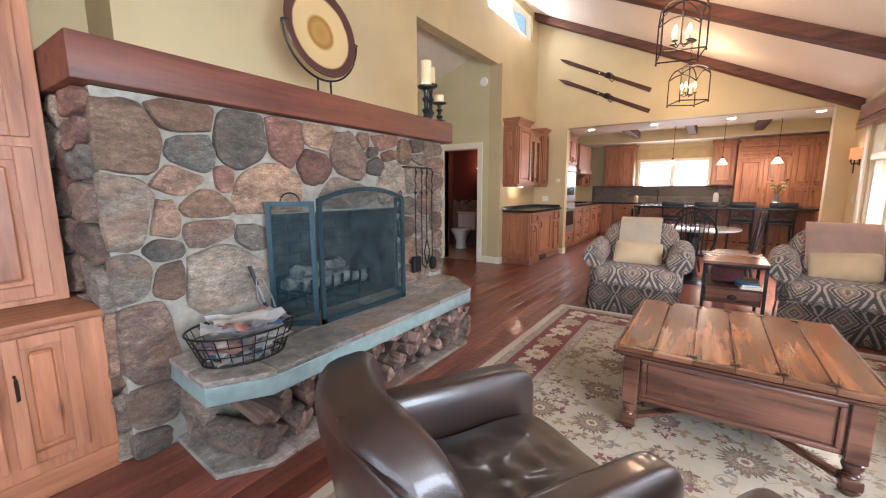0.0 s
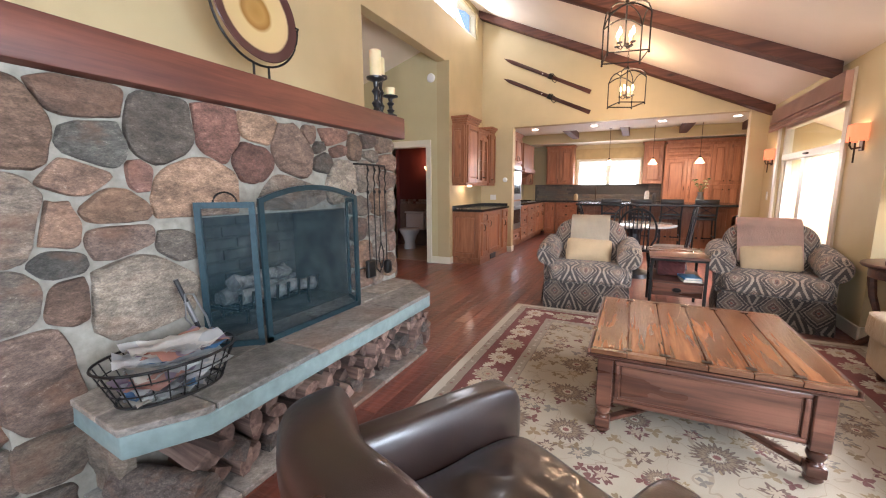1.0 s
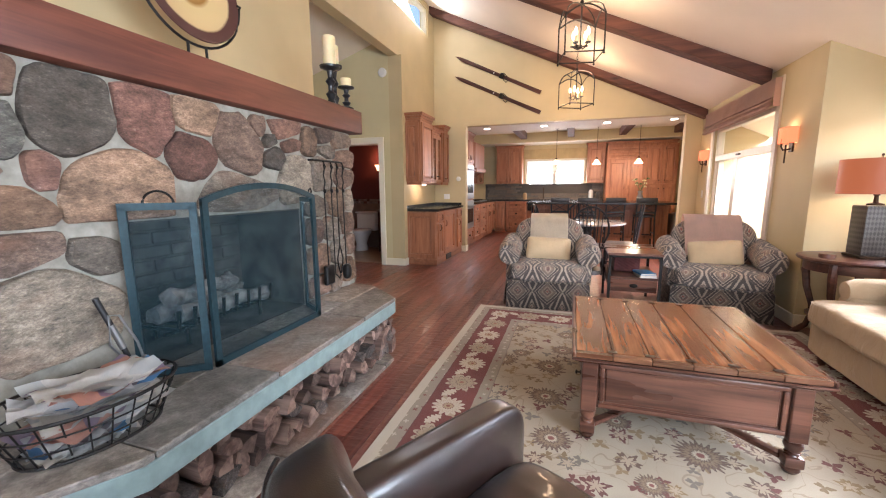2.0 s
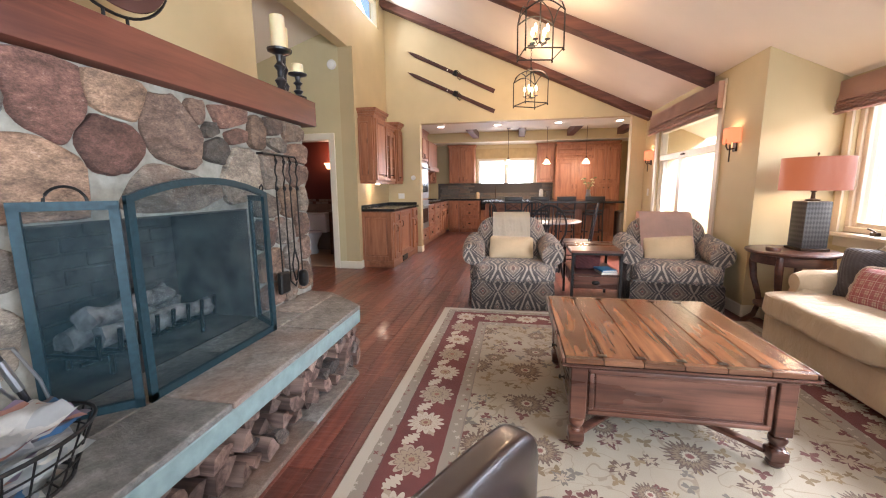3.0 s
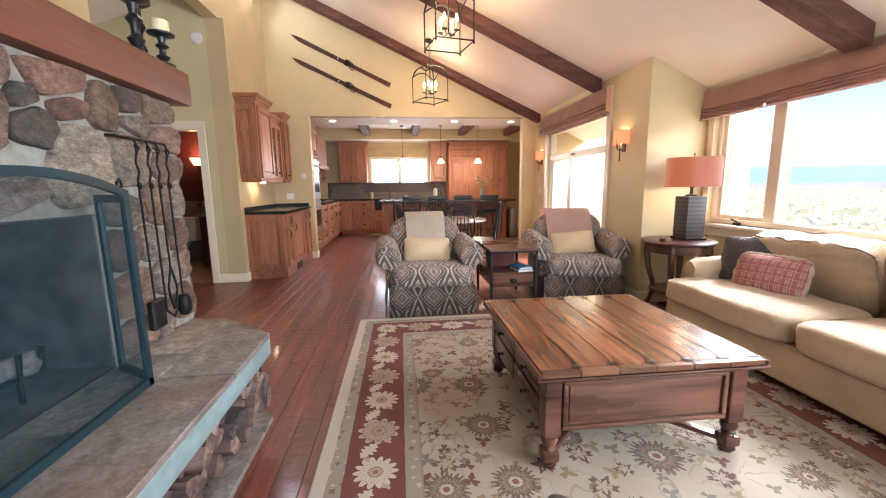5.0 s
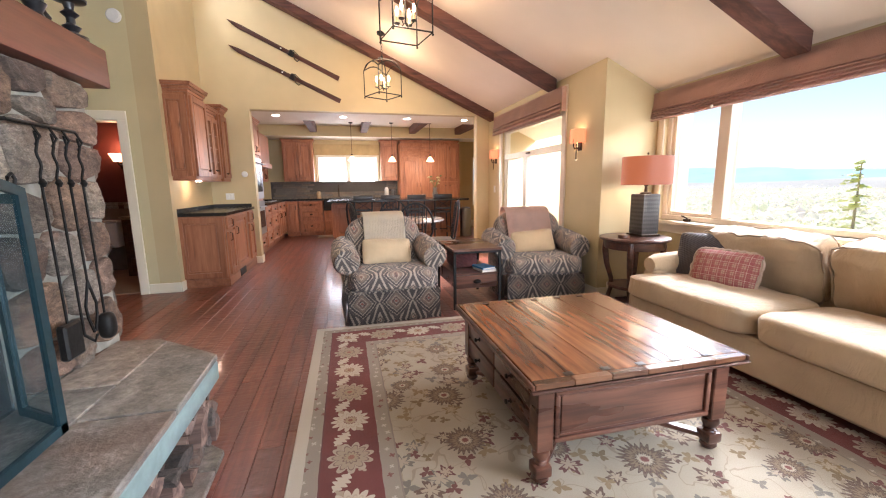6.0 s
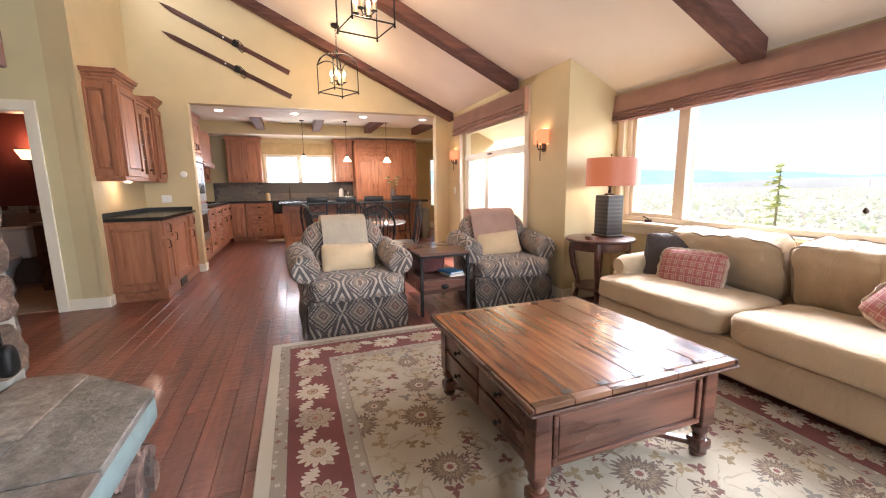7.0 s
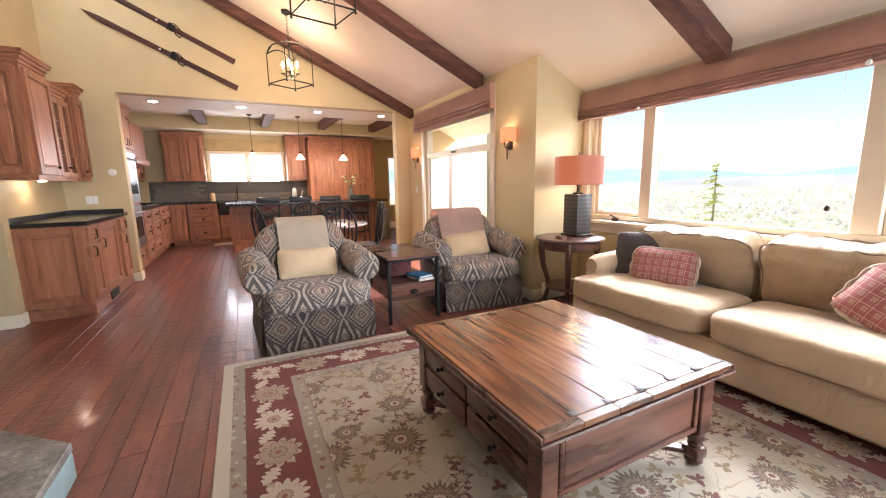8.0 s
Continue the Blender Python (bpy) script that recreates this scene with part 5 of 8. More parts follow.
# patterned armchairs
def armchair(at, turn, label, throw_mat, throw_label, throw_turn, pillow_turn, wd=0.205):
    ch = thing("armchair", label, "armchair", at, turn, "armchairs facing the coffee table")
    bm = soft_box(bm_new(), 0.405, 0.385, 0.135, pose(0, 0.02, 0.16), 8, 14)
    part("base", bm, M_IKAT, ch)
    for x0, x1, y0, y1 in ((-0.41, 0.41, -0.385, -0.375), (-0.42, -0.41, -0.36, 0.38), (0.41, 0.42, -0.36, 0.38)):
        bm = bm_new()
        k = 16
        vs = []
        for i in range(k + 1):
            f = i / k
            x, y = x0 + (x1 - x0) * f if x1 - x0 > 0.1 else x0, y0 + (y1 - y0) * f if y1 - y0 > 0.1 else y0
            wv = 0.008 * math.sin(i * 2.1)
            out = (0, -1) if x1 - x0 > 0.1 else (1 if x0 > 0 else -1, 0)
            vs.append((bm.verts.new((x, y, 0.28)), bm.verts.new((x + out[0] * (0.022 + wv), y + out[1] * (0.022 + wv), 0.008))))
        for a, b in zip(vs, vs[1:]):
            bm.faces.new((a[0], b[0], b[1], a[1]))
        bmesh.ops.solidify(bm, geom=bm.faces[:], thickness=0.008)
        part("skirt", bm, M_IKAT, ch)
    bm = soft_box(bm_new(), 0.405, 0.33, 0.088, pose(0, -0.10, 0.375), 12, 6, 0.12, 0.006)
    sc = part("seat_cushion", bm, M_IKAT, ch)
    part("piping", tube(bm_new(), [(x, y - 0.10, 0.425) for x, y, z in ring_rect(0.393, 0.318, 0, 7)], 0.006, 6, True), M_DARKPIPE, sc, "dark piping")
    for s in (-1, 1):
        bm = bm_new()
        n = 14
        pts, rs = [], []
        for i in range(n + 1):
            f = i / n
            pts.append((s * (0.40 + 0.01 * math.sin(f * 3)), -0.28 + 0.66 * f, 0.545 + 0.05 * f))
            rs.append(0.122 * (0.86 if i in (0, n) else 1.0))
        tube(bm, pts, rs, 18)
        soft_box(bm, 0.055, 0.33, 0.16, pose(s * 0.385, 0.06, 0.40), 8, 8)
        part("arm", bm, M_IKAT, ch, "", 60)
    bm = bm_new()
    soft_box(bm, 0.385, 0.115, 0.30, pose(0, 0.27, 0.615, -12, 0, 0), 12, 4.6, 0.0, 0.004)
    for v in bm.verts:
        v.co.z -= 0.07 * (abs(v.co.x) / 0.385) ** 3 * max(0, v.co.z - 0.6) / 0.3
    part("backrest", bm, M_IKAT, ch, "", 60)
    # folded throw over the back
    th = thing("throw_blanket", throw_label, "blanket", at, turn)
    bm = bm_new()
    prof = []
    for i in range(9):
        prof.append((0.070 + 0.0145 * i, 0.53 + 0.041 * i))
    for i in range(7):
        a = math.pi * i / 6
        prof.append((0.325 - 0.138 * math.cos(a), 0.868 + 0.082 * math.sin(a)))
    for i in range(6):
        prof.append((0.468 + 0.004 * i, 0.84 - 0.05 * i))
    rows = []
    for j in range(13):
        x = -wd + 2 * wd * j / 12
        rows.append([bm.verts.new((x + throw_turn * (p[1] - 0.5), p[0] - 0.006 * noise.noise(Vector((x * 9, p[1] * 8, 1))) - 0.008, p[1] + 0.008 * noise.noise(Vector((x * 6, p[0] * 9, 4))))) for p in prof])
    for a, b in zip(rows, rows[1:]):
        for k in range(len(prof) - 1):
            bm.faces.new((a[k], a[k + 1], b[k + 1], b[k]))
    bmesh.ops.solidify(bm, geom=bm.faces[:], thickness=0.014)
    part("folded_cloth", bm, throw_mat, th, "", 60)
    cushion("straw-coloured oblong pillow on the armchair seat", pose(*at, 0, 0, turn) @ pose(0.0, 0.045, 0.575, -26, pillow_turn, 0), 0.235, 0.128, 0.085, M_PILLOW, "lumbar pillows", None, "lumbar_pillow")
    return ch


M_DARKPIPE = plain("piping, charcoal", (0.05, 0.045, 0.045), 0.9)
armchair((-0.575, 4.70, 0), 3, "ikat-patterned armchair with rolled arms and a cream throw", M_THROW1, "cream herringbone throw folded over the armchair back", 0.0, 2)
armchair((1.06, 4.86, 0), -7, "ikat-patterned armchair with rolled arms and a rose throw", M_THROW2, "dusty rose throw folded over the armchair back", -0.06, -5, 0.255)

# side table between the armchairs
st = thing("side_table", "wood and black iron side table with one drawer", "table", (0.27, 4.82, 0))
sw, sd, sh = 0.25, 0.36, 0.60
part("top", box(bm_new(), -sw, sw, -sd, sd, sh - 0.025, sh, 0.004), M_TABLED, st)
for sx in (-1, 1):
    for sy in (-1, 1):
        part("leg", box(bm_new(), sx * (sw - 0.02) - 0.013, sx * (sw - 0.02) + 0.013, sy * (sd - 0.02) - 0.013, sy * (sd - 0.02) + 0.013, 0, sh - 0.025, 0.002), M_IRON, st, "black iron leg")
part("rail", boxes([(-sw + 0.007, sw - 0.007, -sd + 0.007, sd - 0.007, sh - 0.045, sh - 0.0255)], 0.002), M_IRON, st, "black iron rail")
part("shelf", box(bm_new(), -sw + 0.02, sw - 0.02, -sd + 0.03, sd - 0.03, 0.335, 0.355, 0.003), M_TABLED, st)
part("case", box(bm_new(), -sw + 0.034, sw - 0.034, -sd + 0.05, sd - 0.03, 0.20, 0.335, 0.003), M_TABLED, st)
dr = part("drawer", box(bm_new(), -sw + 0.04, sw - 0.04, -sd + 0.03, -sd + 0.05, 0.205, 0.33, 0.004), M_TABLED, st)
part("cup_pull", lathe(bm_new(), [(0.04, 0), (0.038, 0.012), (0.025, 0.022), (0.004, 0.026)], 14, pose(0, -sd + 0.03, 0.27, 90, 0, 0) @ Matrix.Diagonal((1, 0.55, 1, 1))), M_IRON, dr, "black iron cup pull")
bk = thing("woven_basket", "dark red woven basket on the side table shelf", "basket", (0.23, 4.90, 0.356))
bm = bm_new()
soft_box(bm, 0.13, 0.17, 0.085, pose(0, 0, 0.086), 8, 9)
part("weave", bm, weave("basket weave, oxblood", (0.10, 0.025, 0.022), 0.4, 120), bk)
for i, (c, x, y, z, w, d, h, a) in enumerate((((0.55, 0.5, 0.42), 0.385, 4.60, 0.356, 0.16, 0.22, 0.022, 8), ((0.03, 0.22, 0.45), 0.38, 4.61, 0.379, 0.15, 0.21, 0.018, 14))):
    b = thing("book", "blue-covered book lying on the shelf" if i else "pale book lying on the shelf", "book", (x, y, z), a, "books on the side table")
    part("pages", box(bm_new(), -w / 2 + 0.004, w / 2 - 0.004, -d / 2 + 0.004, d / 2 - 0.004, 0.002, h - 0.002), plain("paper %d" % i, (0.7, 0.66, 0.58), 0.8), b)
    part("cover", boxes([(-w / 2, w / 2, -d / 2, d / 2, 0, 0.002), (-w / 2, w / 2, -d / 2, d / 2, h - 0.002, h), (-w / 2, -w / 2 + 0.002, -d / 2, d / 2, 0.002, h - 0.002)]), plain("book cover %d" % i, c, 0.4), b)
# round end table with lamp
et = thing("end_table", "round dark wooden end table with a lower shelf", "table", (1.72, 4.10, 0))
part("top", lathe(bm_new(), [(0.29, 0.665), (0.305, 0.672), (0.315, 0.685), (0.31, 0.697), (0.30, 0.70)], 40), M_DARKWOOD, et)
part("apron", lathe(bm_new(), [(0.262, 0.59), (0.265, 0.60), (0.265, 0.668)], 40), M_DARKWOOD, et)
part("shelf", lathe(bm_new(), [(0.20, 0.205), (0.215, 0.212), (0.215, 0.228), (0.205, 0.235)], 36), M_DARKWOOD, et)
for k in range(4):
    a = math.pi / 4 + k * math.pi / 2
    c, s = math.cos(a), math.sin(a)
    bm = bm_new()
    pr = [(0.245, 0.66), (0.255, 0.56), (0.235, 0.42), (0.19, 0.28), (0.18, 0.20), (0.21, 0.09), (0.265, 0.03), (0.285, 0.0)]
    tube(bm, [(r * c, r * s, z) for r, z in pr], [0.03, 0.03, 0.026, 0.022, 0.022, 0.022, 0.024, 0.026], 8)
    part("leg", bm, M_DARKWOOD, et)
lamp = thing("table_lamp", "table lamp with a carved dark column and terracotta drum shade", "lamp", (1.84, 4.13, 0.70))
k = Tree("carved column, pewter")
x, y, z = k.xyz()
u = k.m('PINGPONG', k.m('ADD', x, y), 0.011)
v = k.m('PINGPONG', z, 0.019)
tri = k.m('LESS_THAN', k.m('MULTIPLY', u, 1.75), v)
M_CARVED = k.out(k.mix(tri, (0.06, 0.057, 0.055), (0.11, 0.105, 0.10)), 0.45, tri, 0.6, 0.006, Metallic=0.3)
bm = box(bm_new(), -0.092, 0.092, -0.092, 0.092, 0.02, 0.40, 0.012, 2)
part("column", bm, M_CARVED, lamp)
part("foot", box(bm_new(), -0.105, 0.105, -0.105, 0.105, 0.0, 0.02, 0.004), M_BRONZE, lamp)
bm = lathe(bm_new(), [(0.05, 0.40), (0.05, 0.412), (0.016, 0.42), (0.012, 0.47), (0.02, 0.475), (0.02, 0.50)], 16)
lathe(bm, [(0.003, 0.5), (0.003, 0.765), (0.010, 0.77), (0.006, 0.785)], 8)
part("stem", bm, M_BRONZE, lamp)
bm = bm_new()
q = [(0.232, 0.485), (0.232, 0.745)]
lathe(bm, q, 44, Matrix.Diagonal((1, 0.9, 1, 1)))
for f in [f for f in bm.faces if len(f.verts) > 4]:
    bm.faces.remove(f)
bmesh.ops.solidify(bm, geom=bm.faces[:], thickness=0.004)
part("shade", bm, M_LSHADE, lamp, "terracotta cloth drum shade", 50)
part("bulb", lathe(bm_new(), [(0.012, 0.5), (0.03, 0.53), (0.035, 0.57), (0.022, 0.60), (0.004, 0.61)], 14), M_BULB, lamp)
point_light("lamp_light", (1.84, 4.13, 1.36), 1.0, (1.0, 0.62, 0.35), 0.05)
cs = thing("coaster_box", "small round wooden box on the end table", "box", (1.54, 4.02, 0.70))
part("lid", lathe(bm_new(), [(0.05, 0), (0.052, 0.02), (0.05, 0.03), (0.045, 0.032)], 20), M_TABLED, cs)

# sofa
so = thing("sofa", "wheat-coloured two-cushion sofa under the picture window", "sofa")
part("base", soft_box(bm_new(), 0.44, 1.19, 0.12, pose(1.72, 2.47, 0.20), 10, 16), M_SOFA, so)
for yy in (1.38, 3.55):
    for xx in (1.36, 2.05):
        part("foot", lathe(bm_new(), [(0.02, 0.0), (0.03, 0.05), (0.034, 0.09)], 14, Matrix.Translation((xx, yy, RT if xx < 2 else 0.0))), M_DARKWOOD, so, "dark wooden foot")
for y0, y1 in ((2.585, 3.62), (1.50, 2.575)):
    cy, hy = (y0 + y1) / 2, (y1 - y0) / 2
    bm = soft_box(bm_new(), 0.33, hy, 0.088, pose(1.555, cy, 0.392), 14, 7, 0.13, 0.012, y0)
    c = part("seat_cushion", bm, M_SOFA, so, "", 70)
    for zz in (0.335, 0.452):
        part("piping", tube(bm_new(), [(1.555 + x, cy + y, zz) for x, y, z in ring_rect(0.318, hy - 0.012, 0, 8, 64)], 0.0055, 6, True), M_SOFA, c)
M_PIPING = weave("sofa piping, shadowed tan", (0.30, 0.21, 0.13), 0.12, 900)


def crumple(p):
    """Slack, creased cloth: strongest along the top edge."""
    p = Vector(p)
    k = max(0.0, min(1.0, (p.z - 0.62) / 0.2))
    a = noise.noise(Vector((p.y * 11, p.x * 5, 2.0)))
    b = noise.noise(Vector((p.y * 26, p.x * 9, 7.0)))
    p.z += k * (0.022 * a + 0.012 * b) - k * 0.012
    p.x += 0.018 * noise.noise(Vector((p.y * 7, p.z * 9, 4.0))) + 0.009 * noise.noise(Vector((p.y * 5, p.z * 24, 6.0)))
    return p


part("back_frame", soft_box(bm_new(), 0.09, 1.19, 0.24, pose(2.09, 2.47, 0.53), 8, 10), M_SOFA, so)
for y0, y1, a in ((2.655, 3.46, 3), (1.70, 2.61, -2)):
    cy, hy = (y0 + y1) / 2, (y1 - y0) / 2
    m = pose(1.955, cy, 0.645, 0, 74, a)
    bm = soft_box(bm_new(), 0.225, hy, 0.105, m, 22, 8.0, 0.30, 0.02, y0 * 3)
    for v in bm.verts:
        v.co = crumple(v.co)
    c = part("back_cushion", bm, M_SOFA, so, "", 80)
    for off in (-0.078, 0.078):
        part("piping", tube(bm_new(), [tuple(crumple(m @ Vector((x, y, off)))) for x, y, z in ring_rect(0.222, hy - 0.004, 0, 9, 96)], 0.0065, 6, True), M_PIPING, c)
for yy, nm in ((3.56, "far"), (1.37, "near")):
    bm = bm_new()
    tube(bm, [(1.43 + 0.07 * i, yy, 0.545 + 0.003 * i) for i in range(10)], [0.06] + [0.085] * 8 + [0.07], 16)
    soft_box(bm, 0.33, 0.075, 0.2, pose(1.76, yy, 0.33), 8, 9)
    part("arm", bm, M_SOFA, so, "", 60)


M_FRINGE = weave("fringe, tan", (0.48, 0.36, 0.27), 0.3, 500)
cushion("charcoal square pillow leaning on the sofa arm", pose(1.76, 3.35, 0.62, -14, 0, -62), 0.20, 0.19, 0.085, M_SLATEPIL, "sofa pillows")
cushion("charcoal square pillow against the sofa back", pose(1.93, 3.22, 0.63, -18, 0, -84), 0.20, 0.19, 0.08, M_SLATEPIL, "sofa pillows")
cushion("red and tan plaid oblong pillow with fringe", pose(1.69, 3.13, 0.575, -20, 0, -75), 0.215, 0.14, 0.09, M_PLAID, "sofa pillows", M_FRINGE)
cushion("red and tan plaid oblong pillow with fringe, tipped", pose(1.66, 1.93, 0.60, -28, 24, -100), 0.21, 0.15, 0.09, M_PLAID, "sofa pillows", M_FRINGE)
cushion("charcoal square pillow at the sofa end", pose(1.78, 1.74, 0.62, -20, 0, -110), 0.20, 0.19, 0.10, M_SLATEPIL, "sofa pillows")


# leather tub chairs
def leather_chair(at, turn, label):
    ch = thing("leather_armchair", label, "armchair", at, turn, "leather armchairs")
    part("base", soft_box(bm_new(), 0.30, 0.33, 0.13, pose(0, 0.0, 0.215), 8, 12), M_LEATHER, ch)
    bm = soft_box(bm_new(), 0.228, 0.31, 0.075, pose(0, 0.075, 0.375), 26, 8, 0.08, 0.008, 3)
    for v in bm.verts:      # slack hide, creased towards the middle
        if v.co.z > 0.4:
            f = max(0.0, 1 - (v.co.x / 0.2) ** 2) * max(0.0, 1 - ((v.co.y - 0.12) / 0.26) ** 2)
            v.co.z += f * (0.014 * noise.noise(Vector((v.co.x * 11, v.co.y * 24, 1.0))) + 0.008 * noise.noise(Vector((v.co.x * 30, v.co.y * 40, 5.0))))
    part("seat_cushion", bm, M_LEATHER, ch, "", 80)
    for s in (-1, 1):
        bm = bm_new()
        soft_box(bm, 0.064, 0.345, 0.215, pose(s * 0.29, 0.065, 0.385), 16, 7, 0.0, 0.003, s)
        for v in bm.verts:
            if v.co.z > 0.5:
                v.co.x += (s * 0.29 - v.co.x) * 0.25 * ((v.co.z - 0.5) / 0.1) ** 2
        part("arm", bm, M_LEATHER, ch, "", 60)
    bm = soft_box(bm_new(), 0.315, 0.085, 0.27, pose(0, -0.295, 0.55, 10, 0, 0), 14, 4.5, 0.0, 0.006)
    for v in bm.verts:
        f = abs(v.co.x) / 0.315
        v.co.y += 0.10 * f * f
        if v.co.z > 0.6:
            v.co.z -= 0.05 * f ** 3
    bk = part("backrest", bm, M_LEATHER, ch, "", 80)
    pts = []
    for i in range(15):
        x = -0.3 + 0.6 * i / 14
        f = abs(x) / 0.315
        pts.append((x, -0.40 + 0.10 * f * f, 0.77 - 0.05 * f ** 3))
    part("piping", tube(bm_new(), pts, 0.006, 6), M_LEATHER, bk)
    for sx in (-0.25, 0.25):
        for sy in (-0.28, 0.28):
            part("leg", lathe(bm_new(), [(0.014, 0.0), (0.022, 0.05), (0.024, 0.10)], 12, Matrix.Translation((sx, sy, 0))), M_DARKWOOD, ch, "dark wooden leg")
    return ch


leather_chair((-0.45, 0.93, RT), -30, "dark brown leather armchair with a curved back")
leather_chair((0.29, 0.65, RT), -30, "dark brown leather armchair beside its twin")

# ---- on and round the mantel ----
pl = thing("platter", "large amber glass platter with a plum rim on a stand", "platter", (-2.52, 2.17, 1.875))
k = Tree("platter glaze")
x, y, z = k.xyz()
rr = k.m('SQRT', k.m('ADD', k.m('MULTIPLY', y, y), k.m('MULTIPLY', z, z)))
rr = k.m('ADD', rr, k.m('MULTIPLY', k.m('SUBTRACT', k.noise(14, 3), 0.5), 0.012))
M_PLATTER = k.out(k.ramp(k.m('MULTIPLY', rr, 2.5), [(0.0, (0.36, 0.20, 0.05)), (0.17, (0.42, 0.24, 0.07)), (0.27, (0.30, 0.15, 0.035)), (0.33, (0.62, 0.46, 0.22)), (0.62, (0.62, 0.44, 0.22)), (0.655, (0.085, 0.035, 0.032)), (0.9, (0.10, 0.045, 0.04))]), 0.12, Coat_Weight=0.6)
m = pose(0, 0, 0.545, 0, 90, 0) @ pose(0, 0, 0)
bm = lathe(bm_new(), [(0.0015, 0.0), (0.19, 0.0), (0.243, 0.012), (0.318, 0.028), (0.328, 0.034), (0.323, 0.040), (0.243, 0.026), (0.19, 0.014), (0.0015, 0.012)], 56, pose(0, 0, 0, 0, 84, 0))
part("dish", bm, M_PLATTER, pl, "", 40, pose(0, 0, 0.56))
bm = bm_new()
arc = [(0.03, 0.344 * math.sin(radians(a)), 0.56 - 0.344 * math.cos(radians(a))) for a in range(-88, 89, 8)]
tube(bm, arc, 0.008, 6)
for s in (-1, 1):
    tube(bm, [(0.03, s * 0.344, 0.545), (0.055, s * 0.33, 0.55), (0.055, s * 0.305, 0.55)], 0.007, 6)
    tube(bm, [(0.03, s * 0.06, 0.222), (0.03, s * 0.065, 0.01), (0.10, s * 0.07, 0.006)], 0.008, 6)
    tube(bm, [(0.03, s * 0.065, 0.09), (-0.12, s * 0.05, 0.006)], 0.007, 6)
part("stand", bm, M_IRON, pl, "black iron stand")


def candle(at, h, r, ch, cr, label):
    c = thing("candle_holder", label, "candle holder", at, 0, "candle holders on the mantel")
    prof = [(r, 0.0), (r, 0.012), (r * 0.55, 0.022), (r * 0.35, h * 0.18), (r * 0.62, h * 0.30), (r * 0.3, h * 0.38), (r * 0.3, h * 0.52), (r * 0.6, h * 0.62), (r * 0.28, h * 0.72), (r * 0.4, h * 0.88), (r * 1.15, h * 0.95), (r * 1.2, h)]
    part("turned_stem", lathe(bm_new(), prof, 20), M_BLACKW, c)
    part("candle", lathe(bm_new(), [(cr, h + 0.001), (cr, h + ch - 0.004), (cr * 0.9, h + ch), (cr * 0.3, h + ch - 0.006), (0.001, h + ch - 0.008)], 22), M_CANDLE, c, "ivory pillar candle")


candle((-2.13, 2.99, 1.875), 0.29, 0.064, 0.21, 0.048, "tall turned black candle holder with an ivory pillar candle")
candle((-2.23, 3.20, 1.875), 0.36, 0.055, 0.15, 0.04, "tallest turned black candle holder with an ivory candle")
candle((-2.09, 3.14, 1.875), 0.17, 0.055, 0.065, 0.042, "short turned black candle holder with a small ivory candle")

# hearth tools on their rack
tl = thing("fireplace_tools", "black iron hearth tools hanging from a wall rack", "fireplace tools", (-2.025, 2.78, 0))
part("rack", tube(bm_new(), [(-0.03, -0.22, 1.445), (0.0, -0.21, 1.445), (0.0, 0.14, 1.445)], 0.008, 6), M_IRON, tl)
for i, (y, zb, kind) in enumerate(((-0.11, 0.70, "shovel"), (-0.025, 0.62, "poker"), (0.045, 0.80, "tongs"), (0.125, 0.66, "brush"))):
    bm = bm_new()
    tube(bm, [(0.012, y, 1.44), (0.03, y, 1.40), (0.012, y, 1.37)], 0.005, 6)
    tube(bm, [(0.015, y, 1.42)] + [(0.015 + 0.004 * math.sin(q * 1.3), y + 0.004 * math.cos(q * 1.3), 1.40 - q * 0.018) for q in range(9)] + [(0.015, y, zb)], 0.0052, 6)
    lathe(bm, [(0.006, 0), (0.013, 0.015), (0.006, 0.03)], 10, Matrix.Translation((0.015, y, 1.22)))
    if kind == "shovel":
        box(bm, 0.0, 0.035, y - 0.05, y + 0.05, zb - 0.14, zb, 0.008)
    elif kind == "poker":
        tube(bm, [(0.015, y, zb), (0.05, y, zb - 0.03), (0.06, y, zb)], 0.006, 6)
    elif kind == "tongs":
        for s in (-1, 1):
            tube(bm, [(0.015, y, zb + 0.03), (0.015, y + s * 0.035, zb - 0.07), (0.015, y + s * 0.03, zb - 0.12), (0.015, y + s * 0.005, zb - 0.19)], 0.006, 6)
    else:
        soft_box(bm, 0.03, 0.035, 0.06, pose(0.02, y, zb - 0.05), 6, 3)
    part(kind, bm, M_IRON, tl)

# wire basket with papers, and the brush
wb = thing("wire_basket", "oval black wire basket full of papers on the hearth", "basket", (-1.80, 1.03, HT), -12)
rb_, rt_ = (0.12, 0.185), (0.178, 0.245)
for z, f in ((0.004, 0.0), (0.055, 0.35), (0.105, 0.68), (0.155, 1.0)):
    ax, ay = rb_[0] + (rt_[0] - rb_[0]) * f, rb_[1] + (rt_[1] - rb_[1]) * f
    bm = bm_new()
    tube(bm, [(ax * math.cos(a), ay * math.sin(a), z) for a in [2 * math.pi * i / 40 for i in range(40)]], 0.0055 if f in (0.0, 1.0) else 0.0028, 6, True)
    part("hoop", bm, M_IRON, wb)
for i in range(26):
    a = 2 * math.pi * i / 26
    part("wire", tube(bm_new(), [(rb_[0] * math.cos(a), rb_[1] * math.sin(a), 0.004), (rt_[0] * math.cos(a), rt_[1] * math.sin(a), 0.155)], 0.0026, 5), M_IRON, wb)
for i in range(-2, 3):
    part("wire", tube(bm_new(), [(-0.09, i * 0.06, 0.004), (0.09, i * 0.06, 0.004)], 0.0026, 5), M_IRON, wb)
rnd = random.Random(5)
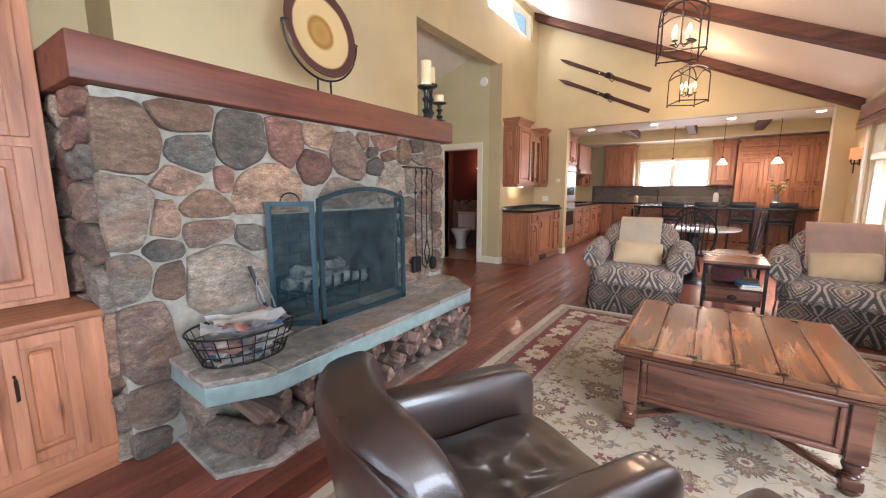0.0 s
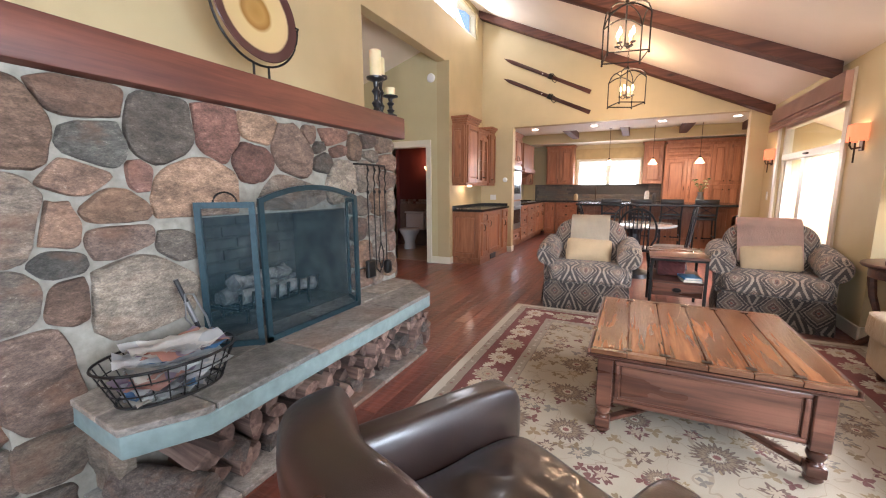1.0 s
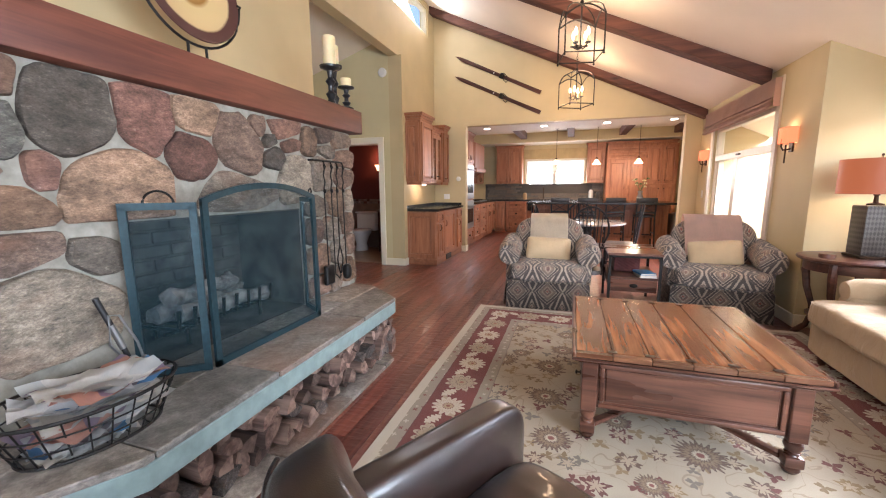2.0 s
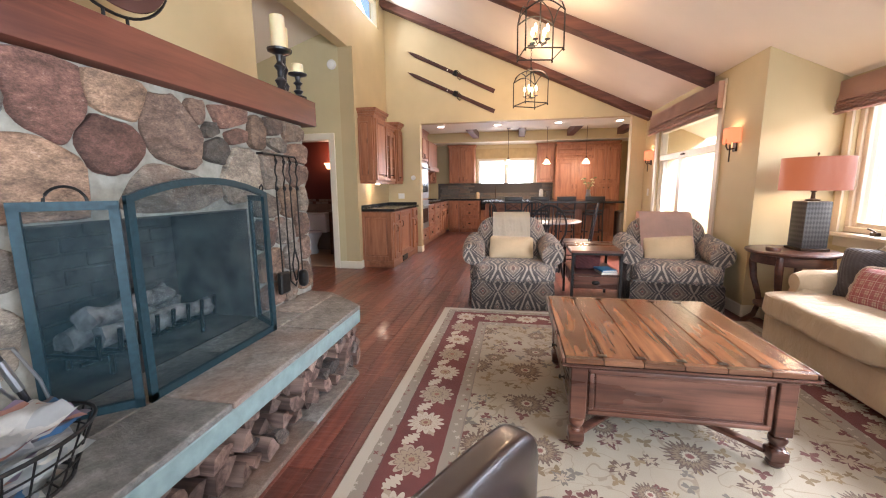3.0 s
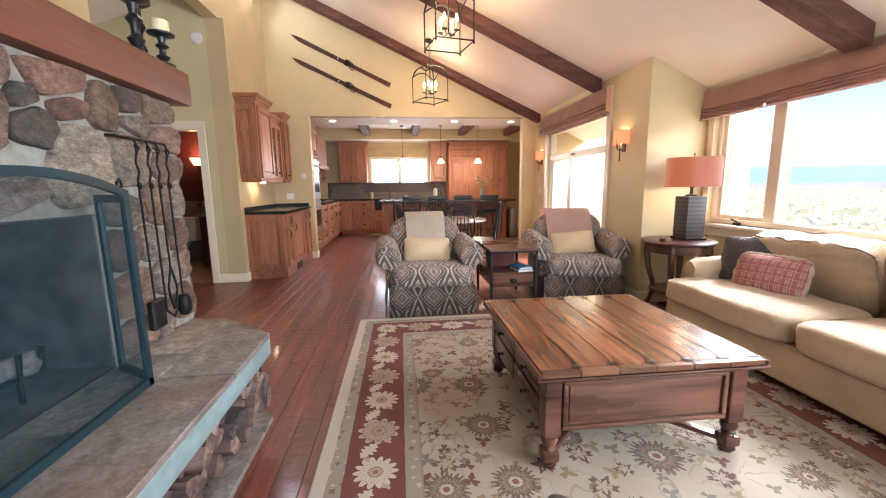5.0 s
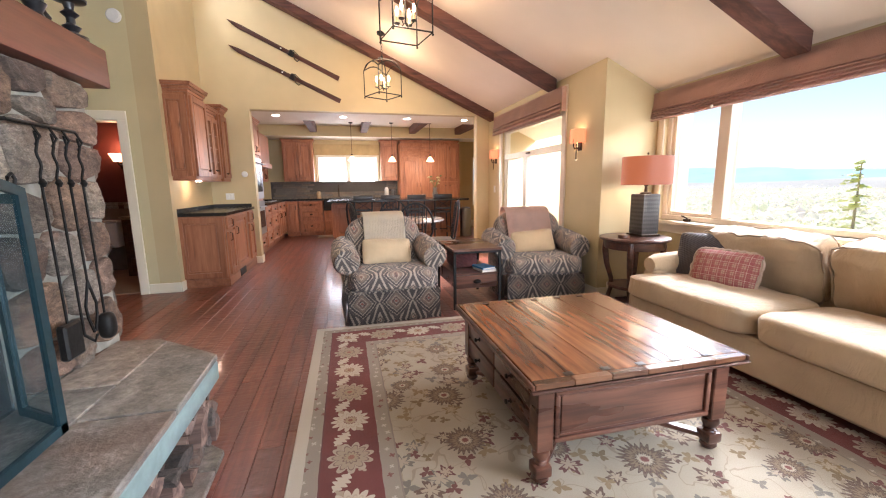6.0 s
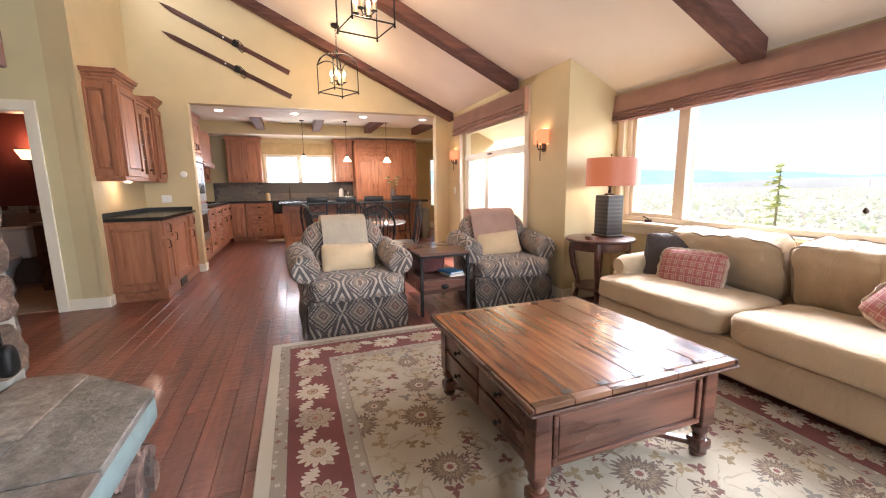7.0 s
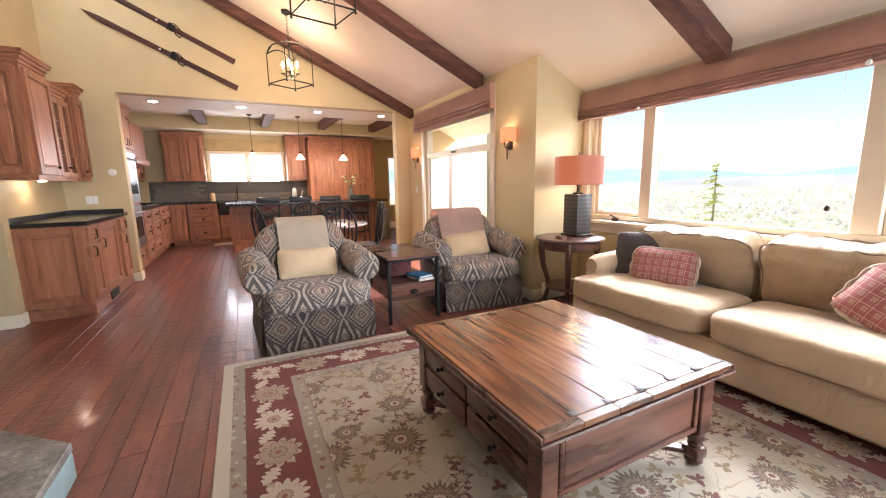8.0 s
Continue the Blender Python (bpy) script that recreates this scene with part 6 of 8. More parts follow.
cols = [(0.80, 0.76, 0.68), (0.74, 0.68, 0.60), (0.82, 0.81, 0.78), (0.12, 0.28, 0.50), (0.84, 0.82, 0.79), (0.66, 0.34, 0.26), (0.84, 0.82, 0.77), (0.60, 0.34, 0.27)]
PAPERS = []
for i, c in enumerate(cols):
    k = Tree("printed paper %d" % i)
    nn = k.noise(18, 5, 0.7)
    band = k.m('GREATER_THAN', k.noise(7, 1), 0.56)
    PAPERS.append(k.out(k.mix(k.m('MULTIPLY', band, 0.6), k.ramp(nn, [(0.3, tuple(v * 0.75 for v in c)), (0.7, c)]), tuple(v * 0.6 for v in c[::-1])), 0.6))
for i in range(15):
    t = thing("newspaper", "crumpled newspaper and magazine pages in the basket", "paper", (-1.80 + rnd.uniform(-0.035, 0.035), 1.03 + rnd.uniform(-0.05, 0.06), HT + 0.014 + i * 0.0125), rnd.uniform(60, 110), "papers in the basket")
    bm = bm_new()
    n = 9
    w, d = rnd.uniform(0.125, 0.16), rnd.uniform(0.085, 0.115)
    w, d = w * min(1, 0.72 + i * 0.035), d * min(1, 0.72 + i * 0.035)
    g = [[bm.verts.new((w * (2 * a / n - 1), d * (2 * b / n - 1), 0.03 * noise.noise(Vector((a * 0.5, b * 0.5, i * 3.1))) + (0.025 * (abs(2 * a / n - 1) ** 3) * rnd.uniform(0.2, 1.0) if i > 8 else 0.0))) for b in range(n + 1)] for a in range(n + 1)]
    for a in range(n):
        for b in range(n):
            bm.faces.new((g[a][b], g[a + 1][b], g[a + 1][b + 1], g[a][b + 1]))
    bmesh.ops.solidify(bm, geom=bm.faces[:], thickness=0.006)
    part("sheet", bm, PAPERS[i % len(PAPERS)], t, "", 60)
br = thing("hearth_brush", "black and steel hearth brush leaning on the stones", "brush", (-1.99, 1.22, HT))
bm = tube(bm_new(), [(0.035, 0.06, 0.06), (0.02, 0.02, 0.22), (0.0, -0.03, 0.40)], [0.010, 0.010, 0.011], 8)
part("handle", bm, M_BLACKW, br)
part("ferrule", tube(bm_new(), [(0.0225, 0.028, 0.19), (0.012, 0.0, 0.29)], 0.0125, 10), M_STEEL, br, "polished steel ferrule")
part("bristles", soft_box(bm_new(), 0.02, 0.05, 0.035, pose(0.035, 0.065, 0.036), 6, 3), M_BLACKW, br)
part("loop", tube(bm_new(), [(0.03, 0.05, 0.10), (0.03, -0.02, 0.22), (0.02, -0.005, 0.33), (0.02, 0.03, 0.32), (0.03, 0.075, 0.20), (0.04, 0.09, 0.10)], 0.005, 6), M_STEEL, br, "bent wire loop")

# firewood under the hearth
rnd = random.Random(11)


def log_piece(at, r, length, kind, turn, roll, lab):
    bm = bm_new()
    if kind == "round":
        k = 12
        prof = [(r * (1 + 0.08 * math.sin(3 * a + turn)) * math.cos(a), r * (1 + 0.08 * math.cos(2 * a)) * math.sin(a)) for a in [2 * math.pi * i / k for i in range(k)]]
    else:
        a0 = math.radians({"quarter": 80, "half": 150, "wedge": 55}[kind])
        k = 6
        prof = [(0.0, 0.0)] + [(r * 1.5 * math.cos(a0 * (i / k - 0.5)), r * 1.5 * math.sin(a0 * (i / k - 0.5))) for i in range(k + 1)]
        cx = sum(p[0] for p in prof) / len(prof)
        prof = [(p[0] - cx, p[1]) for p in prof]
    rings = []
    for s in range(5):
        x = -length / 2 + length * s / 4
        rings.append([bm.verts.new((x + (0.012 * noise.noise(Vector((p[0] * 30, p[1] * 30, turn))) if s in (0, 4) else 0), p[0] * (1 + 0.05 * noise.noise(Vector((s, p[0] * 20, turn)))), p[1] * (1 + 0.05 * noise.noise(Vector((s, p[1] * 20, turn + 5)))))) for p in prof])
    n = len(prof)
    fs = []
    for a, b in zip(rings, rings[1:]):
        for i in range(n):
            fs.append(bm.faces.new((a[i], a[(i + 1) % n], b[(i + 1) % n], b[i])))
    fs += [bm.faces.new(rings[0]), bm.faces.new(rings[-1])]
    bmesh.ops.recalc_face_normals(bm, faces=fs)
    tagged(part("firewood_log", bm, M_BARK if (kind == "round" and r > 0.055) or int(turn * 1000) % 4 == 0 else M_SPLIT, None, "", 40, pose(*at, roll, 0, turn)), lab, "log", "firewood under the hearth")


y = 1.08
while y < 2.86:
    step = rnd.uniform(0.082, 0.105)
    top = 0.315 if y > 1.05 else 0.2
    z = 0.032
    while z < top - 0.03:
        r = rnd.uniform(0.044, 0.056)
        kind = rnd.choice(["quarter", "half", "wedge", "quarter", "half"])
        log_piece((-1.79 + rnd.uniform(-0.04, 0.035), y + rnd.uniform(-0.012, 0.012), z + r), r, 0.36, kind, rnd.uniform(-6, 6), rnd.uniform(0, 360), "split firewood log with a pale cut end")
        z += r * rnd.uniform(1.5, 1.7)
    y += step
log_piece((-1.76, 0.93, 0.028 + 0.072), 0.072, 0.40, "round", 16, 0, "round firewood log with rough grey bark")

# ---- walls: skis, sconces, blinds, switches ----
def wall_ski(x0, z0, x1, z1):
    s = thing("wall_ski", "old red-brown wooden ski with a leather binding on the wall", "ski", ((x0 + x1) / 2, YK - 0.012, (z0 + z1) / 2), 0, "skis on the wall")
    L = math.hypot(x1 - x0, z1 - z0)
    a = -math.degrees(math.atan2(z1 - z0, x1 - x0))
    m = pose(0, 0, 0, 0, a, 0)
    bm = bm_new()
    n = 24
    rows = []
    for i in range(n + 1):
        f = i / n
        w = 0.036 * (1 - 0.16 * math.sin(math.pi * f))
        if f < 0.1:
            w *= (f / 0.1) ** 0.6 + 0.02
        yo = -0.05 * max(0, (0.12 - f) / 0.12) ** 2
        x = -L / 2 + L * f
        rows.append([bm.verts.new((x, yo - 0.008, -w)), bm.verts.new((x, yo - 0.014, 0)), bm.verts.new((x, yo - 0.008, w)), bm.verts.new((x, yo + 0.008, w)), bm.verts.new((x, yo + 0.008, -w))])
    fs = []
    for p, q in zip(rows, rows[1:]):
        for k in range(5):
            fs.append(bm.faces.new((p[k], p[(k + 1) % 5], q[(k + 1) % 5], q[k])))
    fs += [bm.faces.new(rows[0]), bm.faces.new(rows[-1])]
    bmesh.ops.recalc_face_normals(bm, faces=fs)
    part("blade", bm, M_SKI, s, "", 35, m)
    bm = boxes([(0.05, 0.13, -0.03, -0.006, -0.042, 0.042)], 0.006)
    tube(bm, [(0.10, -0.03, 0.03), (0.12, -0.06, 0.0), (0.17, -0.065, -0.06), (0.22, -0.05, -0.075), (0.23, -0.03, -0.03)], 0.007, 6)
    tube(bm, [(0.06, -0.03, 0.04), (0.12, -0.055, 0.05), (0.20, -0.04, 0.02)], 0.006, 6)
    part("binding", bm, M_IRON, s, "dark leather and iron binding", 35, m)
    part("rivet", lathe(bm_new(), [(0.012, 0), (0.010, 0.004), (0.002, 0.006)], 12, pose(-0.07, -0.014, 0, 90, 0, 0)), M_WHITE, s, "white round plug", 35, m)


M_SKI = wood("ski, oxblood varnish", (0.045, 0.014, 0.010), (0.11, 0.035, 0.022), 0, 0.35, 1, False, 0.2)
wall_ski(-2.50, 3.64, -0.955, 2.90)
wall_ski(-2.51, 3.29, -0.95, 2.56)


def wall_sconce(y):
    s = thing("wall_sconce", "bronze wall sconce with an orange cloth half shade, lit", "sconce", (XD, y, 1.71), 0, "sconces on the door wall")
    part("back_plate", box(bm_new(), -0.014, 0.0, -0.035, 0.035, -0.15, -0.03, 0.004), M_BRONZE, s)
    bm = tube(bm_new(), [(-0.012, 0, -0.12), (-0.07, 0, -0.13), (-0.085, 0, -0.10), (-0.085, 0, -0.03)], 0.008, 8)
    tube(bm, [(-0.05, 0.0, -0.08), (-0.05, 0.0, -0.25)], 0.007, 8)
    part("arm", bm, M_BRONZE, s)
    bm = bm_new()
    outline = [(0.0, 0.085), (-0.075, 0.085), (-0.09, 0.07), (-0.09, -0.07), (-0.075, -0.085), (0.0, -0.085)]
    lo = [bm.verts.new((*p, -0.07)) for p in outline]
    hi = [bm.verts.new((*p, 0.075)) for p in outline]
    for i in range(len(outline) - 1):
        bm.faces.new((lo[i], lo[i + 1], hi[i + 1], hi[i]))
    bmesh.ops.solidify(bm, geom=bm.faces[:], thickness=0.003)
    part("shade", bm, M_SCONCE, s, "orange cloth half shade", 60)
    part("bulb", lathe(bm_new(), [(0.010, -0.03), (0.018, 0.0), (0.014, 0.03), (0.003, 0.045)], 12, Matrix.Translation((-0.055, 0, 0))), M_BULB, s)
    point_light("sconce_light", (XD - 0.055, y, 1.74), 0.7, (1.0, 0.6, 0.3), 0.02)


wall_sconce(4.85)
wall_sconce(7.36)


def plate(name, label, m, w=0.075, h=0.115):
    t = thing(name, label, "switch")
    t.matrix_basis = m
    part("cover", box(bm_new(), -w / 2, w / 2, -0.006, 0, -h / 2, h / 2, 0.002), M_WHITE, t)
    n = max(1, round(w / 0.06))
    for i in range(n):
        x = (i - (n - 1) / 2) * 0.045
        part("rocker", box(bm_new(), x - 0.015, x + 0.015, -0.010, -0.006, -0.032, 0.032, 0.002), M_WHITE, t)


plate("light_switch", "white double light switch on the wall", pose(-2.70, YK, 1.08), 0.12, 0.10)
plate("light_switch", "white light switch beside the glass door", pose(XD, 7.42, 1.13, 0, 0, -90))
plate("wall_socket", "white wall socket near the floor", pose(XD, 7.38, 0.32, 0, 0, -90))
th_ = thing("thermostat", "round white thermostat on the wall", "thermostat", (-2.46, YK, 1.42))
part("dial", lathe(bm_new(), [(0.045, 0), (0.045, 0.012), (0.036, 0.022), (0.004, 0.026)], 24, pose(0, 0, 0, 90, 0, 0)), M_WHITE, th_)
sm = thing("smoke_detector", "round white smoke detector high on the wall", "detector", (-3.21, 6.06, 3.01))
part("case", lathe(bm_new(), [(0.07, 0), (0.07, 0.018), (0.055, 0.032), (0.01, 0.036)], 28, pose(0, 0, 0, 90, 0, 0)), M_WHITE, sm)


def roman_shade(name, label, x, y0, y1, z0, z1, folds):
    """A gathered roman shade that hangs on a wall which faces -x."""
    t = thing(name, label, "blind", (x, (y0 + y1) / 2, z1), 0, "roman shades")
    w = (y1 - y0) / 2
    bm = bm_new()
    h = z1 - z0
    prof = [(-0.05, 0.0), (-0.058, -h * 0.45), (-0.075, -h * 0.62), (-0.055, -h * 0.64)]
    for i in range(folds):
        a = -h * (0.64 + 0.36 * (i + 0.6) / folds)
        b = -h * (0.64 + 0.36 * (i + 1) / folds)
        prof += [(-0.082 - 0.004 * i, a), (-0.06, b)]
    n = 24
    rows = [[bm.verts.new((p[0] + 0.004 * noise.noise(Vector((i * 0.5, p[1] * 14, 1))), -w + 2 * w * i / n, p[1] + 0.006 * noise.noise(Vector((i * 0.3, 3, p[1] * 3))) * (1 if p[1] < -0.1 else 0))) for p in prof] for i in range(n + 1)]
    for a, b in zip(rows, rows[1:]):
        for k in range(len(prof) - 1):
            bm.faces.new((a[k], a[k + 1], b[k + 1], b[k]))
    bmesh.ops.solidify(bm, geom=bm.faces[:], thickness=0.006)
    c = part("cloth", bm, M_BLIND, t, "", 40)
    part("head_rail", box(bm_new(), -0.05, 0.0, -w + 0.005, w - 0.005, -0.05, -0.004, 0.004), M_BLIND, t)
    for s in (-1, 1):
        part("return", box(bm_new(), -0.056, 0.0, s * w - 0.004, s * w + 0.004, -h * 0.9, -0.002, 0.001), M_BLIND, t)
    return t


rs = roman_shade("roman_shade", "long rosy brown roman shade pulled up over the picture window", XG - 0.021, 1.52, 4.43, 1.815, 2.085, 4)
for yy in (3.72, 2.31):
    part("cord_ring", lathe(bm_new(), [(0.012, -0.008), (0.016, 0), (0.012, 0.008)], 10, pose(-0.10, yy - 2.975, -0.255, 0, 90, 0)), M_WHITE, rs, "white cord ring")
roman_shade("roman_shade", "rosy brown roman shade pulled up over the glass door", XD - 0.023, 5.14, 7.28, 2.0, 2.30, 2)
pc = thing("blind_pull", "thin blind cord with a dark ball", "cord", (XG - 0.05, 2.42, 1.80))
part("cord", tube(bm_new(), [(0, 0, 0.03), (0, 0, -0.76)], 0.0015, 5), M_WHITE, pc)
part("ball", lathe(bm_new(), [(0.002, -0.79), (0.013, -0.782), (0.015, -0.77), (0.010, -0.757), (0.002, -0.752)], 12), M_BRONZE, pc, "dark ball")


# ---- hanging lanterns ----
def lantern(x, y, zb, turn):
    """Square glazed-look lantern of iron bars with arched tops and candle bulbs."""
    t = thing("hanging_lantern", "square black iron lantern with arched top and lit candle bulbs", "lantern", (x, y, zb), turn, "lanterns under the ceiling")
    s, h, r = 0.185, 0.34, 0.0075
    for sx in (-1, 1):
        for sy in (-1, 1):
            bm = tube(bm_new(), [(sx * s, sy * s, -0.012), (sx * s, sy * s, h)], r, 4)
            lathe(bm, [(0.004, -0.03), (0.012, -0.02), (0.006, -0.008)], 8, Matrix.Translation((sx * s, sy * s, 0)))
            part("corner_post", bm, M_IRON, t)
    bm = bm_new()
    for z in (0.0,):
        for a, b in (((-s, -s), (s, -s)), ((s, -s), (s, s)), ((s, s), (-s, s)), ((-s, s), (-s, -s))):
            tube(bm, [(*a, z), (*b, z)], r, 4)
    part("bottom_rail", bm, M_IRON, t)
    for a, b in (((-s, -s), (s, -s)), ((s, -s), (s, s)), ((s, s), (-s, s)), ((-s, s), (-s, -s))):
        pts = []
        for i in range(13):
            f = i / 12
            pts.append((a[0] + (b[0] - a[0]) * f, a[1] + (b[1] - a[1]) * f, h + 0.085 * math.sin(math.pi * f)))
        part("arch", tube(bm_new(), pts, r, 4), M_IRON, t)
    for sx, sy in ((1, 1), (1, -1)):
        pts = []
        for i in range(17):
            f = -1 + 2 * i / 16
            pts.append((sx * s * f, sy * s * f, h + 0.155 * math.sqrt(max(0, 1 - f * f))))
        part("crown_arch", tube(bm_new(), pts, r, 4), M_IRON, t)
    zt = roof(x) - zb
    bm = lathe(bm_new(), [(0.004, 0.10), (0.008, 0.11), (0.008, 0.48), (0.02, 0.49), (0.02, 0.52), (0.006, 0.54)], 10)
    part("stem", bm, M_IRON, t)
    bm = bm_new()
    z = 0.54
    i = 0
    while z < zt - 0.05:
        pts = [(0.012 * math.cos(a) * (1 if i % 2 else 0), 0.012 * math.cos(a) * (0 if i % 2 else 1), z + 0.022 + 0.022 * math.sin(a)) for a in [2 * math.pi * q / 8 for q in range(8)]]
        tube(bm, pts, 0.003, 4, True)
        z += 0.037
        i += 1
    part("chain", bm, M_IRON, t)
    part("canopy", lathe(bm_new(), [(0.06, zt - 0.0), (0.055, zt - 0.03), (0.015, zt - 0.05)], 20), M_IRON, t)
    for q in range(4):
        a = math.pi / 4 + q * math.pi / 2
        cx, cy = 0.085 * math.cos(a), 0.085 * math.sin(a)
        bm = tube(bm_new(), [(0, 0, 0.12), (cx * 0.5, cy * 0.5, 0.085), (cx, cy, 0.115)], 0.005, 6)
        lathe(bm, [(0.026, 0.118), (0.028, 0.124), (0.012, 0.128)], 14, Matrix.Translation((cx, cy, 0)))
        arm = part("candle_arm", bm, M_IRON, t)
        part("candle_sleeve", lathe(bm_new(), [(0.011, 0.129), (0.011, 0.19)], 12, Matrix.Translation((cx, cy, 0))), M_CANDLE, arm, "ivory candle sleeve")
        part("bulb", lathe(bm_new(), [(0.006, 0.192), (0.015, 0.21), (0.014, 0.23), (0.003, 0.265)], 10, Matrix.Translation((cx, cy, 0))), M_BULB, arm, "lit candle bulb")
    point_light("lantern_light", (x, y, zb + 0.33), 8, (1.0, 0.68, 0.4), 0.09)


lantern(-0.36, 6.75, 2.46, 28)
lantern(-0.335, 4.72, 2.55, 12)

# ---- bar cabinets in the corner ----
bar = thing("bar_cabinet", "knotty alder base cabinet with a black stone top", "cabinet")
part("body", box(bm_new(), XW + 0.005, -2.40, 6.20, YK - 0.01, 0.10, 0.875, 0.002), M_CAB, bar)
part("plinth", box(bm_new(), XW + 0.016, -2.395, 6.19, YK - 0.016, 0.0, 0.10, 0.003), M_CABX, bar)
door_front(bar, pose(-2.665, 6.20, 0.49), 0.50, 0.74, kind="end_door")
for y0, y1, hs in ((6.24, 6.53, -1), (6.55, 7.18, 1), (7.36, 7.66, -1)):
    cy, w = (y0 + y1) / 2, y1 - y0
    if w > 0.4:
        door_front(bar, face_x(-2.40, cy, 0.50), w, 0.70, handle=(-w / 2 + 0.05, 0.16, "pull"))
    else:
        door_front(bar, face_x(-2.40, cy, 0.78), w, 0.15, kind="drawer", handle=(0, 0, "pull"))
        door_front(bar, face_x(-2.40, cy, 0.41), w, 0.53, handle=(hs * 0.08, 0.2, "pull"))
part("vent_grille", box(bm_new(), -2.399, -2.39, 6.68, 6.98, 0.015, 0.11, 0.002), M_IRON, bar, "black vent grille")
for k in range(6):
    part("louvre", box(bm_new(), -2.392, -2.384, 6.69, 6.97, 0.022 + k * 0.014, 0.028 + k * 0.014), M_IRON, bar)
wt = thing("bar_worktop", "black granite worktop with a low upstand", "worktop")
part("slab", box(bm_new(), XW + 0.002, -2.365, 6.176, YK - 0.002, 0.877, 0.917, 0.004), M_GRAN, wt)
part("upstand", box(bm_new(), XW + 0.002, XW + 0.022, 6.18, YK - 0.024, 0.9175, 0.965, 0.003), M_GRAN, wt)
part("upstand", box(bm_new(), XW + 0.002, -2.40, YK - 0.022, YK - 0.002, 0.9175, 0.965, 0.003), M_GRAN, wt)
for (y0, y1, z1, xd, lab) in ((6.18, 6.74, 2.30, -2.645, "knotty alder wall cabinet with a stepped cornice"), (6.75, 7.27, 2.17, -2.68, "knotty alder wall cabinet with glazed doors"), (7.28, 7.62, 2.27, -2.645, "narrow knotty alder wall cabinet with a cornice")):
    c = thing("wall_cabinet", lab, "cabinet", (0, 0, 0), 0, "bar wall cabinets")
    glass = z1 < 2.2
    if glass:
        part("back_panel", box(bm_new(), XW + 0.004, XW + 0.02, y0, y1, 1.325, z1), M_CAB, c)
        for a, b in ((y0, y0 + 0.018), (y1 - 0.018, y1)):
            part("side_panel", box(bm_new(), XW + 0.02, xd, a, b, 1.325, z1), M_CAB, c)
        for a, b, x1 in ((1.325, 1.345, xd), (z1 - 0.02, z1, xd), (1.61, 1.625, xd - 0.03), (1.88, 1.895, xd - 0.03)):
            part("shelf", box(bm_new(), XW + 0.02, x1, y0 + 0.018, y1 - 0.018, a, b), M_CABX, c)
        for s in (-1, 1):
            door_front(c, face_x(xd, (y0 + y1) / 2 + s * 0.122, (1.325 + z1) / 2), 0.235, z1 - 1.365, kind="glass", handle=(-s * 0.09, -0.3, "knob"))
    else:
        part("body", box(bm_new(), XW + 0.004, xd, y0, y1, 1.325, z1, 0.002), M_CAB, c)
        door_front(c, face_x(xd, (y0 + y1) / 2, (1.325 + z1) / 2), y1 - y0 - 0.05, z1 - 1.385, handle=(0.12 if y0 < 7 else -0.1, -0.38, "knob"))
        if y0 < 6.5:
            door_front(c, pose((XW + xd) / 2, y0, (1.325 + z1) / 2), 0.26, z1 - 1.385, kind="end_door")
    part("cornice", crown(bm_new(), XW + 0.065, xd, y0 + (0.0 if y0 < 6.5 else 0.06), y1 - 0.06, z1, 0.05, 0.11), M_CABX, c)
    part("light_rail", box(bm_new(), XW + 0.004, xd + 0.006, y0 - 0.004, y1 - 0.002, 1.307, 1.325, 0.003), M_CABX, c)
puck = thing("puck_light", "small round light under the wall cabinet", "lamp", (-2.80, 6.72, 1.295))
part("lens", lathe(bm_new(), [(0.03, 0.0), (0.032, 0.011)], 16), M_DOWN, puck)
point_light("puck_light_lamp", (-2.80, 6.72, 1.27), 0.8, (1.0, 0.75, 0.5), 0.03)

# ---- powder room ----
wcx = thing("toilet", "white ceramic toilet in the powder room", "toilet", (-4.38, 7.27, 0))
bm = bm_new()
lathe(bm, [(0.11, 0.0), (0.12, 0.03), (0.10, 0.15), (0.14, 0.28), (0.19, 0.36), (0.20, 0.40), (0.19, 0.41)], 24, Matrix.Diagonal((1, 1.25, 1, 1)))
part("bowl", bm, M_WHITE, wcx)
part("tank", box(bm_new(), -0.22, 0.22, 0.2, 0.40, 0.38, 0.74, 0.03, 3), M_WHITE, wcx)
part("lid", box(bm_new(), -0.235, 0.235, 0.185, 0.41, 0.742, 0.775, 0.01, 2), M_WHITE, wcx)
part("seat", lathe(bm_new(), [(0.205, 0.411), (0.21, 0.425), (0.19, 0.437), (0.002, 0.437)], 24, Matrix.Diagonal((1, 1.2, 1, 1))), M_WHITE, wcx)
vn = thing("powder_vanity", "dark wooden vanity with a stone top", "cabinet", (-3.62, 7.35, 0))
part("body", box(bm_new(), -0.34, 0.34, -0.15, 0.39, 0.0, 0.80, 0.004), M_DARKWOOD, vn)
part("top", box(bm_new(), -0.36, 0.345, -0.18, 0.395, 0.802, 0.84, 0.004), M_SLATE, vn)
part("upstand", box(bm_new(), -0.36, 0.345, 0.375, 0.395, 0.841, 0.93, 0.003), M_SLATE, vn)
for k in range(3):
    door_front(vn, pose(0.0, -0.15, 0.16 + k * 0.24), 0.56, 0.2, M_DARKWOOD, "drawer", (0, 0, "cup"))
ps = thing("powder_sconce", "lit amber glass sconce in the powder room", "sconce", (-4.09, 7.60, 1.66))
bm = bm_new()
lathe(bm, [(0.050, -0.055), (0.075, 0.0), (0.105, 0.055)], 4, pose(0, 0, 0, 0, 0, 45))
part("shade", bm, M_AMBER, ps, "flared amber glass shade")
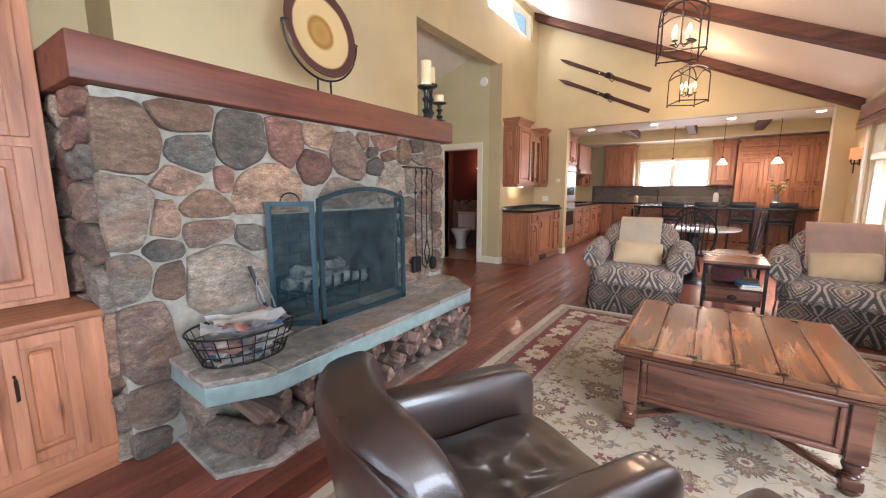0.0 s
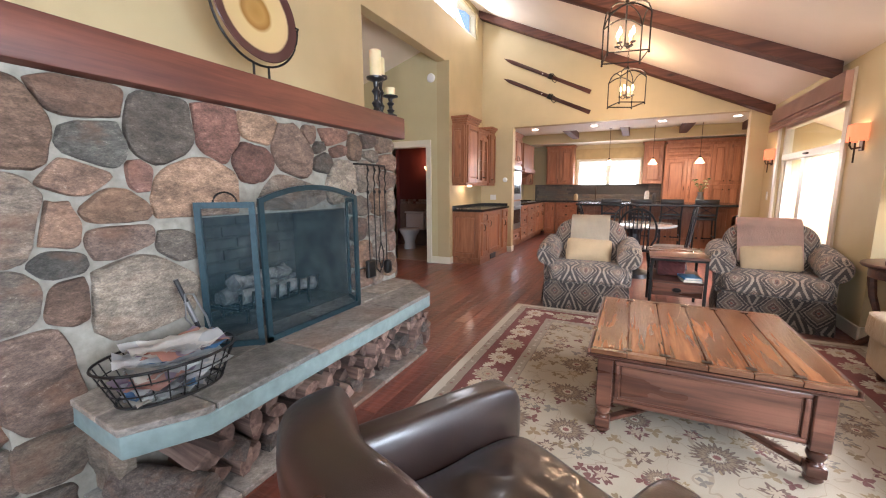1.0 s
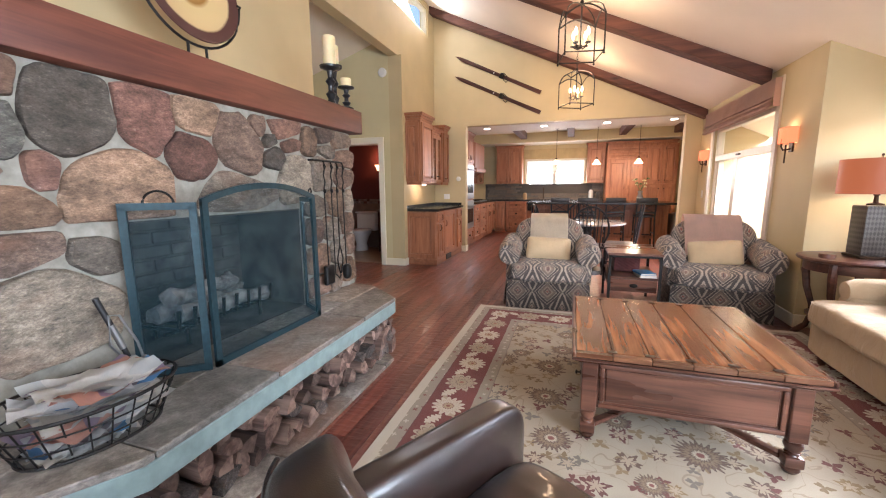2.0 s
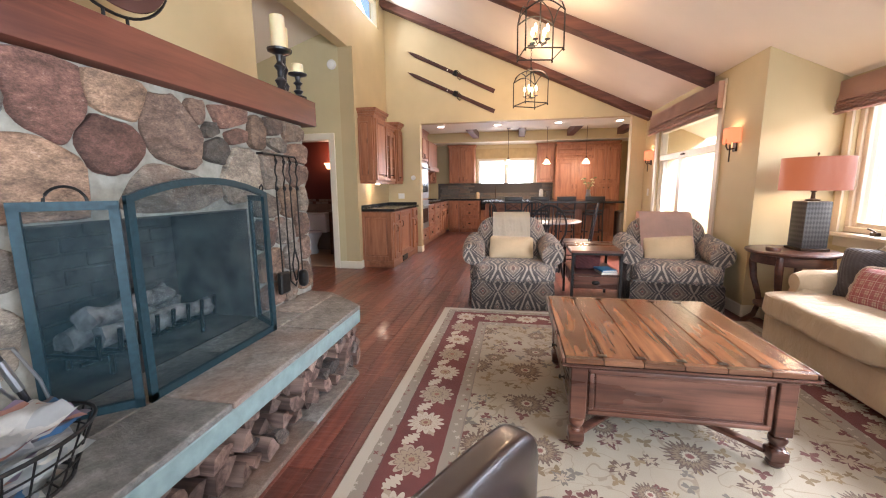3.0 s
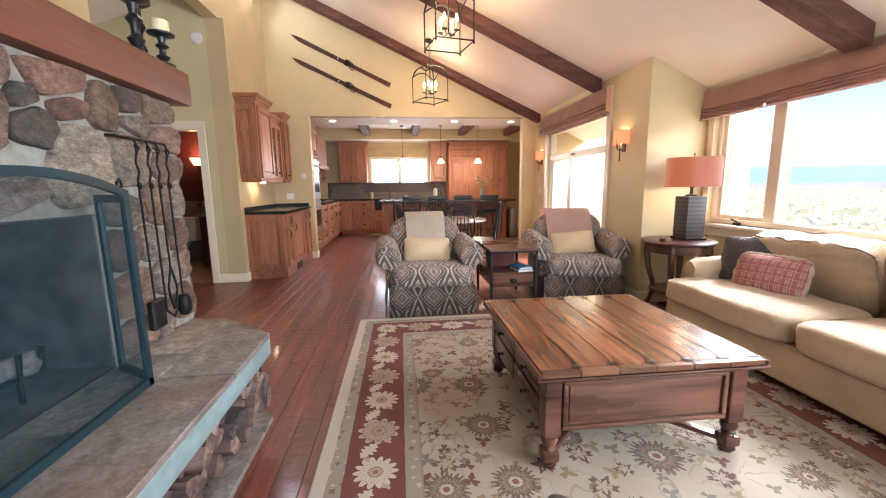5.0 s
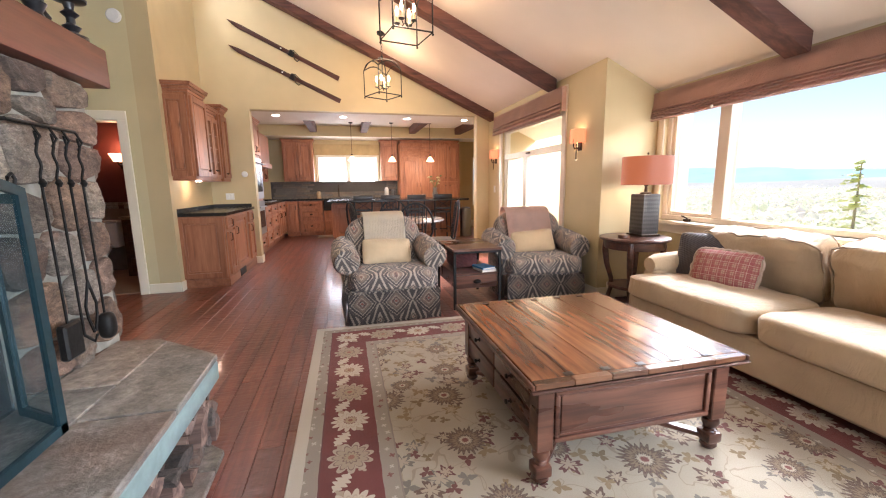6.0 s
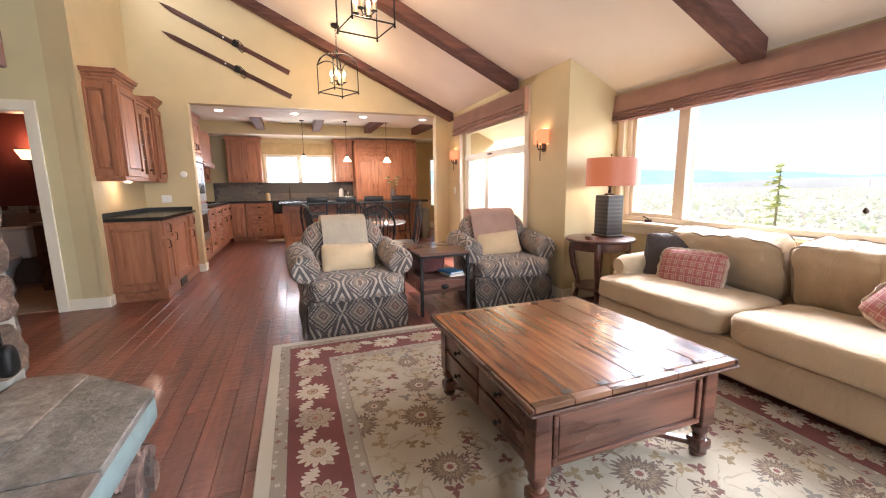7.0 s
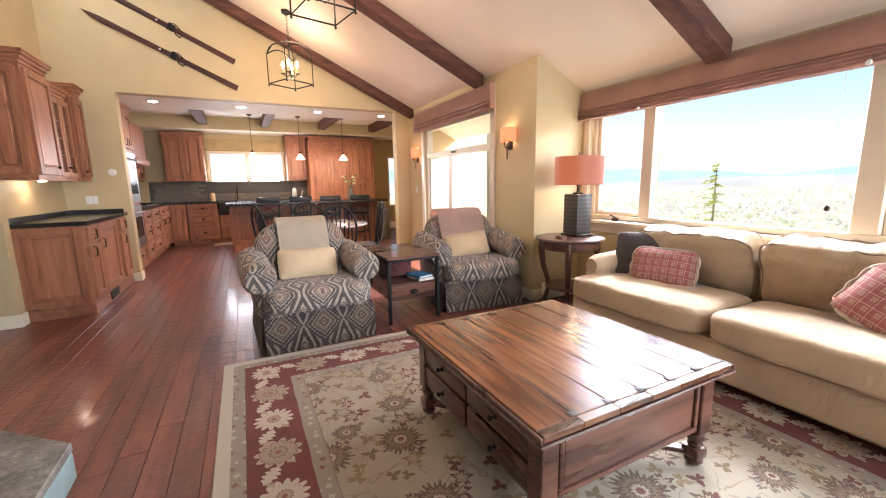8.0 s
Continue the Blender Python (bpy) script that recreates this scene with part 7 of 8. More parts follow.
part("arm", tube(bm_new(), [(0.0, 0, -0.055), (0.0, 0.03, -0.10), (0, 0.13, -0.09)], 0.010, 6), M_BRONZE, ps)
part("mount", box(bm_new(), -0.04, 0.04, 0.135, 0.15, -0.15, -0.04, 0.003), M_BRONZE, ps)
point_light("powder_light", (-4.09, 7.58, 1.80), 2.5, (1.0, 0.45, 0.2), 0.05)
setting("wainscot", boxes([(-4.90, XW - 0.33, 7.735, 7.75, 0.0, 0.93)]), plain("wainscot tile, taupe", (0.20, 0.15, 0.12), 0.5, 0, 0.2, 9, 0.2), "taupe tiled lower wall of the powder room", "wainscot")
bt = thing("tile_band", "narrow band of mixed stone mosaic on the powder room wall", "tile band")
rnd = random.Random(8)
for i in range(24):
    for j in range(2):
        part("tile", box(bm_new(), -4.88 + i * 0.066, -4.818 + i * 0.066, 7.726, 7.735, 0.932 + j * 0.05, 0.978 + j * 0.05, 0.003), (M_SLATE, M_MORTAR, M_DARKWOOD)[rnd.randrange(3)], bt)
setting("floor_powder", boxes([(-4.90, XW - 0.33, 6.12, 7.735, 0.0005, 0.008)]), plain("floor tile, sand", (0.36, 0.26, 0.18), 0.35, 0, 0.15, 5, 0.1), "sand-coloured tiled powder room floor", "floor")

# ---- kitchen ----
KX, KY = -2.42, 11.25
ov = thing("oven_tower", "tall alder cabinet with a steel double oven", "oven cabinet")
part("body", box(bm_new(), -3.14, KX, 7.93, 8.75, 0.10, 2.30, 0.003), M_CAB, ov)
part("plinth", box(bm_new(), -3.14, KX - 0.05, 7.93, 8.75, 0, 0.10), M_CABX, ov)
for s in (-1, 1):
    door_front(ov, face_x(KX, 8.34 + s * 0.195, 2.02), 0.375, 0.5, handle=(-s * 0.14, -0.16, "pull"))
door_front(ov, face_x(KX, 8.34, 0.25), 0.74, 0.24, kind="drawer", handle=(0, 0, "cup"))
for z0, z1 in ((0.40, 0.98), (1.02, 1.72)):
    o = part("oven_door", box(bm_new(), KX, KX + 0.03, 7.98, 8.70, z0, z1, 0.005), M_STEEL, ov, "brushed steel oven front")
    part("oven_window", box(bm_new(), KX + 0.03, KX + 0.034, 8.06, 8.62, z0 + 0.12, z1 - 0.17, 0.002), M_GRAN, o, "black oven glass")
    part("oven_handle", tube(bm_new(), [(KX + 0.03, 8.04, z1 - 0.1), (KX + 0.075, 8.06, z1 - 0.1), (KX + 0.075, 8.62, z1 - 0.1), (KX + 0.03, 8.64, z1 - 0.1)], 0.011, 8), M_STEEL, o)
part("cornice", crown(bm_new(), -3.08, KX, 7.99, 8.75, 2.30, 0.04, 0.08), M_CABX, ov)


def base_unit(label, m, w, d=0.6, rows=(("drawer", 0.16), ("door", 0.58))):
    """A base cabinet 0.87 high; local -y is its front."""
    u = thing("base_cabinet", label, "cabinet", (0, 0, 0), 0, "kitchen base cabinets")
    u.matrix_basis = m
    part("body", box(bm_new(), -w / 2, w / 2, 0, d, 0.10, 0.87, 0.002), M_CAB, u)
    part("plinth", box(bm_new(), -w / 2, w / 2, 0.05, d, 0, 0.10), M_CABX, u)
    z = 0.86
    for kind, h in rows:
        if kind == "door" and w > 0.5:
            for s in (-1, 1):
                door_front(u, pose(s * w / 4, 0, z - h / 2), w / 2 - 0.02, h - 0.015, handle=(-s * (w / 4 - 0.05), h * 0.3, "pull"))
        else:
            door_front(u, pose(0, 0, z - h / 2), w - 0.03, h - 0.015, kind=kind, handle=(0, 0, "cup") if kind == "drawer" else (w * 0.3, h * 0.3, "pull"))
        z -= h
    return u


DRAWERS = (("drawer", 0.18), ("drawer", 0.29), ("drawer", 0.29))
for y0, y1, rows in ((8.76, 9.34, DRAWERS), (9.35, 10.10, DRAWERS), (10.11, 10.66, (("drawer", 0.16), ("door", 0.6))), (10.67, 11.22, (("drawer", 0.16), ("door", 0.6)))):
    base_unit("alder base cabinet under a dark stone top", pose(KX, (y0 + y1) / 2, 0, 0, 0, 90), y1 - y0, 0.6, rows)
for x0, x1, rows in ((-2.40, -2.11, (("door", 0.76),)), (-2.10, -1.52, DRAWERS), (-0.72, -0.03, DRAWERS), (-0.02, 0.44, (("drawer", 0.16), ("door", 0.6)))):
    base_unit("alder base cabinet with bronze cup pulls" if rows is DRAWERS else "alder base cabinet with a panel door", pose((x0 + x1) / 2, KY, 0), x1 - x0, 0.58, rows)
su = base_unit("alder sink cabinet below an apron sink", pose(-1.12, KY, 0), 0.78, 0.58, (("drawer", 0.02), ("door", 0.5)))
sk = thing("apron_sink", "black apron-front sink set in the worktop", "sink", (-1.12, KY, 0))
part("apron", box(bm_new(), -0.38, 0.38, -0.05, 0.02, 0.62, 0.90, 0.015, 2), M_GRAN, sk)
part("faucet", tube(bm_new(), [(0, 0.45, 0.93), (0, 0.45, 1.18), (0, 0.40, 1.25), (0, 0.30, 1.25), (0, 0.27, 1.18)], 0.014, 8), M_BRONZE, sk, "bronze gooseneck tap")
kw = thing("kitchen_worktop", "dark granite kitchen worktop along two walls", "worktop")
part("slab", box(bm_new(), -3.14, KX + 0.03, 8.76, 11.84, 0.875, 0.915, 0.004), M_GRAN, kw)
part("slab", box(bm_new(), KX + 0.032, 0.44, KY - 0.03, 11.84, 0.875, 0.915, 0.004), M_GRAN, kw)

k = Tree("slate mosaic, mixed")
M_MOSAIC = k.out(k.mix(0.6, k.ramp(k.rand(), [(0.0, (0.11, 0.10, 0.09)), (0.25, (0.20, 0.13, 0.09)), (0.5, (0.15, 0.145, 0.135)), (0.75, (0.25, 0.18, 0.12))], 'CONSTANT'), k.ramp(k.noise(25, 4), [(0.3, (0.06, 0.055, 0.05)), (0.7, (0.17, 0.14, 0.11))])), 0.5, k.noise(60, 4), 0.3, 0.004)
spl = thing("backsplash", "mixed slate strip backsplash behind the worktop", "backsplash")
part("grout", box(bm_new(), KX - 0.38, 0.44, 11.838, 11.848, 0.917, 1.345), plain("grout, dark", (0.08, 0.075, 0.07), 0.9), spl)
rnd = random.Random(21)
tile_me = {}
for row in range(8):
    x = -2.78 + rnd.uniform(0, 0.1)
    while x < 0.40:
        w = rnd.choice((0.16, 0.22, 0.30))
        w = min(w, 0.44 - x)
        z = 0.919 + row * 0.053
        if not (-1.7 < x + w and x < 0.02 and z > 1.05):
            key = round(w, 3)
            if key not in tile_me:
                t = part("strip", box(bm_new(), 0, w - 0.004, -0.008, 0, 0, 0.049, 0.002), M_MOSAIC, spl)
                tile_me[key] = t.data
            else:
                t = new("strip", tile_me[key])
                t.parent = spl
            t.location = (x, 11.838 - rnd.uniform(0, 0.003), z)
        x += w


def wall_unit(label, m, w, z0, z1, d=0.33, doors=2):
    u = thing("wall_cabinet", label, "cabinet", (0, 0, 0), 0, "kitchen wall cabinets")
    u.matrix_basis = m
    part("body", box(bm_new(), -w / 2, w / 2, 0, d, z0, z1, 0.002), M_CAB, u)
    for i in range(doors):
        s = -1 if i == 0 else 1
        dw = w / doors
        door_front(u, pose((i + 0.5) * dw - w / 2, 0, (z0 + z1) / 2), dw - 0.02, z1 - z0 - 0.04, handle=((-s if doors == 2 else 1) * (dw / 2 - 0.05), -(z1 - z0) * 0.38, "pull"))
    part("cornice", crown(bm_new(), -w / 2, w / 2, 0, d - 0.05, z1, 0.035, 0.07), M_CABX, u)


wall_unit("alder wall cabinet with two panel doors", pose(-2.06, 11.5, 0), 0.72, 1.35, 2.32)
wall_unit("narrow alder wall cabinet beside the window", pose(0.21, 11.5, 0), 0.44, 1.35, 2.32, 0.33, 1)
wall_unit("alder wall cabinet over the range", pose(-2.78, 9.10, 0, 0, 0, 90), 0.65, 1.42, 2.3)
wall_unit("alder wall cabinet over the worktop", pose(-2.78, 10.95, 0, 0, 0, 90), 0.85, 1.35, 2.3)
hd = thing("range_hood", "alder range hood with carved brackets", "range hood", (-2.95, 9.98, 0))
part("body", box(bm_new(), -0.19, 0.40, -0.5, 0.5, 1.72, 2.30, 0.006), M_CAB, hd)
part("valance", box(bm_new(), -0.19, 0.44, -0.53, 0.53, 1.62, 1.72, 0.012, 2), M_CABX, hd)
for s in (-1, 1):
    bm = prism(bm_new(), [(-0.19, 1.62), (0.32, 1.62), (0.20, 1.52), (0.0, 1.45), (-0.19, 1.32)], "y", s * 0.46 - 0.035, s * 0.46 + 0.035)
    part("bracket", bm, M_CAB, hd)
ck = thing("cooktop", "black and steel gas cooktop", "cooktop", (-2.72, 9.98, 0.9155))
part("plate", box(bm_new(), -0.25, 0.28, -0.38, 0.38, 0, 0.012, 0.004), M_STEEL, ck)
for sy in (-0.2, 0.2):
    part("grate", boxes([(-0.2, 0.2, sy - 0.006, sy + 0.006, 0.012, 0.04), (-0.006, 0.006, sy - 0.15, sy + 0.15, 0.0125, 0.0405)]), M_IRON, ck)
fr = thing("pantry_wall", "tall alder refrigerator and pantry cabinet", "cabinet")
part("body", box(bm_new(), 0.45, 2.04, 11.2, 11.84, 0.0, 2.28, 0.003), M_CAB, fr)
FRONT = ((0.47, 1.37, 2.10, 2.24, "drawer", None), (0.47, 1.37, 1.94, 2.08, "panel", None), (0.47, 0.915, 0.75, 1.92, "door", (0.18, -0.1, "pull")), (0.925, 1.37, 0.75, 1.92, "door", (-0.18, -0.1, "pull")), (0.47, 1.37, 0.42, 0.73, "drawer", (0, 0.05, "cup")), (0.47, 1.37, 0.10, 0.40, "drawer", (0, 0.05, "cup")),
         (1.39, 1.70, 1.32, 2.24, "door", (0.1, -0.38, "knob")), (1.71, 2.02, 1.32, 2.24, "door", (-0.1, -0.38, "knob")), (1.39, 1.70, 0.1, 1.30, "door", (0.1, 0.5, "knob")), (1.71, 2.02, 0.1, 1.30, "door", (-0.1, 0.5, "knob")))
for x0, x1, z0, z1, kind, hdl in FRONT:
    door_front(fr, pose((x0 + x1) / 2, 11.2, (z0 + z1) / 2), x1 - x0, z1 - z0, kind=kind, handle=hdl)
part("cornice", crown(bm_new(), 0.50, 1.99, 11.25, 11.79, 2.28, 0.045, 0.09), M_CABX, fr)
ks = thing("window_valance", "flat straw-coloured shade above the kitchen window", "blind", (-0.845, 11.84, 2.03))
part("cloth", box(bm_new(), -0.85, 0.85, -0.03, 0.0, 0.0, 0.27, 0.006), weave("valance, straw", (0.5, 0.38, 0.2)), ks)
for i, (x, c, h) in enumerate(((0.12, (0.6, 0.6, 0.58), 0.26), (0.30, (0.08, 0.08, 0.08), 0.2), (-1.62, (0.5, 0.35, 0.2), 0.18))):
    cn = thing("counter_jar", ("steel canister on the kitchen worktop", "black coffee maker jar on the worktop", "soap bottle beside the sink")[i], "jar", (x, 11.6, 0.9155))
    part("jar", lathe(bm_new(), [(0.05, 0), (0.055, 0.02), (0.055, h * 0.8), (0.03, h)], 16), plain("jar %d" % i, c, 0.35), cn)

isl = thing("kitchen_island", "alder kitchen island with panelled ends", "island")
part("body", box(bm_new(), -1.24, 1.62, 9.75, 10.60, 0.0, 0.875, 0.004), M_CAB, isl)
for i in range(5):
    door_front(isl, pose(-0.94 + i * 0.566, 9.75, 0.48), 0.52, 0.70, kind="panel")
door_front(isl, pose(-1.24, 10.17, 0.48, 0, 0, -90), 0.74, 0.70, kind="panel")
it = thing("island_worktop", "black granite island worktop", "worktop")
part("slab", box(bm_new(), -1.32, 1.70, 9.27, 10.66, 0.877, 0.92, 0.006), M_GRAN, it)


def stool(at, turn):
    s = thing("bar_stool", "black wooden counter stool with a crossed back", "stool", at, turn, "stools at the island")
    part("seat", soft_box(bm_new(), 0.2, 0.2, 0.022, pose(0, 0, 0.63), 6, 8), M_BLACKW, s)
    for sx in (-1, 1):
        part("front_leg", tube(bm_new(), [(sx * 0.17, 0.17, 0.61), (sx * 0.19, 0.19, 0)], 0.017, 6), M_BLACKW, s)
        part("back_post", tube(bm_new(), [(sx * 0.19, -0.20, 0), (sx * 0.175, -0.17, 0.62), (sx * 0.185, -0.24, 1.01)], 0.017, 6), M_BLACKW, s)
        part("cross_slat", tube(bm_new(), [(-sx * 0.175, -0.185, 0.70), (sx * 0.182, -0.228, 0.92)], 0.012, 6, False, 0.6), M_BLACKW, s)
    part("top_rail", box(bm_new(), -0.20, 0.20, -0.255, -0.228, 0.92, 1.02, 0.008, 2), M_BLACKW, s)
    part("low_rail", box(bm_new(), -0.18, 0.18, -0.198, -0.178, 0.69, 0.73, 0.005), M_BLACKW, s)
    part("footrest", boxes([(-0.18, 0.18, 0.17, 0.19, 0.2, 0.23), (-0.19, -0.17, -0.18, 0.17, 0.26, 0.285), (0.17, 0.19, -0.18, 0.17, 0.26, 0.285)], 0.003), M_BLACKW, s)
    return s


first = stool((-0.60, 9.56, 0), 0)
for x in (-0.03, 0.53, 1.12):
    copy_thing(first, pose(x, 9.56, 0))


def windsor(at, turn):
    """A hoop-backed chair with spindles; it faces local +y."""
    c = thing("windsor_chair", "black hoop-backed windsor chair", "chair", at, turn, "chairs round the dining table")
    part("seat", soft_box(bm_new(), 0.23, 0.22, 0.022, pose(0, 0, 0.44), 8, 4), M_BLACKW, c)
    hoop = [(0.21 * math.sin(a) * (1.08 if abs(a) < 2 else 1), -0.19 - 0.09 * (0.5 + 0.5 * math.cos(a)), 0.70 + 0.29 * math.cos(a) - 0.06 * max(0, abs(a) - 1.6)) for a in [radians(-128 + 256 * i / 24) for i in range(25)]]
    hoop = [(-0.19, -0.17, 0.45)] + hoop + [(0.19, -0.17, 0.45)]
    part("hoop", tube(bm_new(), hoop, 0.014, 8), M_BLACKW, c)
    for i in range(7):
        x = -0.15 + 0.05 * i
        zt_ = 0.70 + 0.28 * math.sqrt(max(0.05, 1 - (x / 0.225) ** 2))
        part("spindle", tube(bm_new(), [(x * 0.85, -0.175, 0.45), (x, -0.21 - 0.06 * (zt_ - 0.45), zt_)], 0.0075, 6), M_BLACKW, c)
    for sx in (-1, 1):
        for sy in (-1, 1):
            part("leg", tube(bm_new(), [(sx * 0.14, sy * 0.14, 0.43), (sx * 0.175, sy * 0.175, 0.22), (sx * 0.21, sy * 0.21, 0)], [0.014, 0.02, 0.012], 8), M_BLACKW, c)
        part("stretcher", tube(bm_new(), [(sx * 0.178, -0.178, 0.2), (sx * 0.178, 0.178, 0.2)], 0.010, 6), M_BLACKW, c)
    return c


TX, TY = -0.13, 6.42
w0 = windsor((-0.10, 6.06, 0), 0)
copy_thing(w0, pose(0.33, 6.36, 0, 0, 0, 80))
copy_thing(w0, pose(-0.64, 6.52, 0, 0, 0, -74))
copy_thing(w0, pose(-0.28, 7.0, 0, 0, 0, 165))
dt = thing("dining_table", "round polished dining table, pale reflection in its top colour", "table", (TX, TY, 0))
# dark glossy top; its pale reflection is put into the base colour
part("tabletop", lathe(bm_new(), [(0.50, 0.715), (0.53, 0.722), (0.535, 0.735), (0.53, 0.745), (0.52, 0.747)], 44), plain("tabletop, pale reflection in colour", (0.5, 0.48, 0.46), 0.12, 0, 0.08), dt)
part("pedestal", lathe(bm_new(), [(0.28, 0.0), (0.26, 0.05), (0.09, 0.10), (0.065, 0.2), (0.09, 0.45), (0.07, 0.6), (0.16, 0.715)], 20), M_BLACKW, dt)
vs_ = thing("flower_vase", "silver vase with pale flowers on the island", "vase", (1.06, 9.85, 0.9205))
part("vase", lathe(bm_new(), [(0.05, 0), (0.06, 0.03), (0.065, 0.10), (0.04, 0.18), (0.055, 0.24)], 18), M_STEEL, vs_)
rnd = random.Random(3)
M_GREEN = plain("leaf green", (0.10, 0.16, 0.05), 0.6, 0, 0.4)
M_PETAL = plain("petal cream", (0.75, 0.68, 0.42), 0.6, 0, 0.2)
for i in range(11):
    a, r, h = rnd.uniform(0, 6.28), rnd.uniform(0.03, 0.15), rnd.uniform(0.33, 0.5)
    st_ = part("stem", tube(bm_new(), [(0, 0, 0.22), (r * 0.4 * math.cos(a), r * 0.4 * math.sin(a), 0.32), (r * math.cos(a), r * math.sin(a), h)], 0.004, 5), M_GREEN, vs_)
    bm = bm_new()
    for q in range(7):
        b = q * 0.9
        soft_box(bm, 0.022, 0.012, 0.006, pose(r * math.cos(a) + 0.018 * math.cos(b), r * math.sin(a) + 0.018 * math.sin(b), h + rnd.uniform(-0.012, 0.012), rnd.uniform(-40, 40), 30, math.degrees(b)), 3, 2.5)
    part("blossom" if i % 3 else "leaf_cluster", bm, M_PETAL if i % 3 else M_GREEN, vs_, "", 80)
tc = thing("waste_bin", "round brushed steel waste bin", "bin", (1.82, 10.0, 0))
part("drum", lathe(bm_new(), [(0.15, 0), (0.15, 0.60), (0.14, 0.62)], 28), M_STEEL, tc)
part("lid", lathe(bm_new(), [(0.148, 0.622), (0.14, 0.66), (0.06, 0.69), (0.002, 0.695)], 28), M_STEEL, tc)
bb_ = thing("baseboard_heater", "low cream heater along the kitchen wall", "heater", (2.6, 11.77, 0))
part("case", box(bm_new(), -0.38, 0.38, 0.0, 0.07, 0.02, 0.2, 0.006), M_TRIM, bb_)
part("foot", boxes([(-0.3, -0.28, 0.01, 0.06, 0, 0.02), (0.28, 0.3, 0.01, 0.06, 0, 0.02)]), M_TRIM, bb_)
# thin pale rectangle laid on the boards before the sink
km = thing("kitchen_mat", "pale flat patch on the floor before the sink", "mat", (-1.25, 10.95, 0))
part("weave", box(bm_new(), -0.4, 0.4, -0.22, 0.22, 0.001, 0.012, 0.004), weave("floor patch, sand", (0.40, 0.33, 0.25)), km)
bh = thing("baseboard_heater", "low cream heater along the bay wall", "heater", (1.93, 4.36, 0))
part("case", box(bm_new(), -0.25, 0.25, 0.0, 0.07, 0.02, 0.18, 0.006), M_TRIM, bh)
part("foot", boxes([(-0.2, -0.18, 0.01, 0.06, 0, 0.02), (0.18, 0.2, 0.01, 0.06, 0, 0.02)]), M_TRIM, bh)

# pendants and downlights
for x, y, zb in ((-0.76, 10.5, 1.80), (0.16, 10.4, 1.78), (1.05, 10.3, 1.77)):
    p = thing("pendant_lamp", "small bell-shaped glass pendant lamp, lit", "pendant lamp", (x, y, zb), 0, "pendants over the island")
    part("rod", tube(bm_new(), [(0, 0, 0.13), (0, 0, 2.66 - zb)], 0.005, 6), M_BRONZE, p)
    part("cap", lathe(bm_new(), [(0.026, 0.11), (0.024, 0.14), (0.008, 0.16)], 14), M_BRONZE, p)
    part("shade", lathe(bm_new(), [(0.095, 0.0), (0.075, 0.03), (0.045, 0.08), (0.026, 0.11)], 24), M_PEND, p, "frosted amber glass shade")
    part("ceiling_rose", lathe(bm_new(), [(0.05, 2.66 - zb), (0.045, 2.64 - zb), (0.01, 2.63 - zb)], 16), M_BRONZE, p)
    point_light("pendant_light", (x, y, zb - 0.05), 10, (1.0, 0.78, 0.55), 0.06)
for x in (-2.02, -0.92, 0.2, 1.28):
    d = thing("downlight", "round recessed ceiling downlight, lit", "downlight", (x, 8.25, OH + 0.01), 0, "downlights in the kitchen soffit")
    part("trim_ring", lathe(bm_new(), [(0.075, -0.004), (0.08, -0.001), (0.08, 0.0)], 24), M_WHITE, d)
    part("lens", lathe(bm_new(), [(0.055, -0.008), (0.056, -0.0045)], 20), M_DOWN, d)
for x in (-2.02, -0.92, 0.2, 1.28):
    spot_light("downlight_lamp", (x, 8.25, OH - 0.02), 7 if x < -2 else 20)

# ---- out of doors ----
# grass colour lifted well above its own tone, with bright haze put into it
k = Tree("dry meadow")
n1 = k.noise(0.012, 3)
setting("ground", box(bm_new(), -400, 400, -400, 900, -3.2, -3.0), k.out(k.ramp(n1, [(0.3, (0.56, 0.49, 0.32)), (0.7, (0.64, 0.58, 0.40))]), 0.95), "dry meadow outside, bright haze in its colour", "ground")


def hills(name, dist, height, seed, col, label):
    bm = bm_new()
    n = 90
    lo, hi, far = [], [], []
    for i in range(n + 1):
        a = radians(-70 + 150 * i / n)
        h = height * (0.55 + 0.5 * noise.noise(Vector((i * 0.07, seed, 0))) + 0.12 * noise.noise(Vector((i * 0.35, seed, 3))))
        c, s = math.cos(a), math.sin(a)
        lo.append(bm.verts.new((dist * c, dist * s, -3.05)))
        hi.append(bm.verts.new((dist * 1.15 * c, dist * 1.15 * s, max(0.5, h) - 3)))
        far.append(bm.verts.new((dist * 1.4 * c, dist * 1.4 * s, -3.05)))
    for i in range(n):
        bm.faces.new((lo[i], lo[i + 1], hi[i + 1], hi[i]))
        bm.faces.new((hi[i], hi[i + 1], far[i + 1], far[i]))
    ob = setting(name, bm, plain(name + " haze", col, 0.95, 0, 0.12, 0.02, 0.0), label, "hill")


# no air haze is rendered; it is put into these two ridge colours
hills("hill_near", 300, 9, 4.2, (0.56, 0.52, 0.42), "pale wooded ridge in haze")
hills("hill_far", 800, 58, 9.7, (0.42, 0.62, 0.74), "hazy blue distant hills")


def foliage(name, c):
    """Thin leaves that let some light through."""
    k = Tree(name)
    n = k.noise(3.0, 3)
    col = k.ramp(n, [(0.3, tuple(v * 0.7 for v in c)), (0.7, c)])
    k.out(col, 0.8)
    tl = k.node("ShaderNodeBsdfTranslucent", {0: col})
    mx = k.node("ShaderNodeMixShader", {0: 0.88, 1: k.bsdf.outputs[0], 2: tl.outputs[0]})
    k.t.links.new(mx.outputs[0], k.t.nodes["Material Output"].inputs[0])
    return k.mat


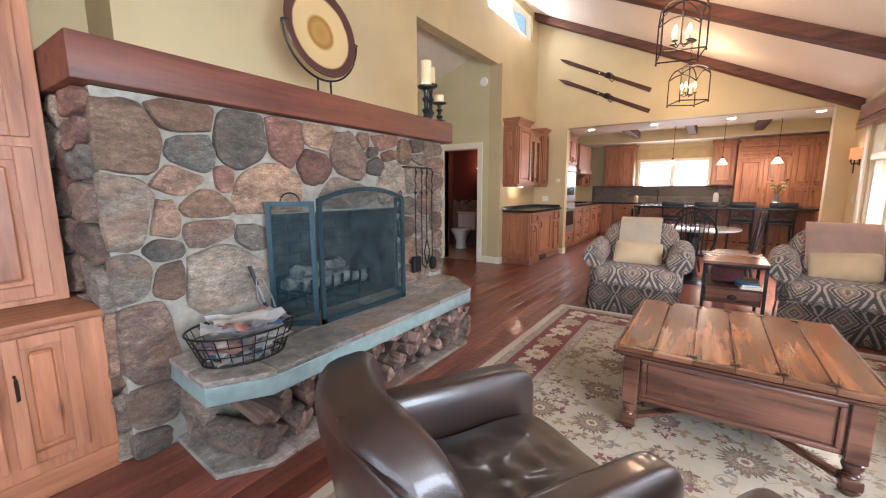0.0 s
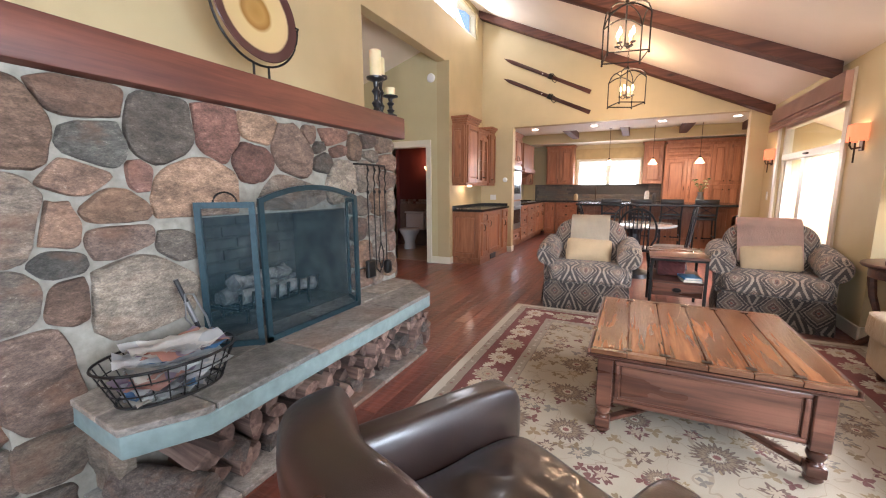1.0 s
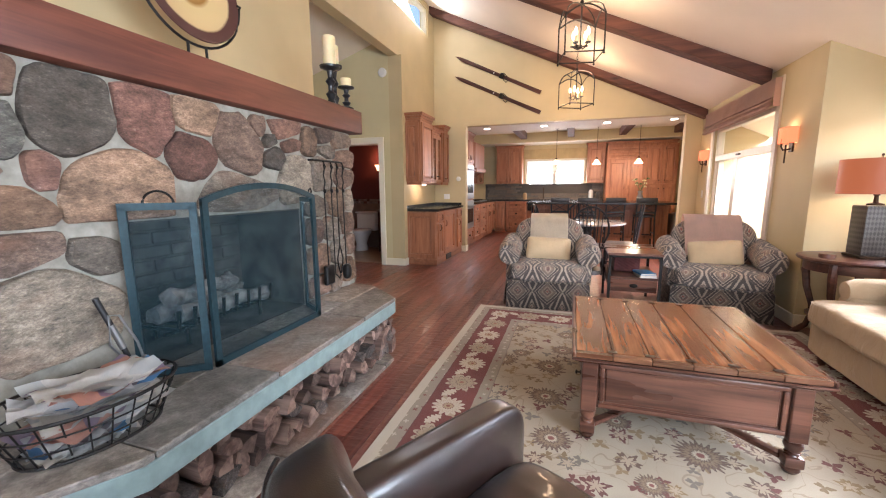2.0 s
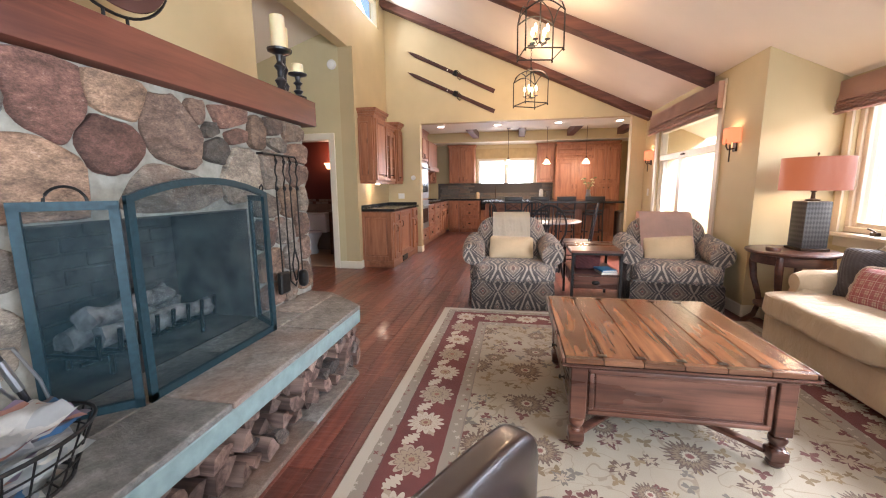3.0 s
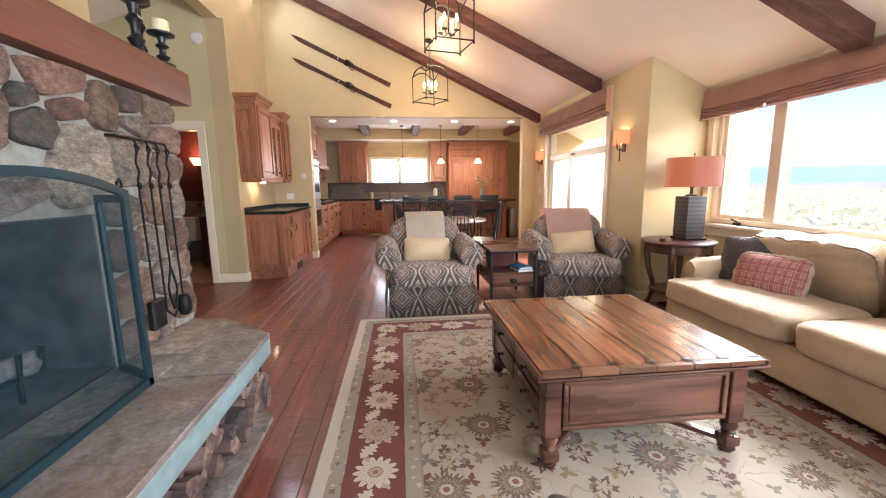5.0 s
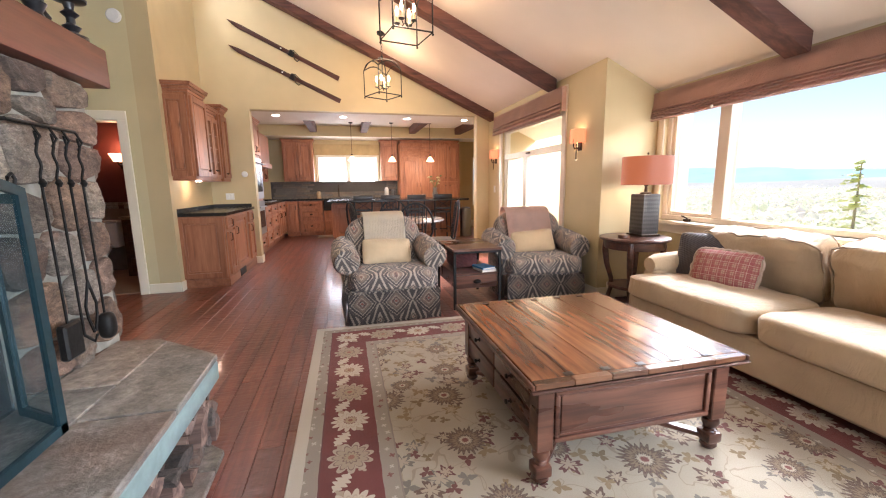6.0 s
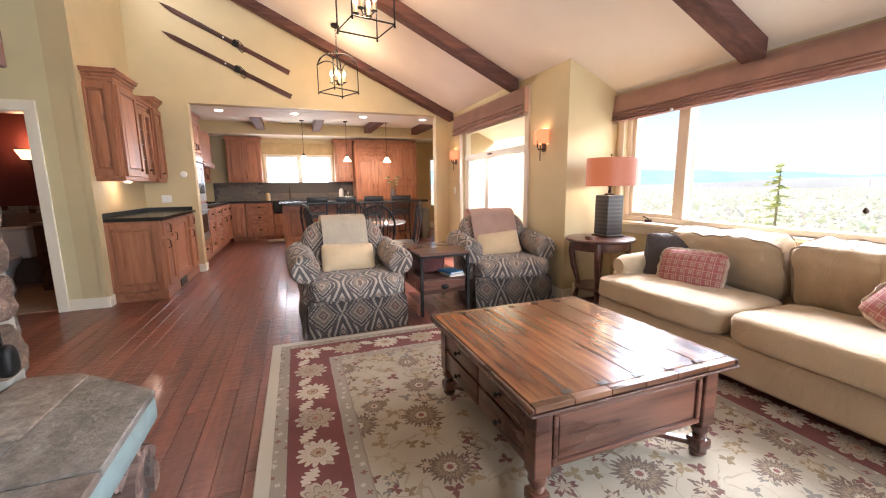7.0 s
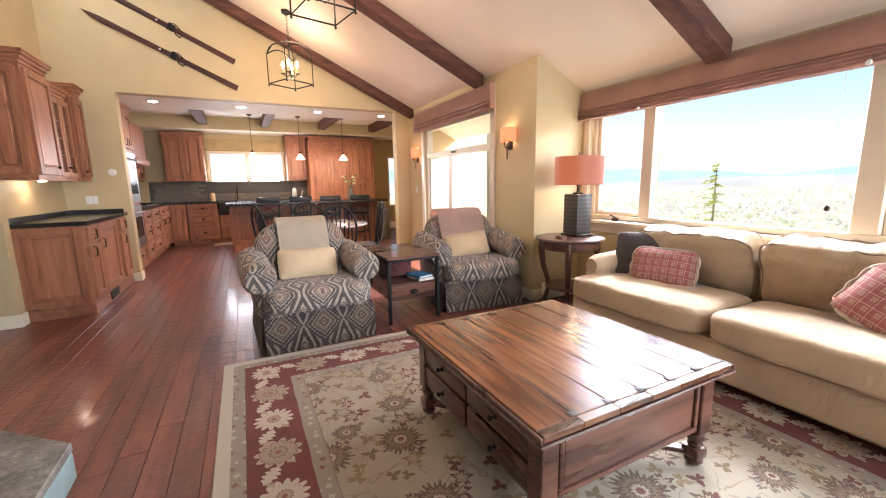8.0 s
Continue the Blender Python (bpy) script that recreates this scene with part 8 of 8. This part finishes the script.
# leaf colours raised far above green; distance haze is put into them
M_NEEDLE = foliage("spruce needles, haze in colour", (0.96, 0.97, 0.58))
M_SHRUB = foliage("shrub leaves, haze in colour", (0.80, 0.78, 0.46))
M_TRUNK = plain("trunk bark", (0.42, 0.34, 0.22), 0.9)


def spruce(at, h, seed):
    t = thing("spruce_tree", "young green spruce on the slope outside", "tree", at)
    part("trunk", tube(bm_new(), [(0, 0, 0), (0.02, 0, h * 0.5), (0, 0, h)], [0.09, 0.05, 0.012], 8), M_TRUNK, t)
    rnd = random.Random(seed)
    bm = bm_new()
    z = h * 0.12
    while z < h * 0.99:
        r = (h - z) * 0.55 + 0.1
        for q in range(5):
            a = rnd.uniform(0, 6.28)
            rr = r * rnd.uniform(0.45, 1.1)
            zq = z + rnd.uniform(0, h * 0.06)
            c, s = math.cos(a), math.sin(a)
            for e in range(7):
                f = (e + 0.6) / 7
                p = Vector((c * rr * f, s * rr * f, zq - 0.12 * rr * f + rnd.uniform(-0.03, 0.03)))
                w = 0.12 * (1 - f * 0.5)
                u = Vector((-s, c, rnd.uniform(-0.5, 0.3))) * w
                o = Vector((c, s, -0.3)) * w * 1.3
                bm.faces.new([bm.verts.new(p - u), bm.verts.new(p + o), bm.verts.new(p + u), bm.verts.new(p - o * 0.5)])
        z += h * 0.07
    part("crown", bm, M_NEEDLE, t, "", 80)


def shrub(at, r, seed):
    t = thing("shrub", "loose pale green shrub outside the window", "shrub", at)
    rnd = random.Random(seed)
    bm = bm_new()
    for q in range(5):
        a = rnd.uniform(0, 6.28)
        tube(bm, [(0, 0, 0), (0.4 * r * math.cos(a), 0.4 * r * math.sin(a), r * 0.8), (0.7 * r * math.cos(a), 0.7 * r * math.sin(a), r * 1.6)], [0.03, 0.02, 0.008], 5)
    part("branches", bm, M_TRUNK, t)
    bm = bm_new()
    for q in range(700):
        v = Vector((rnd.gauss(0, 0.45), rnd.gauss(0, 0.45), rnd.uniform(0.3, 1.9))) * r
        d = Vector((rnd.uniform(-1, 1), rnd.uniform(-1, 1), rnd.uniform(-1, 1))).normalized() * 0.09
        e = d.cross(Vector((0.3, 0.5, 1))).normalized() * 0.05
        bm.faces.new([bm.verts.new(v - d), bm.verts.new(v + e), bm.verts.new(v + d), bm.verts.new(v - e)])
    part("crown", bm, M_SHRUB, t, "", 80)


k = Tree("far woods, haze in leaf colour")
# tints near white: washed-out distance haze is put into the leaf colour
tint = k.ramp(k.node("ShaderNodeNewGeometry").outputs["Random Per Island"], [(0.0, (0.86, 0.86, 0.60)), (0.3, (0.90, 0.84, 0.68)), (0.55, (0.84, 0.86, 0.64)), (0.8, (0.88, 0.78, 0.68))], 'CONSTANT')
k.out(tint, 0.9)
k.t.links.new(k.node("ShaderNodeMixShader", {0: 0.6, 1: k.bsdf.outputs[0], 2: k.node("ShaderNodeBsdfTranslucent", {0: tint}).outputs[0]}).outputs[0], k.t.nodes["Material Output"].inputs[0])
rnd = random.Random(31)
verts, faces = [], []
for i in range(900):
    a, r = radians(rnd.uniform(-25, 75)), 26 + 130 * rnd.random() ** 1.4
    cx, cy, h = r * math.cos(a), r * math.sin(a), rnd.uniform(0.9, 3.1)
    for q in range(26):
        p = Vector((cx + rnd.gauss(0, 0.34 * h), cy + rnd.gauss(0, 0.34 * h), -3.0 + h * rnd.uniform(0.05, 1.0)))
        e1 = Vector((rnd.uniform(-1, 1), rnd.uniform(-1, 1), rnd.uniform(-1, 1))).normalized() * rnd.uniform(0.15, 0.4)
        e2 = e1.cross(Vector((0.3, 0.4, 1))).normalized() * rnd.uniform(0.1, 0.28)
        b = len(verts)
        verts += [p - e1, p + e2, p + e1, p - e2]
        faces.append((b, b + 1, b + 2, b + 3))
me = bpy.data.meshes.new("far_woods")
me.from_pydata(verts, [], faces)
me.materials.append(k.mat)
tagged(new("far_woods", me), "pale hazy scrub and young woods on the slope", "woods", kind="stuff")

spruce((14.8, 10.0, -3.0), 4.7, 2)
shrub((14.2, 9.9, -3.0), 1.35, 5)
shrub((16.1, 7.1, -3.0), 1.35, 6)
shrub((18.5, 12.8, -3.0), 1.3, 8)

# board-clad wing of the house beyond the glass door
cl = thing("clad_wall", "cream vertical board cladding of the house wing outside", "cladding")
part("sheathing", box(bm_new(), 3.95, 4.1, 5.9, 12.0, -3.0, 3.6), M_TRIM, cl)
for i in range(40):
    y = 5.9 + i * 0.152
    part("board", box(bm_new(), 3.925, 3.95, y + 0.004, y + 0.148, -3.0, 3.6, 0.004), M_TRIM, cl)
setting("terrace", boxes([(XD + 0.17, 3.94, 4.7, 12.0, -0.25, -0.04)]), plain("terrace stone", (0.42, 0.40, 0.37), 0.8, 0, 0.2, 3), "pale stone terrace outside the door", "terrace")

# ---- floor boards ----
fl = bpy.data.objects["floor"]
rnd = random.Random(77)
BW = 0.118
LENGTHS = (0.8, 1.1, 1.4, 1.8, 2.2)
board_me = {}
rest = bm_new()
count = 0
x = -4.94
row = 0
while x < 3.1:
    y = YB + 0.01 - rnd.uniform(0, 1.2)
    while y < 11.84:
        L = rnd.choice(LENGTHS)
        y0, y1 = y, y + L
        y += L
        if y1 < YB + 0.05 or (x < XW and y1 < 3.9) or (x > 2.3 and y1 < YK):
            continue
        near = -2.5 < x < -1.1 and 0.2 < y1 and y0 < 8.6 or -2.45 < x < -0.2 and 4.1 < y1 and y0 < 8.8 or 0.0 < x < 1.6 and 4.2 < y1 and y0 < 6.0
        dz = rnd.uniform(-0.0007, 0.0007)
        if near and count < 300:
            if L not in board_me:
                ob = part("board", box(bm_new(), 0.0008, BW - 0.0008, 0.0008, L - 0.0008, -0.012, 0.0, 0.0013), M_FLOOR, fl)
                board_me[L] = ob.data
            else:
                ob = new("board", board_me[L])
                ob.parent = fl
            ob.location = (x, y0, dz)
            count += 1
        else:
            a, b = max(y0, YB), min(y1, 11.84)
            vs = [rest.verts.new(p) for p in ((x + 0.0018, a + 0.0018, dz), (x + BW - 0.0018, a + 0.0018, dz), (x + BW - 0.0018, b - 0.0018, dz), (x + 0.0018, b - 0.0018, dz))]
            lo = [rest.verts.new(p) for p in ((x + 0.001, a + 0.001, -0.012), (x + BW - 0.001, a + 0.001, -0.012), (x + BW - 0.001, b - 0.001, -0.012), (x + 0.001, b - 0.001, -0.012))]
            md = [rest.verts.new(p) for p in ((x + 0.001, a + 0.001, dz - 0.002), (x + BW - 0.001, a + 0.001, dz - 0.002), (x + BW - 0.001, b - 0.001, dz - 0.002), (x + 0.001, b - 0.001, dz - 0.002))]
            rest.faces.new(vs)
            for i in range(4):
                j = (i + 1) % 4
                rest.faces.new((md[i], md[j], vs[j], vs[i]))
                rest.faces.new((lo[i], lo[j], md[j], md[i]))
    x += BW
ob = part("floor_boards", rest, M_FLOORJ, fl)
tagged(ob, "dark cherry-stained hardwood boards", kind="stuff")
